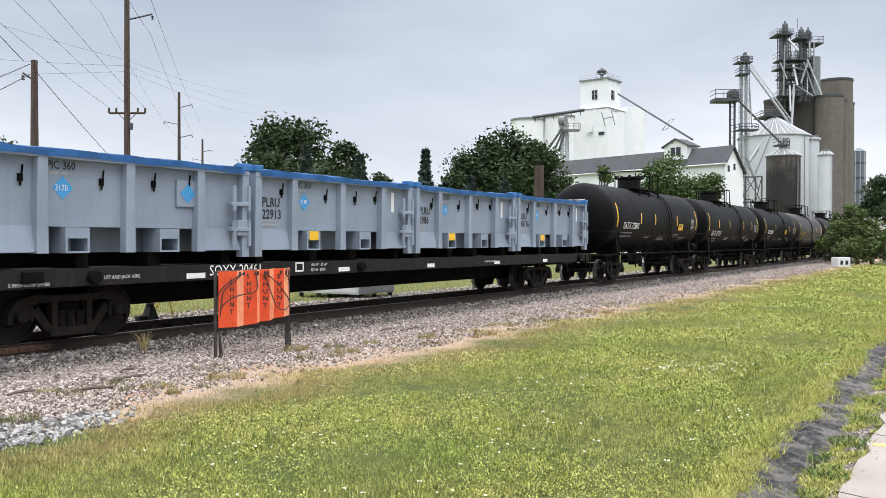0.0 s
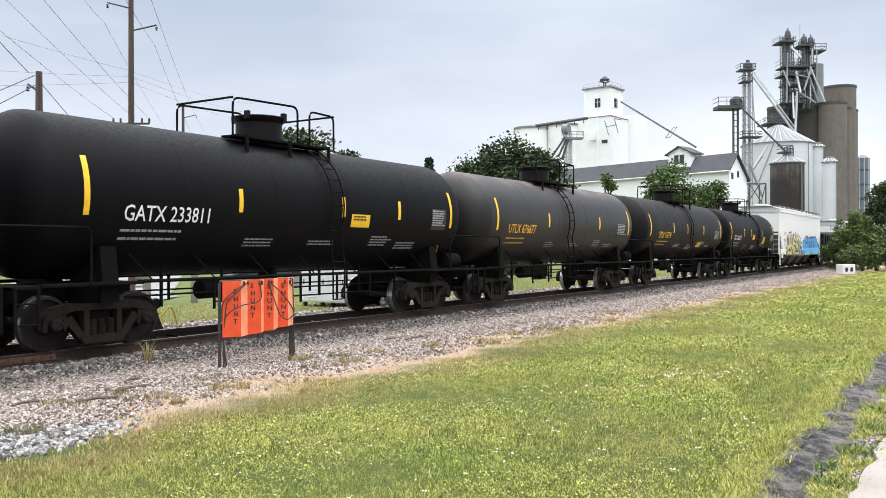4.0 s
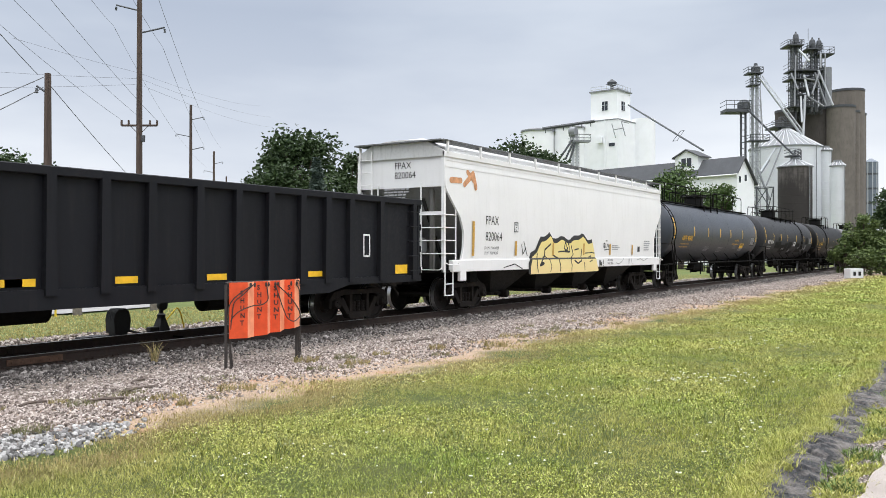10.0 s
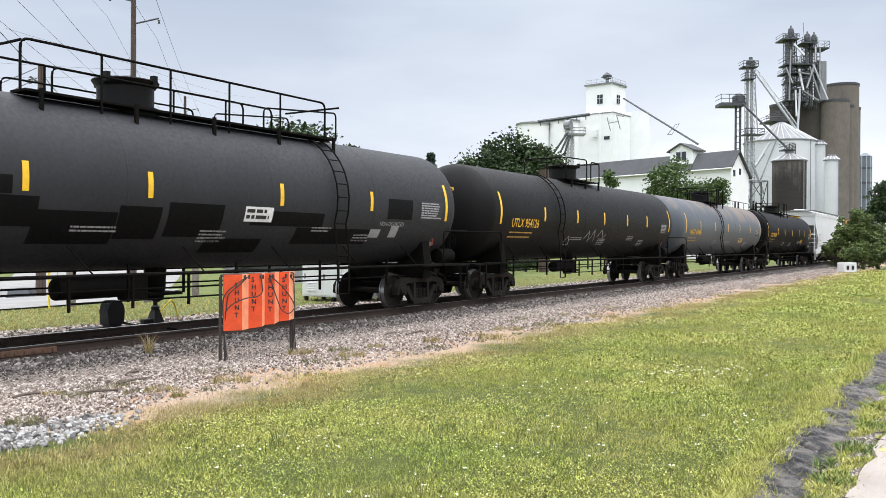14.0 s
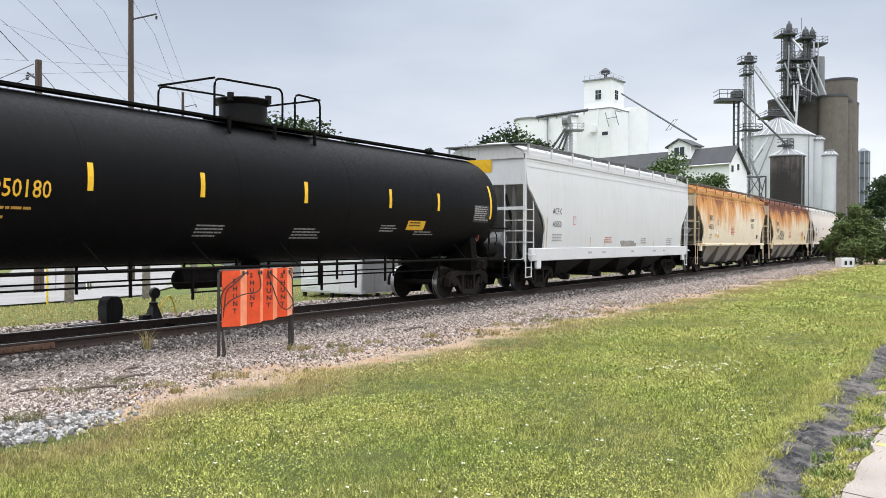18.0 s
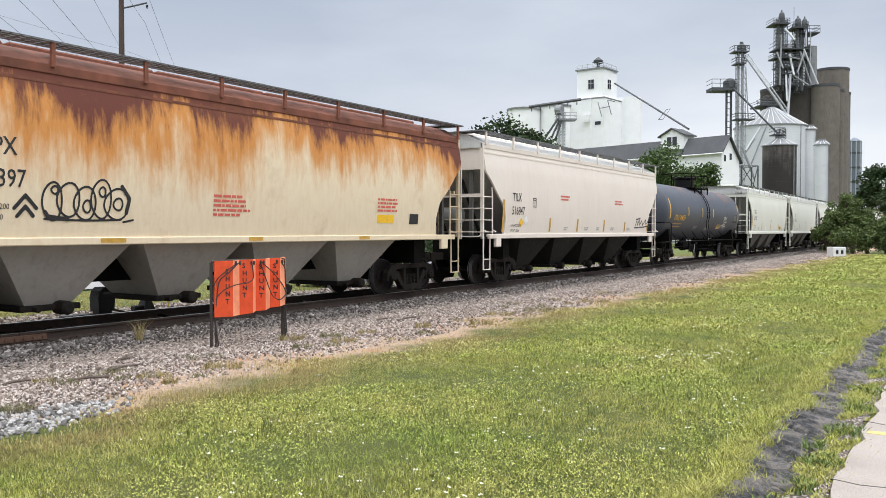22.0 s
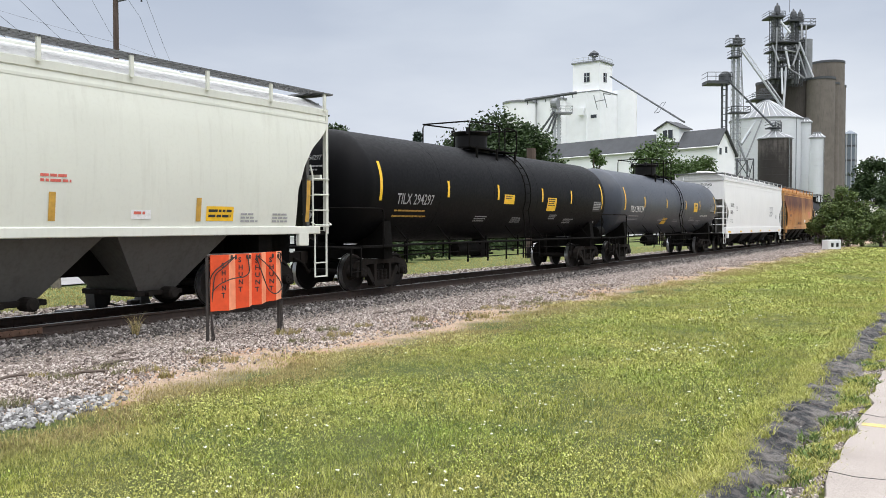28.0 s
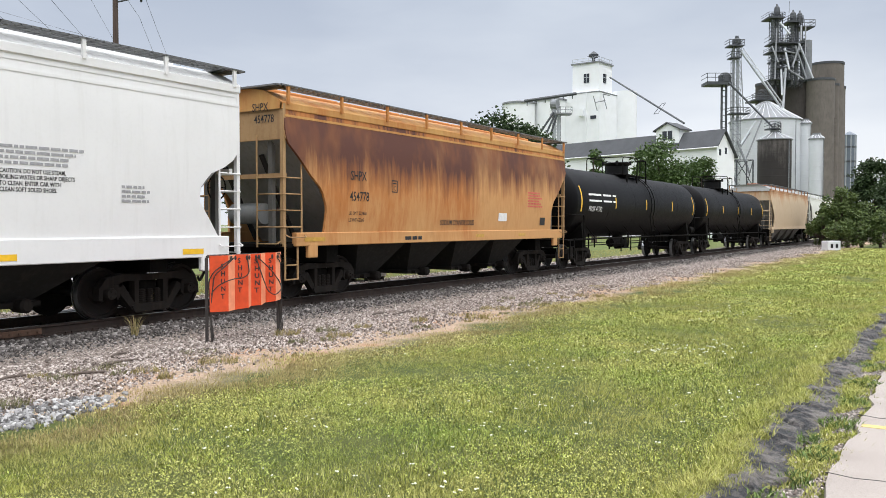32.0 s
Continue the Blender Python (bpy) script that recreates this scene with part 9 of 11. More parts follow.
def round_sign(x, y):
    o = thing("round_sign", "round yellow railway warning sign on a post", "sign", at=(x, y, GZ + dip(x, y)))
    bm = fresh()
    pipe(bm, [(0, 0, -0.1), (0, 0, 2.3)], 0.03, 8)
    part("post", bm, CASE_GREY, o)
    bm = fresh()
    turned(bm, [(-0.01, 0.05), (-0.01, 0.45), (0.01, 0.45), (0.01, 0.05)], "y", 24, (0, -0.04, 2.1))
    bmesh.ops.recalc_face_normals(bm, faces=bm.faces)
    part("sign_face", bm, SIGN_YELLOW, o)


round_sign(24.5, 38.0)


# ---- the train ----
def lines(u, v, texts, size, mat, gap=1.55):
    return [(u, v - k * size * gap, t, size, mat) for k, t in enumerate(texts)]


# paints that belong to one car each
RUSTY_A = rusted("rust_streaked_cream_paint", (0.76, 0.67, 0.52), (0.60, 0.27, 0.07), (0.22, 0.07, 0.028), 4.3, 1.8, 0.12)
RUSTY_B = rusted("heavily_rusted_cream_paint", (0.74, 0.63, 0.46), (0.56, 0.24, 0.06), (0.13, 0.034, 0.02), 4.1, 1.5, 0.18)
RUSTY_C = rusted("rusted_orange_paint", (0.58, 0.31, 0.12), (0.45, 0.165, 0.04), (0.10, 0.034, 0.022), 4.9, 3.4, 0.12, (2.5, 4.02))
RUSTY_D = rusted("faded_beige_paint", (0.52, 0.40, 0.27), (0.42, 0.20, 0.08), (0.2, 0.07, 0.035), 4.4, 1.4, -0.2)
TAN_END = painted("rust_dusted_tan_paint", (0.40, 0.25, 0.12), (0.15, 0.07, 0.035), 0.5, 0.75)
CREAM_END = painted("rust_dusted_cream_paint", (0.58, 0.48, 0.34), (0.25, 0.12, 0.05), 0.5, 0.75)
RED_RUST = plain("red_brown_rust", (0.17, 0.06, 0.036), 0.85, 0, 0.4, 2.0, 0.2)
ORANGE_ROOF = rusted("rusted_orange_roof", (0.56, 0.31, 0.10), (0.45, 0.17, 0.04), (0.2, 0.07, 0.03), 5.2, 2.0, -0.1)


def stained_tank(name, paint, stain, low, high, soft=0.25, cover=0.5):
    """Paint with scattered brown stains on the upper shell."""
    m = Mat(name, 0.45, 0, 0.4)
    z = m.sep()[2]
    up = m.math("DIVIDE", m.math("SUBTRACT", z, low), high - low, True)
    blot = m.noise(0.62, 5, 0.62, stretch=(1.0, 0.5, 0.7))
    w = m.math("MULTIPLY", up, m.ramp(blot, (1 - cover - soft / 2, 0.0), (1 - cover + soft / 2, 1.0)))
    w = m.math("MULTIPLY", w, m.ramp(m.noise(6, 5, 0.7), (0.3, 0.45), (0.6, 1.0)))
    base = m.mix(m.ramp(m.noise(3, 4, stretch=(1, 1, 0.2)), (0.4, 0.0), (0.75, 0.5)), paint, tuple(v * 0.72 for v in paint))
    m.color(m.mix(w, base, stain))
    m.bump(m.noise(0.9, 3), 0.12, 0.03)
    return m.m


TANK_TAN = stained_tank("tan_stained_grey_paint", (0.078, 0.09, 0.108), (0.20, 0.145, 0.105), 3.0, 3.3, 0.1, 0.47)
TANK_PATCH = stained_tank("rust_patched_grey_paint", (0.055, 0.064, 0.085), (0.15, 0.085, 0.06), 3.3, 3.5, 0.05, 0.43)
TANK_RUSTTOP = stained_tank("rust_topped_black_paint", (0.012, 0.011, 0.011), (0.14, 0.095, 0.08), 3.6, 3.9, 0.2, 0.5)


# ---- paint on the cars: strokes in letter-like shapes ----
def patch(field, u0, u1, v0, v1, cell):
    """Flat shape where field(u, v) > 0, cut into small cells with clean edges."""
    nu, nv = int((u1 - u0) / cell) + 2, int((v1 - v0) / cell) + 2
    U = u0 + np.arange(nu) * cell
    V = v0 + np.arange(nv) * cell
    F = field(U[None, :] + 0 * V[:, None], V[:, None] + 0 * U[None, :])
    pts, faces, index = [], [], {}

    def vert(u, v):
        k = (round(u * 2000), round(v * 2000))
        if k not in index:
            index[k] = len(pts)
            pts.append((float(u), float(v)))
        return index[k]
    live = np.maximum.reduce([F[:-1, :-1], F[1:, :-1], F[:-1, 1:], F[1:, 1:]]) > 0
    for j, i in zip(*np.nonzero(live)):
        q = [(U[i], V[j], F[j, i]), (U[i + 1], V[j], F[j, i + 1]), (U[i + 1], V[j + 1], F[j + 1, i + 1]), (U[i], V[j + 1], F[j + 1, i])]
        out = []
        for a, b in zip(q, q[1:] + q[:1]):
            if a[2] > 0:
                out.append(vert(a[0], a[1]))
            if (a[2] > 0) != (b[2] > 0):
                t = a[2] / (a[2] - b[2])
                out.append(vert(a[0] + (b[0] - a[0]) * t, a[1] + (b[1] - a[1]) * t))
        out = [k for n, k in enumerate(out) if k != out[n - 1]]
        if len(set(out)) == len(out) and len(out) > 2:
            faces.append(tuple(out))
    return pts, faces


def strokes(lines_of_points, width, cell=None):
    """One flat shape of brush strokes along lines; a line may carry its own width as a last number."""
    segs = []
    for line in lines_of_points:
        w = width
        if not isinstance(line[-1], tuple):
            w, line = line[-1], line[:-1]
        if len(line) == 1:
            line = [line[0], (line[0][0] + 0.001, line[0][1])]
        segs += [(*a, *b, w / 2) for a, b in zip(line, line[1:])]
    big = max(g[4] for g in segs)
    cell = cell or max(0.014, min(0.04, big * 0.7))

    def field(U, V):
        f = np.full(U.shape, -9.0)
        wob = 0.10 * big
        U = U + wob * np.sin(V * 9 + U * 2)
        V = V + wob * np.sin(U * 8.3 + 1.7)
        for xa, ya, xb, yb, r in segs:
            dx, dy = xb - xa, yb - ya
            t = np.clip(((U - xa) * dx + (V - ya) * dy) / (dx * dx + dy * dy + 1e-9), 0, 1)
            f = np.maximum(f, r - np.hypot(U - xa - t * dx, V - ya - t * dy))
        return f
    pad = big * 1.3 + cell
    us, vs = [g[0] for g in segs] + [g[2] for g in segs], [g[1] for g in segs] + [g[3] for g in segs]
    return patch(field, min(us) - pad, max(us) + pad, min(vs) - pad, max(vs) + pad, cell)


def under_line(top, low, grow=0.0):
    """The area between a rising and falling top line and a level bottom."""
    x, y = [a for a, _ in top], [b for _, b in top]

    def field(U, V):
        t = np.interp(U, x, y) + 0.035 * np.sin(U * 7) + grow
        return np.minimum.reduce([t - V, V - low + grow * 0.3, U - x[0] + grow, x[-1] - U + grow])
    return patch(field, x[0] - 0.3, x[-1] + 0.3, low - 0.1, max(y) + 0.3, 0.04)


def off(surface, d):
    return lambda u, v: (surface(u, v)[0], surface(u, v)[1] - d, surface(u, v)[2])


def at_u(surface, d):
    return lambda u, v: (u - 0.42, surface(u, v)[1] - d, surface(u, v)[2])


def graded(name, lo, mid, hi, z0, z1):
    m = Mat(name, 0.5)
    f = m.math("DIVIDE", m.math("SUBTRACT", m.math("ADD", m.sep()[2], m.math("MULTIPLY", m.math("SUBTRACT", m.noise(3, 3), 0.5), 0.3)), z0), z1 - z0, True)
    m.color(m.ramp(f, (0.0, lo), (0.4, mid), (1.0, hi)))
    return m.m


SPRAY_OLIVE = graded("yellow_spray_paint", (0.50, 0.48, 0.14), (0.64, 0.55, 0.17), (0.68, 0.60, 0.50), 1.2, 2.9)
SPRAY_BLUE = graded("blue_green_spray_paint", (0.55, 0.62, 0.12), (0.10, 0.50, 0.80), (0.05, 0.36, 0.78), 1.0, 1.75)
SPRAY_NAVY = plain("navy_spray_paint", (0.035, 0.10, 0.30), 0.5, 0, 0.3, 3)
SPRAY_YELLOW = graded("pale_yellow_spray_paint", (0.80, 0.62, 0.28), (0.82, 0.68, 0.30), (0.80, 0.66, 0.22), 1.0, 2.2)
SPRAY_LILAC = plain("white_spray_paint", (0.74, 0.72, 0.80), 0.5, 0, 0.1, 5)
def bars_on(car, surface, u, v, w, rows, h, mat, seed):
    stuck("lettering", bars(w, rows, h, h * 0.8, seed), surface, mat, car, u0=u, v0=v)


def stripe_on(car, surface, u, v, w, h, mat=None):
    stuck("reflective_stripe", panel(w, h, 1, 4), surface, mat or OCHRE, car, u0=u, v0=v)


def square_c(car, side, u, v):
    b = 0.025
    stuck("plate_box", joined(moved(panel(0.26, b, 1, 1), 0, 0), moved(panel(0.26, b, 1, 1), 0, 0.28), moved(panel(b, 0.3, 1, 1), 0, 0), moved(panel(b, 0.3, 1, 1), 0.235, 0), moved(glyphs("C", 0.11), 0.08, 0.05), moved(panel(0.14, 0.03, 1, 1), 0.06, 0.21)), side, INK_BLACK, car, u0=u, v0=v)


def extra_aokx(car, L, side, front, eave, z0, z1):
    def painted_side(u, v):
        """The painted words start a little further along the side."""
        return side(u + 0.4 * max(0.0, min(1.0, (15.0 - u) / 12.0)), v)

    # yellow letters over a navy ground
    stuck("graffiti_ground", strokes([[(1.95, 1.34), (8.75, 1.26), 0.42], [(2.1, 1.55), (8.6, 1.55), 0.5], [(3.0, 2.15), (8.3, 2.1), 0.75], [(4.9, 2.6), (5.1, 2.75), 0.3], [(8.8, 2.05), 0.2], [(8.9, 1.75), (8.9, 1.3), 0.3]], 0.4), off(painted_side, 0.001), SPRAY_NAVY, car, "navy painted graffiti ground")
    letters = [[(3.26, 2.6), (3.26, 1.98), (2.83, 1.70), (2.42, 1.62), (2.36, 1.3), 0.40], [(3.2, 2.66), (3.6, 2.72), (4.15, 2.79), 0.32], [(3.6, 2.55), (3.72, 1.98), (4.0, 1.36), 0.34], [(3.0, 1.72), (4.2, 1.9), 0.30],
               [(4.30, 2.48), (4.45, 2.0), (4.60, 1.32), 0.38], [(4.62, 1.45), (4.98, 2.2), (4.88, 2.5), 0.30],
               [(5.42, 2.62), (5.2, 2.2), (5.03, 1.56), (5.0, 1.25), 0.36], [(5.4, 2.6), (5.98, 2.36), 0.32], [(5.3, 2.04), (5.92, 2.04), 0.24], [(5.1, 1.62), (5.75, 1.62), 0.3],
               [(6.13, 2.76), 0.44], [(6.62, 2.55), (6.36, 2.03), (6.22, 1.66), 0.34], [(6.66, 2.55), (7.16, 2.36), (7.02, 1.92), (6.55, 1.82), 0.34], [(6.96, 1.85), (7.08, 1.25), 0.34],
               [(7.1, 2.64), (7.76, 2.46), (8.34, 2.34), (8.28, 1.98), 0.32], [(7.68, 2.38), (7.6, 1.84), (7.82, 1.26), 0.38],
               [(2.45, 1.33), (3.9, 1.30), 0.30], [(5.6, 1.28), (6.9, 1.27), 0.24], [(8.62, 1.5), 0.2], [(8.45, 1.25), 0.16]]
    letters = [l[:-1] + [l[-1] * 0.82] for l in letters]
    wide = [l[:-1] + [l[-1] + 0.13] for l in letters]
    g = stuck("graffiti_outline", strokes(wide, 0.5, 0.035), off(painted_side, 0.004), INK_BLACK, car, "black painted graffiti outline")
    stuck("graffiti_fill", strokes(letters, 0.4, 0.035), off(painted_side, 0.008), SPRAY_OLIVE, g, "pale yellow painted graffiti letters")
    stuck("graffiti_gleam", strokes([[(3.14, 2.62), (3.2, 2.3)], [(4.2, 2.5), (4.3, 2.1)], [(5.5, 2.72), (5.9, 2.52)], [(7.3, 2.68), (7.6, 2.6)], [(6.5, 2.5), (6.36, 2.25)]], 0.035), off(painted_side, 0.011), SPRAY_LILAC, g, "white paint gleams")
    star = [[(2.66 + r * math.cos(a), 2.28 + r * math.sin(a)) for k in range(11) for r, a in ((0.33 if k % 2 == 0 else 0.15, radians(100 + 36 * k)),)]]
    sg = stuck("graffiti_star", strokes(star + [[(2.66, 2.28), 0.3]], 0.14), off(painted_side, 0.005), INK_BLACK, car, "dark painted star")
    stuck("graffiti_fill", strokes(star + [[(2.66, 2.28), 0.28]], 0.05), off(painted_side, 0.009), plain("olive_spray_paint", (0.14, 0.145, 0.10), 0.5, 0, 0.4, 5), sg)
    for u, v in ((2.85, 1.28), (4.2, 1.25), (5.6, 1.42), (7.4, 1.22), (4.9, 1.95), (6.3, 2.2)):
        stuck("graffiti_spot", strokes([[(u, v)]], 0.15), off(painted_side, 0.012), plain("grey_spray_paint", (0.12, 0.12, 0.10), 0.5) if u > 3 else SPRAY_LILAC, car)
    # blue letters, one filled mass with black dividing lines
    def spray(u, v, d):
        return off(side, d)(u, v)

    top = ((9.55, 2.2), (9.74, 2.37), (9.98, 2.1), (10.63, 2.42), (11.06, 2.58), (11.84, 2.63), (12.04, 2.5), (12.53, 2.48), (13.11, 2.53), (13.73, 2.58), (14.05, 2.52), (15.06, 2.58), (15.78, 2.67), (16.44, 2.34), (17.34, 1.98), (17.75, 1.62))
    stuck("graffiti_shadow", strokes([[(9.4, 1.95), (9.3, 1.5), (9.4, 1.25), 0.36], [(9.9, 2.42), (10.35, 2.4), 0.2], [(12.9, 2.6), (13.3, 2.66), 0.2], [(14.3, 2.64), (14.8, 2.66), 0.14], [(16.4, 2.5), (16.9, 2.45), (17.5, 2.1), 0.24]], 0.2), lambda u, v: spray(u, v, 0.001), SPRAY_LILAC, car, "white painted graffiti edge")
    stuck("graffiti_edge", strokes([[(12.55, 2.6), (12.75, 2.72), (13.05, 2.72), (13.3, 2.62)], [(14.1, 2.68), (14.6, 2.72)], [(16.5, 2.55), (16.9, 2.52)], [(10.1, 2.52), (10.4, 2.5)]], 0.05), lambda u, v: spray(u, v, 0.003), plain("violet_spray_paint", (0.16, 0.10, 0.30), 0.5), car, "violet painted line")
    g = stuck("graffiti_outline", under_line(top, 1.16, 0.11), lambda u, v: spray(u, v, 0.004), INK_BLACK, car, "black painted graffiti outline")
    stuck("graffiti_fill", under_line(top, 1.14), lambda u, v: spray(u, v, 0.008), SPRAY_BLUE, g, "blue painted graffiti letters fading to green")
    stuck("graffiti_lines", strokes([[(10.0, 2.05), (9.86, 1.84), (9.8, 1.62), 0.08], [(10.68, 2.4), (10.91, 2.14), (10.66, 1.97), (10.63, 1.64), 0.09], [(11.86, 2.6), (11.77, 2.21), (11.06, 2.08), 0.13], [(10.91, 1.66), (11.55, 1.85), (11.74, 2.02), 0.08],
                                     [(12.04, 2.5), (12.03, 2.12), (12.18, 1.66), (12.28, 1.4), 0.1], [(12.53, 2.44), (12.46, 2.04), (12.85, 1.75), 0.08], [(12.62, 2.25), (13.11, 1.68), 0.12], [(13.11, 2.5), (12.97, 1.95), (13.16, 1.66), 0.07]], 0.08), lambda u, v: spray(u, v, 0.011), INK_BLACK, g, "black painted dividing lines")
    stuck("graffiti_lines", strokes([[(13.57, 2.5), (13.3, 2.05), (13.18, 1.66), 0.1], [(13.81, 2.48), (13.76, 1.68), 0.08], [(13.72, 2.2), (13.6, 1.9), 0.14], [(14.02, 2.5), (13.9, 2.06), (14.13, 1.73), 0.09], [(14.92, 2.27), (14.5, 1.97), (14.8, 1.83), (15.04, 2.05), 0.13],
                                     [(15.09, 2.55), (15.02, 1.71), 0.09], [(15.78, 2.65), (15.68, 1.71), 0.08], [(15.59, 2.5), (15.25, 1.71), 0.11], [(16.42, 2.33), (16.08, 1.99), (16.54, 1.76), 0.1], [(16.69, 2.0), (17.3, 1.93), 0.1], [(9.86, 1.24), (10.3, 1.45), 0.12], [(12.7, 1.3), (12.9, 1.2), 0.07], [(14.75, 1.32), (15.6, 1.26), 0.05]], 0.08), lambda u, v: spray(u, v, 0.011), INK_BLACK, g, "black painted dividing lines")
    stuck("graffiti_tag", strokes([[(17.9, 2.3), (17.95, 2.55), (18.02, 2.35), (18.1, 2.55), (18.12, 2.3)], [(18.2, 2.5), (18.2, 2.3), (18.3, 2.5), (18.42, 2.35)]], 0.04), at_u(painted_side, 0.003), INK_GREY, car, "grey graffiti tag")
    stuck("graffiti_tag", strokes([[(16.95, 1.15), (16.97, 1.36), (17.1, 1.25), (16.98, 1.15)], [(17.15, 1.35), (17.2, 1.16), (17.27, 1.3), (17.33, 1.16), (17.37, 1.35)], [(17.45, 1.15), (17.47, 1.34), (17.6, 1.17), (17.62, 1.35), (17.75, 1.35)]], 0.035), at_u(painted_side, 0.013), INK_BLACK, car, "black graffiti tag")
    for u, w in ((0.75, 0.85), (3.55, 0.5), (6.2, 0.42), (8.95, 0.42), (11.95, 0.5), (14.65, 0.5), (17.5, 0.55)):
        stripe_on(car, off(side, 0.012), u, 1.27, w, 0.1, STRIPE)
    stuck("lettering", glyphs("DO NOT HAMMER ON CAR", 0.09), off(side, 0.012), INK_BLACK, car, u0=12.7, v0=1.21)
    for k, t in enumerate(("AOKX", "91064")):
        stuck("lettering", glyphs(t, 0.22), front, INK_BLACK, car, u0=-0.62, v0=3.95 - 0.32 * k)
    bars_on(car, front, -0.6, 3.4, 0.8, 5, 0.045, INK_GREY, 4)


def extra_fpax(car, L, side, front, eave, z0, z1):
    top = ((4.98, 1.2), (5.13, 1.55), (5.48, 1.64), (5.8, 2.0), (6.47, 2.17), (6.7, 1.97), (7.27, 2.06), (8.07, 1.98), (8.72, 2.14), (9.11, 2.19), (9.6, 2.0), (10.0, 2.0), (10.2, 1.62), (10.5, 1.05))
    dark = tuple((u - 0.10, v + 0.09) for u, v in top)
    g = stuck("graffiti_outline", under_line(dark, 0.98, 0.05), off(side, 0.003), INK_BLACK, car, "black painted graffiti outline")
    stuck("graffiti_fill", under_line(top, 0.96), off(side, 0.007), SPRAY_YELLOW, g, "pale yellow painted graffiti letters")
    stuck("graffiti_lines", strokes([[(5.5, 1.62), (5.42, 1.3), (5.5, 1.02), 0.05], [(5.67, 1.25), (5.8, 1.4), (6.04, 1.55), (6.04, 1.75), (6.47, 1.93), 0.06], [(5.66, 1.24), (5.9, 1.3), 0.1], [(6.04, 1.55), (6.35, 1.41), (6.5, 1.2), (6.41, 1.0), 0.04], [(6.72, 2.0), (6.66, 1.57), (7.07, 1.46), (7.2, 1.18), (7.17, 1.02), 0.05], [(7.07, 1.67), (7.53, 1.7), (7.97, 1.66), (7.53, 1.8), (7.66, 2.06), 0.05],
                                     [(7.66, 2.0), (7.8, 1.75), (7.9, 2.0), (8.0, 1.7), 0.04], [(8.35, 1.38), (8.65, 1.26), (8.95, 1.37), (9.03, 1.79), 0.06], [(8.1, 1.9), (8.3, 1.6), (8.03, 1.39), (8.14, 1.21), (8.1, 1.02), 0.05], [(8.4, 1.75), (8.75, 1.78), 0.05], [(9.67, 1.48), (9.84, 1.54), (9.93, 1.36), (9.67, 1.33), 0.04], [(9.3, 1.62), (9.9, 1.66), (10.2, 1.62), 0.04], [(9.2, 1.3), (9.25, 1.02), 0.05]], 0.05), off(side, 0.010), INK_BLACK, g, "black painted dividing lines")
    stuck("graffiti_tag", strokes([[(10.6, 1.15), (10.6, 1.36)], [(10.72, 1.36), (10.7, 1.2), (10.82, 1.18), (10.8, 1.27), (10.72, 1.26)], [(10.98, 1.36), (10.98, 1.22)], [(10.98, 1.15), (10.98, 1.16)]], 0.045), off(side, 0.006), INK_BLACK, car, "black graffiti tag")
    for k, t in enumerate(("ON A COLD,", "RAINY NIGHT")):
        stuck("graffiti_tag", glyphs(t, 0.085, 0, 0.8), off(side, 0.006), INK_BLACK, car, "thin black painted words", u0=11.4, v0=1.33 - 0.13 * k)
    stuck("graffiti_tag", strokes([[(12.3, 1.25), (12.6, 1.2), (12.9, 1.3), (13.1, 1.42)], [(13.6, 1.2), (13.65, 1.4), (13.75, 1.38), (13.7, 1.2)], [(14.0, 1.4), (13.95, 1.3), (14.05, 1.2)], [(14.6, 1.35), (15.0, 1.4), (15.4, 1.3), (15.9, 1.42)]], 0.025), off(side, 0.006), INK_GREY, car, "thin grey graffiti tag")
    for u, h, m in ((1.38, 0.98, OCHRE), (3.95, 0.45, OCHRE), (6.6, 0.42, OCHRE), (9.14, 0.42, OCHRE), (11.65, 0.42, OCHRE), (14.05, 0.4, OCHRE)):
        stripe_on(car, off(side, 0.013), u, 1.56, 0.13, h, m)
    stuck("label_plate", panel(0.26, 0.22, 1, 1), side, INK_BLACK, car, "small black label", u0=14.75, v0=1.68)
    square_c(car, side, 3.9, 2.28)
    stuck("rust_patch", strokes([[(0.3, 3.62), (0.8, 3.66)], [(1.0, 3.55), (1.5, 3.9), (1.6, 3.5)], [(1.2, 3.9), (1.5, 3.7)]], 0.16), side, plain("orange_rust_bloom", (0.55, 0.27, 0.13), 0.8, 0, 0.35, 6), car, "orange rust patch")
    stuck("graffiti_tag", strokes([[(4.4, 1.9), (4.5, 1.6), (4.7, 1.8)], [(4.55, 2.0), (4.8, 1.55)], [(3.2, 1.2), (3.9, 1.3), (4.4, 1.15)]], 0.03), off(side, 0.003), INK_BLACK, car, "thin black graffiti tag")
    stuck("graffiti_tag", strokes([[(11.1, 2.0), (11.1, 1.85), (11.2, 1.85), (11.2, 2.0), (11.1, 2.0)], [(11.3, 1.85), (11.3, 2.02)], [(11.4, 1.85), (11.5, 2.0), (11.6, 1.86)], [(11.15, 1.75), (11.6, 1.78)], [(11.3, 2.1), (11.45, 2.1)]], 0.035), side, INK_BLACK, car, "black graffiti tag")
    bars_on(car, side, 15.5, 2.1, 0.8, 5, 0.05, INK_GREY, 5)
    bars_on(car, side, 11.95, 1.9, 0.8, 3, 0.04, INK_GREY, 8)
    for k, t in enumerate(("FPAX", "820064")):
        stuck("lettering", glyphs(t, 0.19), front, INK_BLACK, car, u0=-0.2, v0=3.98 - 0.27 * k)
    bars_on(car, front, -0.55, 3.4, 0.9, 4, 0.045, INK_GREY, 6)


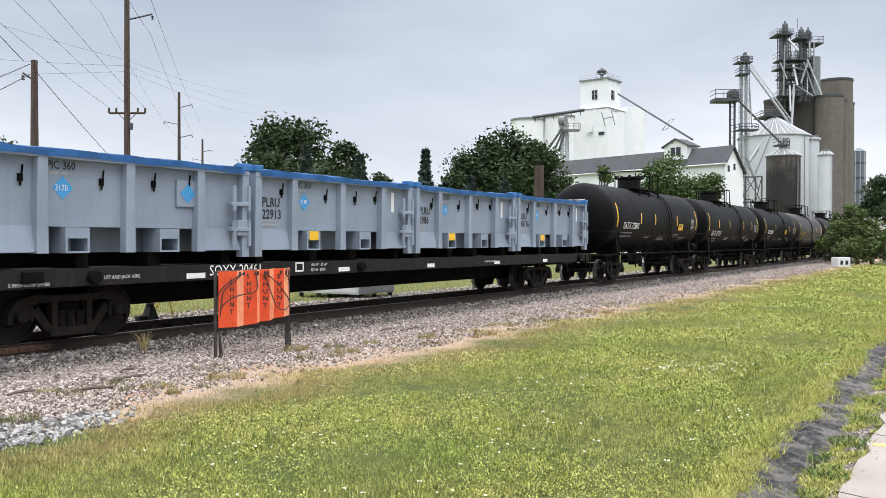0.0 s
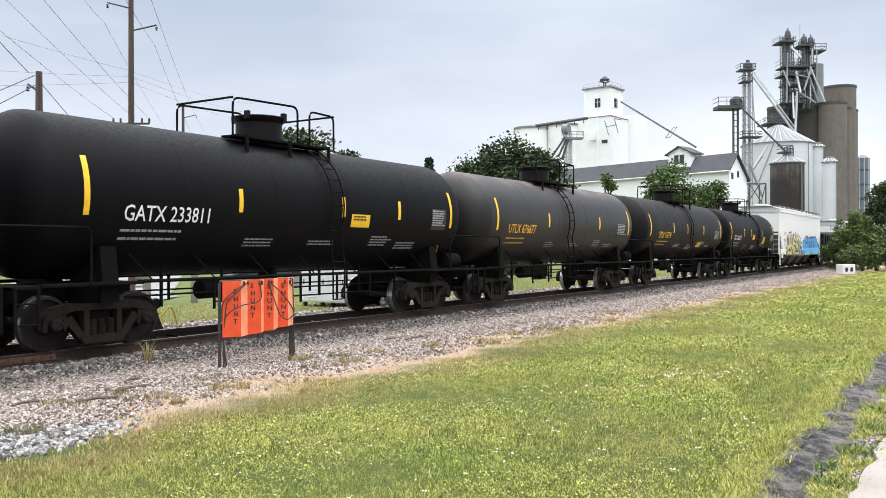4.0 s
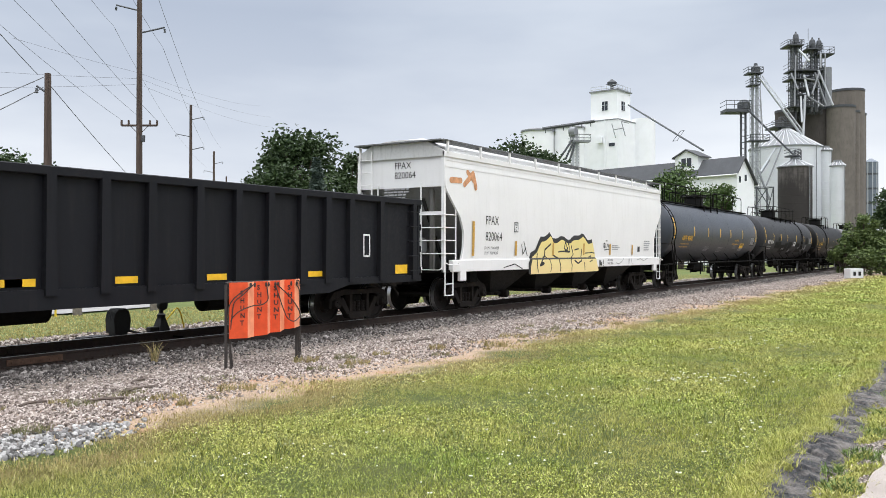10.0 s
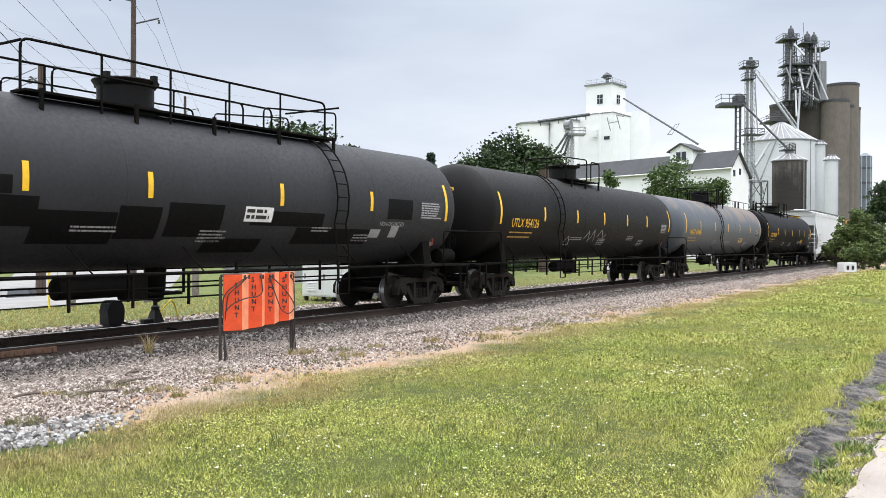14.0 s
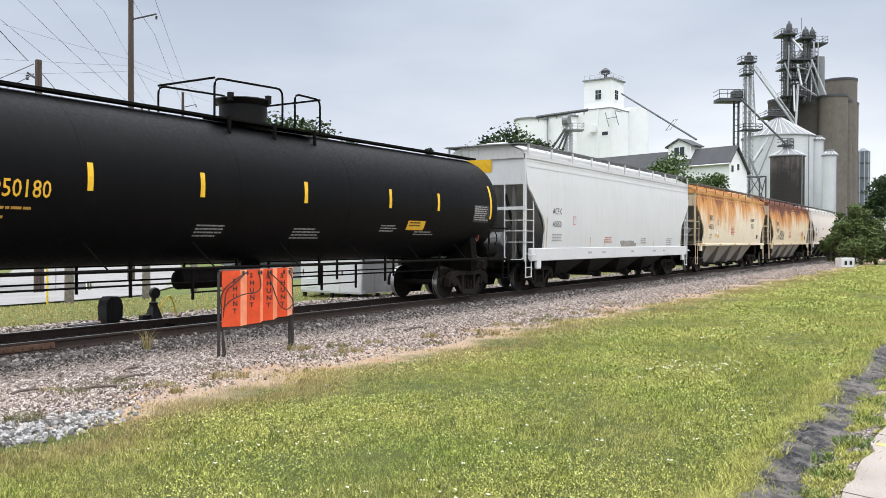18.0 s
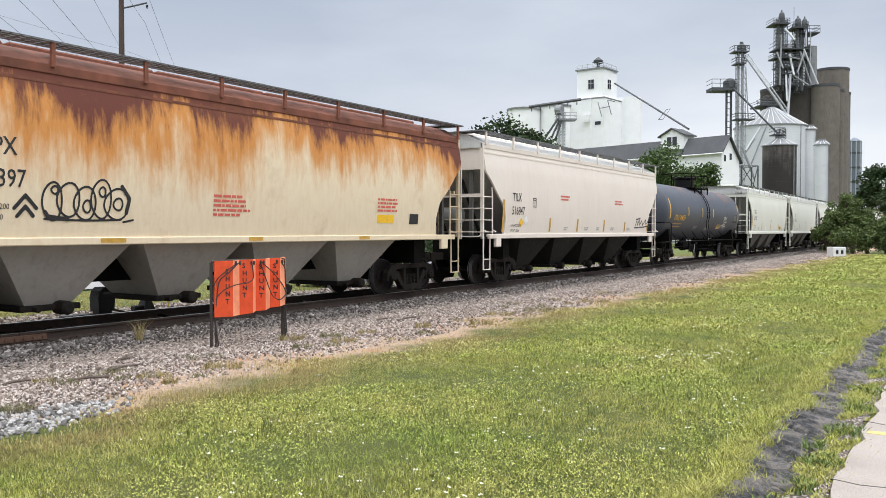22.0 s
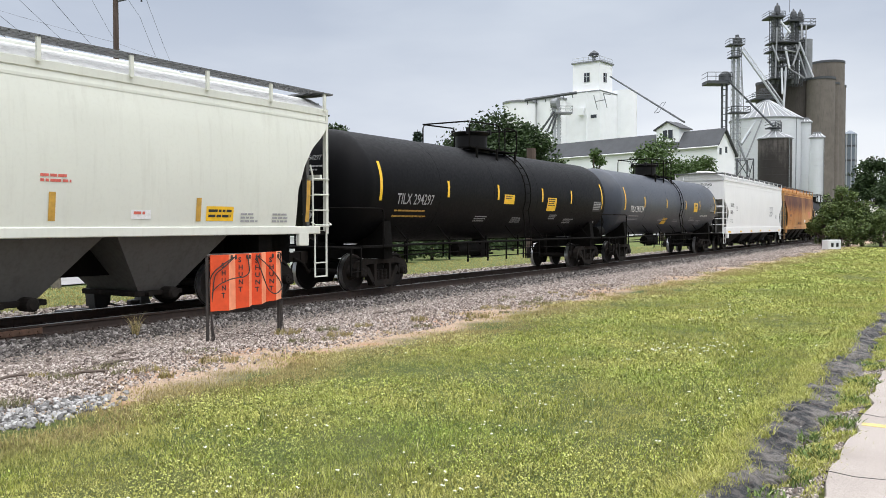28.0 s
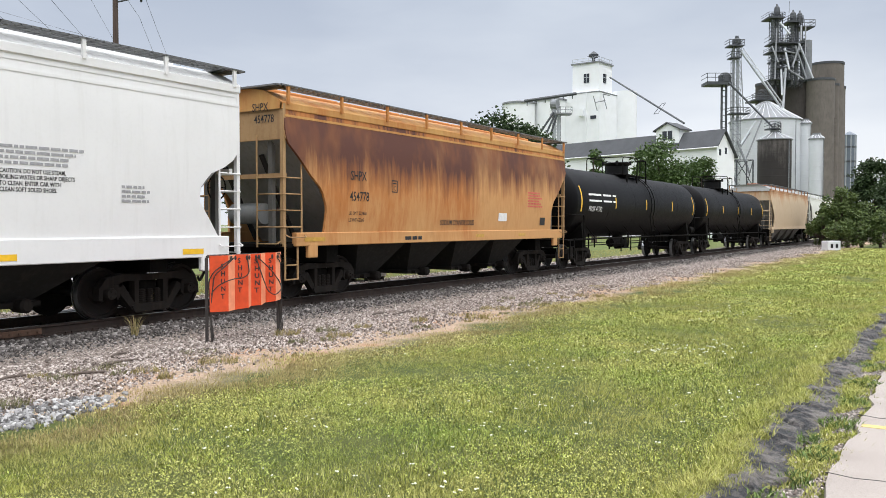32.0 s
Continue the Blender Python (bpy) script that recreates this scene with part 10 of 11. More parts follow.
def extra_acfx(car, L, side, front, eave, z0, z1):
    st = stuck("warning_panel", panel(0.95, 0.42, 1, 1), front, STRIPE, car, "yellow warning panel", u0=-0.72, v0=3.92)
    stuck("panel_writing", bars(0.85, 3, 0.07, 0.05, 2), lambda u, v: (0.022, -u, v), INK_BLACK, st, u0=-0.67, v0=4.23)
    for k, t in enumerate(("ACFX", "40650")):
        stuck("lettering", glyphs(t, 0.15), front, INK_BLACK, car, u0=-0.5, v0=3.74 - 0.2 * k)
    square = plain("faded_red_stencil", (0.55, 0.25, 0.22), 0.6)
    stuck("stencil_box", joined(moved(panel(0.25, 0.03, 1, 1), 0, 0), moved(panel(0.25, 0.03, 1, 1), 0, 0.28), moved(panel(0.03, 0.3, 1, 1), 0, 0), moved(panel(0.03, 0.3, 1, 1), 0.23, 0)), side, square, car, u0=3.6, v0=2.23)
    bars_on(car, side, 6.7, 1.78, 0.85, 3, 0.05, square, 3)
    bars_on(car, side, 1.87, 1.85, 1.0, 3, 0.055, INK_GREY, 3)
    bars_on(car, side, 10.8, 1.75, 0.8, 3, 0.05, INK_GREY, 13)
    bars_on(car, side, 14.3, 1.75, 0.8, 4, 0.05, INK_GREY, 23)
    grime = plain("rubbed_grey_grime", (0.28, 0.27, 0.25), 0.8, 0, 0.3, 4)
    stuck("grime_patch", strokes([[(8.4, 1.62), (9.9, 1.62)], [(8.5, 1.5), (10.2, 1.52)]], 0.12), side, grime, car, "rubbed grey dirt patch")
    rust = plain("light_rust_stain", (0.50, 0.36, 0.20), 0.8, 0, 0.3, 4)
    for u, h in ((1.42, 1.0), (5.2, 0.35), (6.6, 0.3), (11.2, 0.3), (12.5, 0.25)):
        stuck("rust_run", panel(0.06, h, 1, 6), side, rust, car, "thin rust run", u0=u, v0=1.45)
    for u in (5.0, 6.4, 9.6, 12.4, 13.8):
        bars_on(car, side, u, 1.2, 0.4, 1, 0.07, INK_GREY, int(u * 10))


def hopper_marks(car, side, name, number, u, v, size, extra_lines=(), ink=INK_BLACK, drop=0.62):
    stuck("lettering", glyphs(name, size, 0.003, 0.8), side, ink, car, u0=u, v0=v)
    stuck("lettering", glyphs(number, size, 0.003, 0.8), side, ink, car, u0=u - 0.04, v0=v - drop * size / 0.28)
    for k, t in enumerate(extra_lines):
        stuck("lettering", glyphs(t, 0.085, 0, 0.85), side, ink, car, u0=u - 0.06, v0=v - 0.82 - 0.16 * k)


def front_marks(car, front, name, number, v=3.95, size=0.17, u=-0.1):
    for k, t in enumerate((name, number)):
        stuck("lettering", glyphs(t, size, 0.002, 0.8), front, INK_BLACK, car, u0=u, v0=v - 0.25 * k)


def extra_shpx(n, tag):
    def f(car, L, side, front, eave, z0, z1):
        hopper_marks(car, side, "SHPX", n, 2.3, 2.80, 0.27, ("LD LMT 224200", "LT WT 61800"), drop=0.5)
        front_marks(car, front, "SHPX", n, 4.0, 0.17, 0.55)
        if not tag:
            square_c(car, side, 3.93, 2.56)
            for u, v, m in ((3.5, 2.2, INK_WHITE), (3.72, 2.0, STRIPE), (4.2, 1.95, STRIPE), (3.95, 2.15, INK_WHITE)):
                stuck("placard", diamond(0.13), side, m, car, "small diamond placard", u0=u, v0=v)
            bars_on(car, side, 7.0, 2.42, 0.9, 5, 0.05, INK_RED, 1)
            bars_on(car, side, 11.9, 3.05, 1.1, 3, 0.04, INK_BLACK, 2)
            bars_on(car, side, 11.95, 2.7, 1.0, 4, 0.04, INK_BLACK, 3)
        else:
            rings = [[(cx + rx * math.cos(a), cy + ry * math.sin(a) * (1 + 0.15 * math.cos(a))) for a in [radians(15 * k) for k in range(25)]] for cx, cy, rx, ry in ((3.62, 2.12, 0.17, 0.30), (3.9, 2.15, 0.2, 0.27), (4.2, 2.1, 0.2, 0.27), (4.5, 2.18, 0.19, 0.32), (4.8, 2.1, 0.24, 0.26), (3.66, 2.3, 0.06, 0.06), (4.24, 2.05, 0.07, 0.1), (4.83, 2.1, 0.09, 0.1), (4.52, 2.3, 0.06, 0.08))]
            stuck("graffiti_tag", strokes(rings + [[(3.5, 1.84), (4.2, 1.82), (4.9, 1.84)], [(4.95, 1.8), (5.15, 1.84)]], 0.035), side, INK_BLACK, car, "black outline graffiti tag")
            stuck("graffiti_tag", strokes([[(3.5, 1.95), (3.55, 1.88), (3.9, 1.84)], [(4.9, 2.4), (5.05, 2.2), (5.0, 1.95)]], 0.07), off(side, 0.004), INK_BLACK, car, "black graffiti shade")
            stuck("graffiti_tag", strokes([[(3.0, 2.0), (3.18, 2.2), (3.36, 2.0)], [(3.05, 1.88), (3.18, 2.03), (3.31, 1.88)]], 0.06), side, INK_BLACK, car, "black chevron stencil")
            bars_on(car, side, 6.95, 2.3, 1.0, 5, 0.05, INK_RED, 1)
            stripe_on(car, side, 12.2, 1.85, 0.7, 0.2, STRIPE)
            bars_on(car, side, 12.2, 2.4, 1.0, 4, 0.05, INK_RED, 7)
        stuck("label_plate", panel(0.4, 0.26, 1, 1), side, INK_BLACK, car, "small black label", u0=13.6, v0=1.83)
        for u, w in ((0.45, 1.1), (4.5, 0.5), (7.9, 0.4), (11.5, 0.4)):
            stripe_on(car, side, u, 1.455, w, 0.075, OCHRE)
        stuck("placard", diamond(0.2), lambda u, v: (0.6, -u - 0.9, v), INK_BLACK if tag else INK_GREY, car, "dark diamond placard", u0=0, v0=2.25)
    return f


def extra_tilx(number, first):
    def f(car, L, side, front, eave, z0, z1):
        if first:
            hopper_marks(car, side, "TILX", number, 1.76, 2.60, 0.26, ("LD LMT 233500", "LT WT  62500"), drop=0.46)
            square_c(car, side, 3.2, 2.43)
            for u, v, m in ((2.4, 1.93, STRIPE), (2.75, 2.0, INK_WHITE)):
                stuck("placard", diamond(0.16), side, m, car, "small diamond placard", u0=u, v0=v)
            bars_on(car, side, 5.4, 2.84, 1.0, 2, 0.06, INK_RED, 3)
            bars_on(car, side, 10.73, 2.82, 1.0, 2, 0.06, INK_RED, 4)
            for u, h in ((1.1, 1.0), (4.55, 0.46), (6.95, 0.46), (9.6, 0.46), (11.95, 0.4), (14.8, 0.3)):
                stripe_on(car, side, u, 1.63, 0.13, h)
            stuck("graffiti_tag", strokes([[(13.3, 1.85), (13.5, 2.1), (13.6, 1.9), (13.8, 2.15), (13.9, 1.9), (14.1, 2.1), (14.3, 1.9), (14.6, 2.15), (14.7, 1.95), (15.0, 2.1)], [(13.2, 1.78), (15.2, 1.86)], [(13.4, 2.15), (13.9, 2.2)]], 0.05), side, INK_BLACK, car, "black graffiti tag")
            for u in (5.8, 7.7, 8.9, 10.4, 12.3):
                bars_on(car, side, u, 1.75, 0.4, 2, 0.04, INK_GREY, int(u * 10))
        else:
            hopper_marks(car, side, "TILX", number, 1.7, 2.80, 0.25, ("LD LMT 226500", "LT WT  59500", "CU FT   4411"), drop=0.46)
            front_marks(car, front, "TILX", number, 4.34, 0.13, 0.72)
            for u, h in ((1.1, 1.0), (4.15, 0.48), (7.15, 0.46), (10.15, 0.44), (L - 0.85, 0.9)):
                stripe_on(car, side, u, 1.72, 0.12, h)
            st = stuck("warning_panel", panel(0.7, 0.28, 1, 1), side, STRIPE, car, "yellow warning panel", u0=10.4, v0=1.73)
            stuck("panel_writing", bars(0.6, 2, 0.05, 0.05, 2), off(side, 0.004), INK_BLACK, st, u0=10.45, v0=1.9)
            for u in (5.2, 8.7):
                stuck("label_plate", panel(0.42, 0.16, 1, 1), side, INK_WHITE, car, "small white warning label", u0=u, v0=1.76)
                bars_on(car, off(side, 0.004), u + 0.05, 1.84, 0.3, 1, 0.05, INK_RED, 3)
            bars_on(car, side, 7.0, 2.42, 0.6, 2, 0.045, INK_RED, 3)
            for u in (3.0, 11.3, 12.2):
                bars_on(car, side, u, 1.85, 0.5, 3, 0.04, INK_GREY, int(u * 10))
    return f


def extra_dowx(car, L, side, front, eave, z0, z1):
    hopper_marks(car, side, "DOWX", "69702", 1.55, 2.70, 0.24, (), drop=0.52)
    front_marks(car, front, "DOWX", "69702", 3.95, 0.18, 0.1)
    for k, t in enumerate(("LD LMT  220600", "LT WT    65400")):
        stuck("lettering", glyphs(t, 0.085, 0.001, 0.8), side, INK_BLACK, car, u0=1.45, v0=1.88 - 0.16 * k)
    square_c(car, side, 3.1, 2.5)
    bars_on(car, side, 13.75, 2.84, 1.45, 4, 0.046, INK_GREY, 2)
    for k, t in enumerate(("CAUTION. DO NOT USE STEAM,", "BOILING WATER OR SHARP OBJECTS", "TO CLEAN. ENTER CAR WITH", "CLEAN SOFT SOLED SHOES.")):
        stuck("lettering", glyphs(t, 0.066, 0.002, 0.8), side, INK_BLACK, car, u0=13.75, v0=2.46 - 0.095 * k)
    bars_on(car, side, 15.9, 2.3, 0.6, 4, 0.045, INK_GREY, 4)
    bars_on(car, front, -0.7, 3.1, 0.5, 3, 0.06, INK_GREY, 5)
    for u in (0.85, 4.1, 7.2, 10.2, 13.5, 17.2):
        stripe_on(car, side, u, 1.12, 0.7 if u < 1 else 0.5, 0.1, STRIPE)


def extra_rust(car, L, side, front, eave, z0, z1):
    hopper_marks(car, side, "SHPX", "454778", 2.2, 2.72, 0.22, ("LD LMT 222400", "LT WT 62200"), drop=0.62)
    front_marks(car, front, "SHPX", "454778", 4.12, 0.17, 0.62)
    square_c(car, side, 3.85, 2.48)
    stuck("lettering", glyphs("SODIUM CYANIDE SOLID", 0.15, 0.003, 0.78), side, INK_BLACK, car, u0=6.2, v0=1.66)
    bars_on(car, side, 11.6, 2.7, 1.2, 6, 0.05, INK_RED, 3)
    stuck("label_plate", panel(0.55, 0.25, 1, 1), side, INK_WHITE, car, "small pale label", u0=9.6, v0=1.78)
    stuck("label_plate", panel(0.4, 0.26, 1, 1), side, INK_BLACK, car, "small black label", u0=12.6, v0=1.65)
    bars_on(car, side, 4.5, 1.28, 1.0, 1, 0.09, INK_BLACK, 3)
    for u, w in ((0.6, 0.7), (8.2, 0.5), (11.0, 0.5)):
        stripe_on(car, side, u, 1.3, w, 0.09, OCHRE)


def buffed(car, L, side, head, zc, R, s0, s1):
    """Newer black paint rolled over old marks."""
    fresh_black = painted("newer_black_paint", (0.0035, 0.0035, 0.004), (0.01, 0.01, 0.01), 0.1, 0.6, spec=0.12)
    for u0, u1, v0, v1 in ((4.4, 6.35, 1.93, 2.4), (6.3, 7.8, 1.66, 2.2), (7.82, 8.7, 1.75, 2.32), (8.85, 10.15, 1.8, 2.42), (10.9, 13.1, 2.05, 2.35), (12.3, 14.9, 1.68, 2.03), (15.45, 16.5, 2.3, 2.8), (9.9, 11.4, 1.5, 1.78), (5.2, 5.9, 2.42, 2.7)):
        stuck("paint_patch", panel(u1 - u0, v1 - v0, 1, 8), side, fresh_black, car, "rectangle of newer black paint", u0=u0, v0=v0)
    p = stuck("label_plate", panel(0.78, 0.3, 1, 4), off(side, 0.004), INK_WHITE, car, "white warning label", u0=10.7, v0=2.12)
    stuck("panel_writing", bars(0.7, 2, 0.07, 0.05, 3), off(side, 0.008), INK_BLACK, p, u0=10.74, v0=2.3)
    for u, v, w, h in ((14.9, 1.84, 0.4, 0.2), (15.7, 1.85, 0.32, 0.28)):
        stuck("label_plate", panel(w, h, 1, 3), off(side, 0.004), INK_GREY, car, "small grey label", u0=u, v0=v)


# ---- the train, car by car ----
flat_car(8.1, 33.3)
for k, (x0, l) in enumerate(((9.92, 5.62), (15.72, 5.64), (21.56, 5.62), (27.38, 5.64))):
    container(x0, l, k, 0.27 if k % 2 == 0 else 0.3)
HOT = (INK_YELLOW, "2426")
tank_car(36.25, 47.70, TANK_BLACK, stripes=(4.17, 6.1, 9.4), dome=6.65, ladder_at=8.1, title="GATX 233801", panels=((9.7, 2.2, 0.75, 0.3),), table=(11.75, 2.2, 0.6, 0.6), placard=HOT)
tank_car(50.40, 62.57, TANK_BLACK, stripes=(3.32, 5.81, 9.34, 11.64), title_v=-0.64, dome=6.55, ladder_at=8.35, title="GATX 229715", table=(12.3, 2.2, 0.8, 0.55), placard=HOT)
tank_car(65.23, 76.50, TANK_BLACK, stripes=(4.7, 7.9, 10.1), dome=6.65, ladder_at=7.6, title="GATX 233811", panels=((8.2, 2.2, 0.7, 0.3),), table=(11.6, 2.2, 0.7, 0.55), placard=HOT)
tank_car(79.21, 90.49, TANK_RUSTTOP, "black railway tank car with rust along its top", stripes=(4.9, 9.4), dome=6.7, ladder_at=6.6, title="UTLX 676677", ink=INK_YELLOW, table=(11.25, 2.15, 1.05, 0.55), placard=HOT)
tank_car(93.36, 105.27, TANK_SOOT, stripes=(4.6, 6.86, 9.75), dome=7.6, ladder_at=7.4, title="UTLX 676741", title_u=2.4, ink=INK_YELLOW, panels=((9.0, 1.75, 0.78, 0.28),), table=(11.9, 2.15, 1.0, 0.5), placard=HOT)
tank_car(107.84, 119.53, TANK_BLACK, stripes=(4.47, 6.38, 9.44), dome=6.8, ladder_at=8.15, title="TILX 202832", panels=((6.75, 2.25, 0.65, 0.3), (9.8, 1.97, 0.68, 0.46)), table=(12.1, 2.15, 0.95, 0.45), placard=HOT,
         marks=lines(2.2, 1.92, ["LD LMT  212100 LB  96200 KG", "LT WT    73900 LB  33500 KG"], 0.085, INK_GREY))
hopper_car(121.61, 140.21, WHITE_PAINT, "white covered hopper car with coloured graffiti", "straight", 4.5, (1.22, 1.6), 0.0, 4, POCKET_GREY, ledge=2, extra=extra_aokx, board_z=0.26,
           marks=[(1.66, 2.64, "AOKX", 0.27, INK_BLACK), (1.6, 2.12, "91064", 0.27, INK_BLACK), (1.66, 1.95, "LD LMT 219700", 0.09, INK_BLACK), (1.66, 1.79, "LT WT   66300", 0.09, INK_BLACK)])
gondola(141.30, 157.38)
hopper_car(158.55, 176.33, WHITE_PAINT, "white covered hopper car with yellow graffiti", "scoop", 4.42, (1.12, 1.45), 0.05, 4, POCKET_BLACK, ledge=2, extra=extra_fpax, board_z=0.26,
           marks=[(2.14, 2.47, "FPAX", 0.26, INK_BLACK), (2.14, 2.0, "820064", 0.26, INK_BLACK), (2.08, 1.75, "LD LMT 192600 LBS", 0.08, INK_BLACK), (2.08, 1.6, "LT WT  93400 LBS", 0.08, INK_BLACK)])
LPG = (INK_RED, "1075")
tank_car(178.37, 194.61, TANK_GREY, "long slate grey railway tank car with a top handrail", 1.5, 2.68, rails="long", stripes=(4.4, 6.9, 9.2, 11.4, 14.15), dome=9.3, ladder_at=1.0, title="NATX 400405", title_u=2.5, title_size=0.23, ink=INK_YELLOW, panels=((13.9, 1.9, 0.85, 0.28),), table=(16.15, 2.07, 1.15, 0.5), placard=LPG,
         marks=[(12.5, 2.3, "NON ODORIZED", 0.09, INK_YELLOW), (12.0, 2.08, "LIQUEFIED PETROLEUM GAS", 0.09, INK_YELLOW)])
tank_car(197.48, 214.30, TANK_FADED, "long black railway tank car in a moving train", 1.5, 2.68, stripes=(3.7, 6.1, 8.4, 11.7, 14.77), rail_span=(6.4, 14.3), dome=9.0, ladder_at=13.6, title="NATX 400514", title_size=0.24, table=(16.85, 2.3, 1.05, 0.5), placard=LPG, marks=[(15.2, 2.13, "NON-ODORIZED", 0.1, INK_GREY)], extra=buffed)
tank_car(217.43, 233.75, TANK_SOOT, "long black railway tank car with small graffiti", 1.5, 2.68, stripes=(4.33, 7.03, 9.6, 12.1, 14.5), dome=9.0, ladder_at=5.55, title="UTLX 954126", ink=INK_YELLOW, table=(16.4, 2.2, 0.9, 0.45), placard=LPG,
         extra=lambda car, L, side, head, zc, R, s0, s1: stuck("graffiti_tag", strokes([[(8.0, 1.9), (8.3, 2.2), (8.5, 1.8), (8.8, 2.25), (9.0, 1.85)], [(9.2, 2.0), (9.5, 2.25), (9.8, 1.95), (10.0, 2.1)], [(6.3, 1.75), (6.6, 2.0), (6.9, 1.7), (6.5, 1.7)]], 0.035), side, INK_GREY, car, "grey graffiti tags"))
tank_car(236.5, 252.91, TANK_TAN, "long grey railway tank car with tan rust stains", 1.5, 2.68, rails="wire", stripes=(3.8, 6.65, 9.43, 12.2, 14.85), dome=9.0, ladder_at=7.9, title="NATX 400486", ink=INK_YELLOW, panels=((12.5, 1.88, 0.86, 0.24),), table=(16.4, 2.33, 0.95, 0.45), placard=LPG)
tank_car(255.63, 272.33, TANK_BLACK, "long black railway tank car with a top walkway", 1.5, 2.68, rails="low", stripes=(4.55, 6.92, 9.8, 12.9, 15.1), dome=9.4, ladder_at=0.8, title="UTLX 950180", title_size=0.27, title_v=-0.36, ink=INK_YELLOW, panels=((13.8, 1.94, 0.8, 0.24),), table=(17.0, 2.2, 0.9, 0.5), placard=LPG)
hopper_car(274.62, 292.45, PALE_GREY, "pale grey covered hopper car with streaked sides", "wide", 4.5, (1.0, 1.42), 0.08, 4, POCKET_BLACK, ledge=2, extra=extra_acfx, board_z=0.28,
           marks=[(1.9, 2.57, "ACFX", 0.22, INK_BLACK), (1.9, 2.13, "40650", 0.22, INK_BLACK)])
hopper_car(293.87, 310.22, RUSTY_A, "cream covered hopper car streaked with orange rust", "wide", 4.3, (1.42, 1.55), 0.1, 4, POCKET_PALE, extra=extra_shpx("455311", False), roof_paint=ORANGE_ROOF, end_paint=CREAM_END)
hopper_car(311.67, 327.91, RUSTY_B, "cream covered hopper car with a red-brown rusted top", "wide", 4.3, (1.42, 1.55), 0.1, 4, POCKET_PALE, extra=extra_shpx("455397", True), roof_paint=RED_RUST, end_paint=CREAM_END)
hopper_car(329.25, 345.56, BEIGE_PAINT, "beige covered hopper car with a black graffiti tag", "wide", 4.3, (1.42, 1.56), 0.1, 4, POCKET_BLACK, extra=extra_tilx("516847", True))
tank_car(347.97, 362.01, TANK_PATCH, "blue-grey railway tank car with rust patches on top", stripes=(4.42, 7.1, 9.37), dome=8.6, ladder_at=8.0, title="UTLX 204059", ink=INK_YELLOW, panels=((10.75, 1.78, 0.75, 0.24),), table=(14.1, 2.15, 0.95, 0.48), placard=LPG,
         extra=lambda car, L, side, head, zc, R, s0, s1: stuck("graffiti_tag", strokes([[(11.9, 2.2), (11.93, 2.5), (12.03, 2.33), (12.12, 2.5), (12.15, 2.22)], [(12.2, 2.45), (12.22, 2.24), (12.36, 2.24), (12.38, 2.46)], [(12.62, 2.46), (12.48, 2.4), (12.46, 2.26), (12.6, 2.24), (12.62, 2.34)], [(11.8, 1.82), (11.95, 2.12), (12.05, 1.85), (12.15, 2.1), (12.28, 1.84), (12.4, 2.12), (12.5, 1.86), (12.66, 2.1)], [(11.75, 1.98), (12.75, 1.92)], [(12.0, 2.18), (12.7, 2.16)]], 0.03), side, INK_WHITE, car, "white graffiti tag"))
for (a, b), num in zip(((364.49, 378.42), (379.72, 393.23), (394.59, 408.68)), ("571725", "571723", "571711")):
    hopper_car(a, b, PALE_GREEN, "pale green-grey covered hopper car in a moving train", "deep", 4.27, (1.45, 1.62), 0.1, 3, POCKET_GREY, extra=extra_tilx(num, False))
tank_car(410.78, 425.80, TANK_BLACK, stripes=(4.5, 7.49, 10.71, 13.21), dome=8.3, ladder_at=9.4, title="TILX 294297", ink=INK_GREY, panels=((7.9, 2.3, 0.7, 0.3), (11.15, 2.12, 0.75, 0.46)), table=(15.4, 2.15, 0.9, 0.4), placard=(INK_WHITE, "1993"))
tank_car(428.58, 443.81, TANK_BLUEGREY, "dark grey railway tank car in a moving train", stripes=(3.85, 7.2, 10.5, 13.2), dome=8.2, ladder_at=9.5, title="TILX 293139", panels=((12.05, 2.3, 0.7, 0.48), (7.1, 1.66, 0.7, 0.3)), table=(15.4, 2.3, 1.05, 0.5), placard=(INK_WHITE, "2280"),
         marks=[(13.5, 2.06, "HEXAMETHYLENEDIAMINE", 0.1, INK_WHITE)])
hopper_car(445.78, 464.5, WHITE_PAINT, "white covered hopper car with a grey roof walkway", "notch", 4.45, (1.05, 1.45), 0.05, 4, POCKET_BLACK, ledge=2, extra=extra_dowx, board_z=0.26)
hopper_car(465.76, 480.59, RUSTY_C, "orange-brown rusted covered hopper car", "wide", 4.3, (1.2, 1.5), 0.1, 4, POCKET_BLACK, extra=extra_rust, roof_paint=ORANGE_ROOF, end_paint=TAN_END)
tank_car(482.43, 498.01, TANK_BLACK, radius=1.4, centre=2.55, stripes=(5.0, 9.0, 13.0), dome=8.9, ladder_at=9.7, placard=(INK_WHITE, "1824"), marks=[(2.05, 2.2, "PROX 41782", 0.2, INK_WHITE)],
         extra=lambda car, L, side, head, zc, R, s0, s1: stuck("logo_block", bars(3.2, 1, 0.32, 0, 6), side, INK_WHITE, car, "white block mark", u0=2.05, v0=2.58))
tank_car(500.92, 516.34, TANK_BLACK, radius=1.4, centre=2.55, stripes=(5.0, 9.0, 13.0), dome=8.0, ladder_at=9.0)
hopper_car(518.72, 536.35, RUSTY_D, "faded beige covered hopper car with rust", "wide", 4.35, (1.3, 1.5), 0.1, 4, POCKET_GREY)
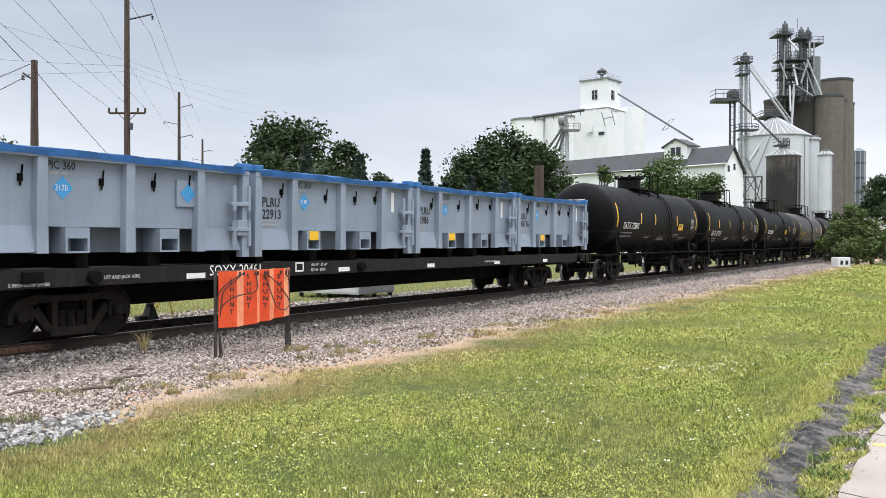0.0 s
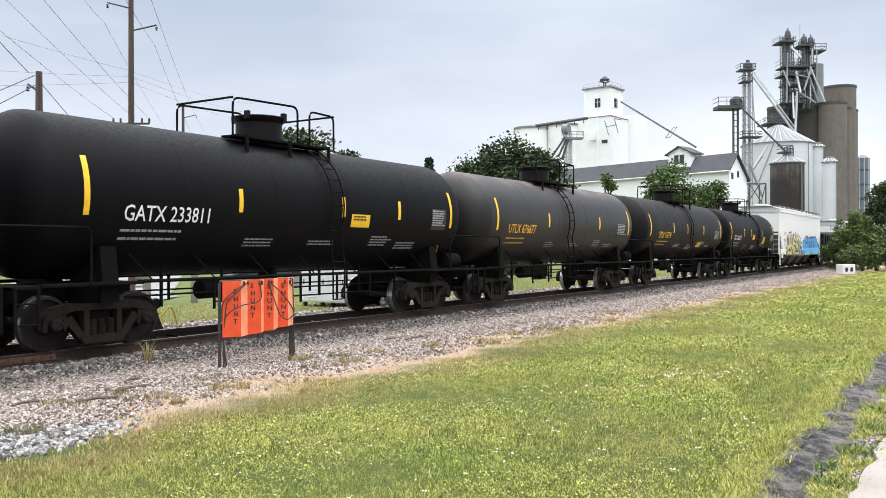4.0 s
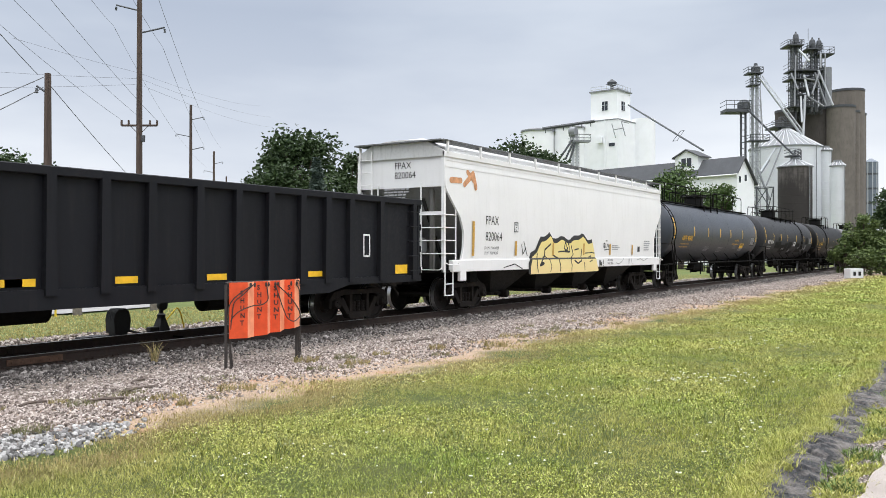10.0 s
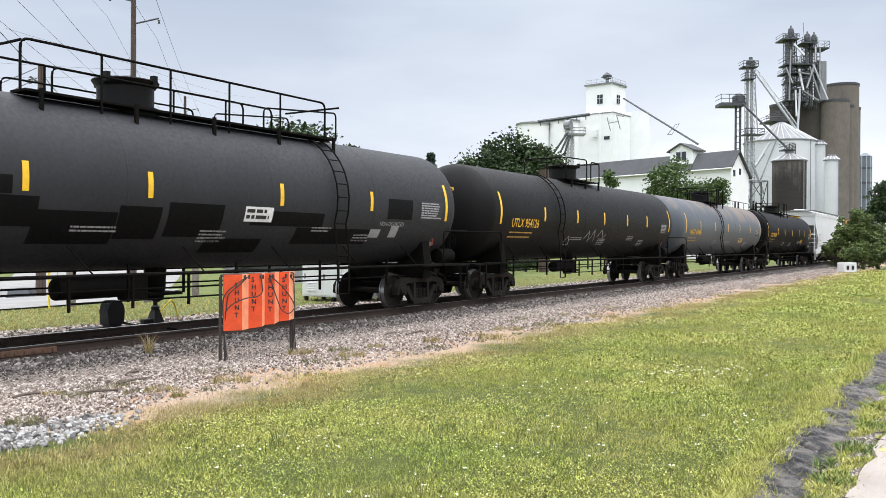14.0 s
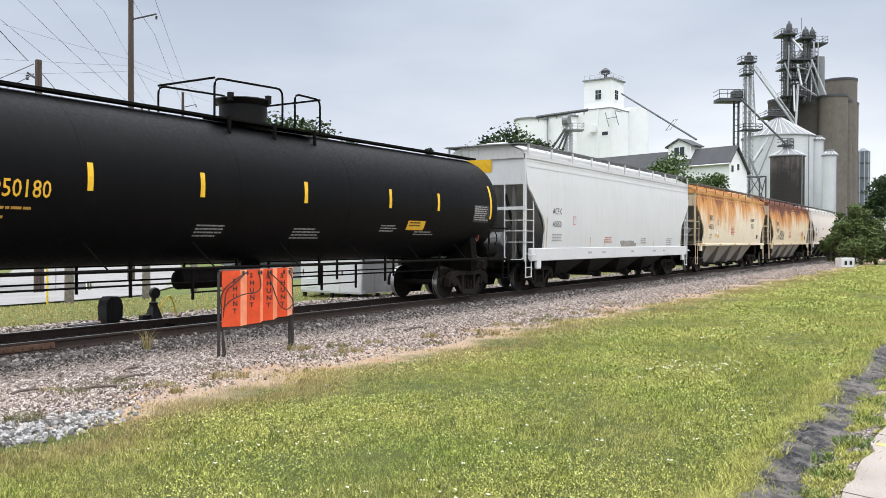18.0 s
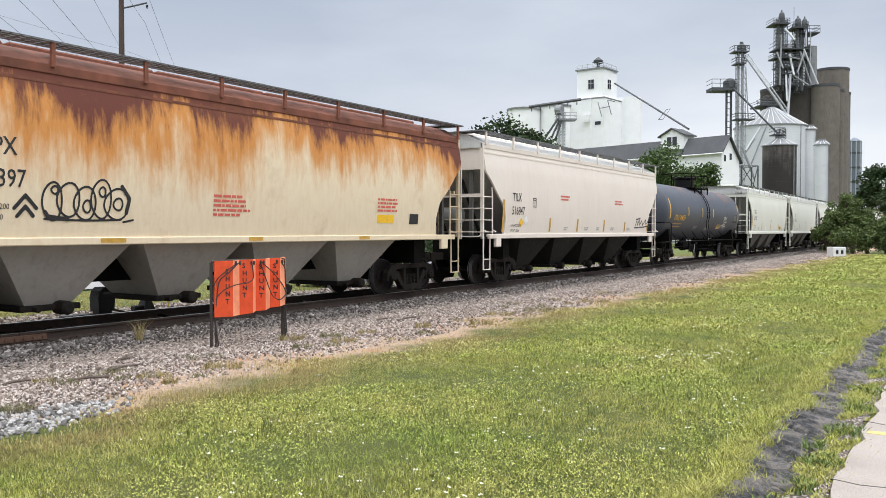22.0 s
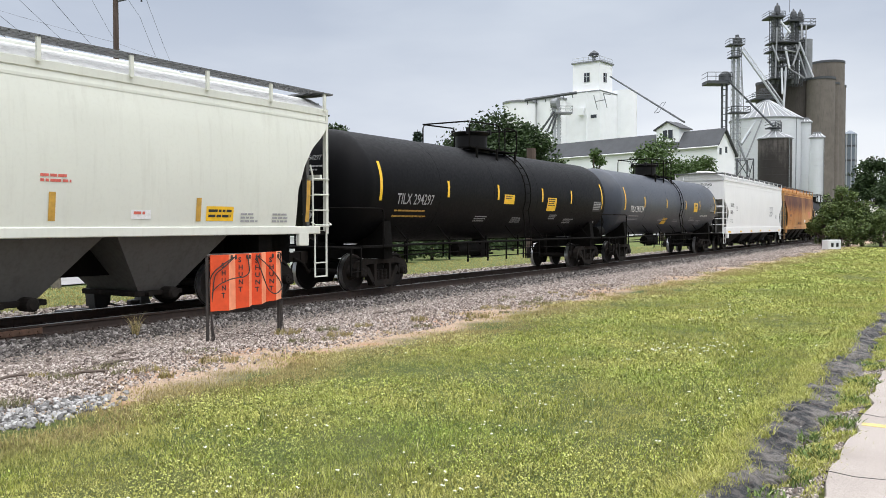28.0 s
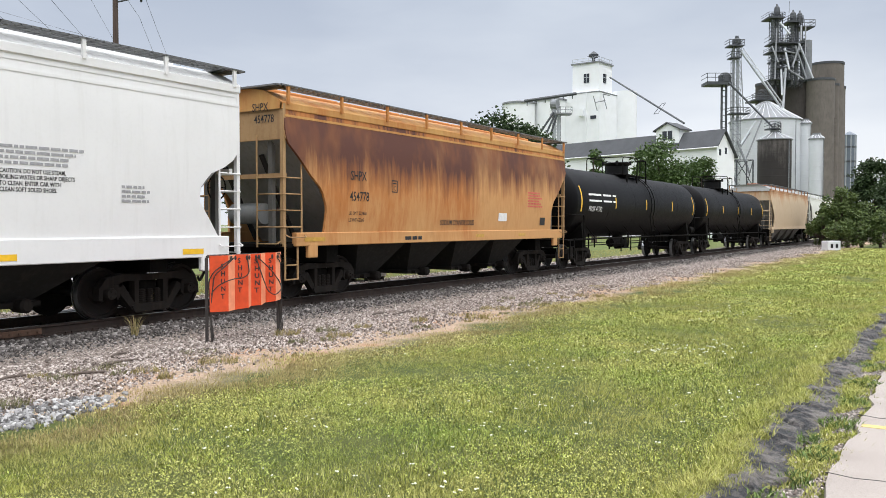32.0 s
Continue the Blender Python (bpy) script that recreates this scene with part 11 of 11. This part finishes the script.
hopper_car(537.7, 553.5, PALE_GREEN, "pale green-grey covered hopper car in a moving train", "deep", 4.27, (1.45, 1.62), 0.1, 3, POCKET_GREY)

# seconds and metres that the train has run
RUN = (
    (0, 3.27), (1, 16.35), (2, 30.16), (3, 43.36), (3.5, 50.05), (5.5, 76.9), (6, 83.9), (7, 97.9), (8, 111.6),
    (9, 125.55), (10, 139.5), (11, 153.6), (12, 167.9), (13, 180.96), (14, 194.9), (14.5, 201.6), (16.5, 229.7), (17, 236.2),
    (18, 250.35), (19, 264.95), (20, 279.1), (21, 293.4), (22, 307.3), (23, 321.8), (24, 336.1), (25, 350.47), (25.5, 357.7),
    (27.5, 386.5), (28, 393.72), (29, 408.1), (30, 422.7), (31, 438.0), (32, 452.28))


def ran(t):
    """Metres run at a time, on straight lines between the rows."""
    for (ta, sa), (tb, sb) in zip(RUN, RUN[1:]):
        if t <= tb:
            return sa + (sb - sa) * (t - ta) / (tb - ta)
    return RUN[-1][1]


def motions():
    place = {}
    for car, q in CARS:
        place[car.name] = q
        walk(car, [(t, pose(q - s, TRACK_Y, 0)) for t, s in RUN])
    for car, way in ((JEEP, JEEP_WAY), (SUV, SUV_WAY)):
        rows = []
        for k, (t, x, y) in enumerate(way):
            a, b = way[max(0, k - 1)], way[min(len(way) - 1, k + 1)]
            rows.append((t, pose(x, y, GZ + 0.05 + dip(x, y), 0, 0, math.degrees(math.atan2(b[2] - a[2], b[1] - a[1])))))
        walk(car, rows)
    # wheels roll while their car passes the near stretch of the track
    for w, cx in WHEELSETS:
        q = place[w.parent.name] + cx
        rows, turn, last = [(0.0, 0.0)], 0.0, None
        for k in range(1, 960):
            t = k / 30
            d = q - ran(t)
            if 1.0 < d < 42.0:
                if last is None:
                    last = ran(t)
                    rows.append((t, 0.0))
                else:
                    turn -= (ran(t) - last) / WHEEL_R
                    last = ran(t)
                    rows.append((t, turn))
        if rows[-1][0] < 31.99:
            rows.append((32.0, turn))
        walk(w, [(t, Matrix.Translation((cx, 0, WHEEL_R)) @ Matrix.Rotation(a, 4, "Y")) for t, a in rows])


motions()
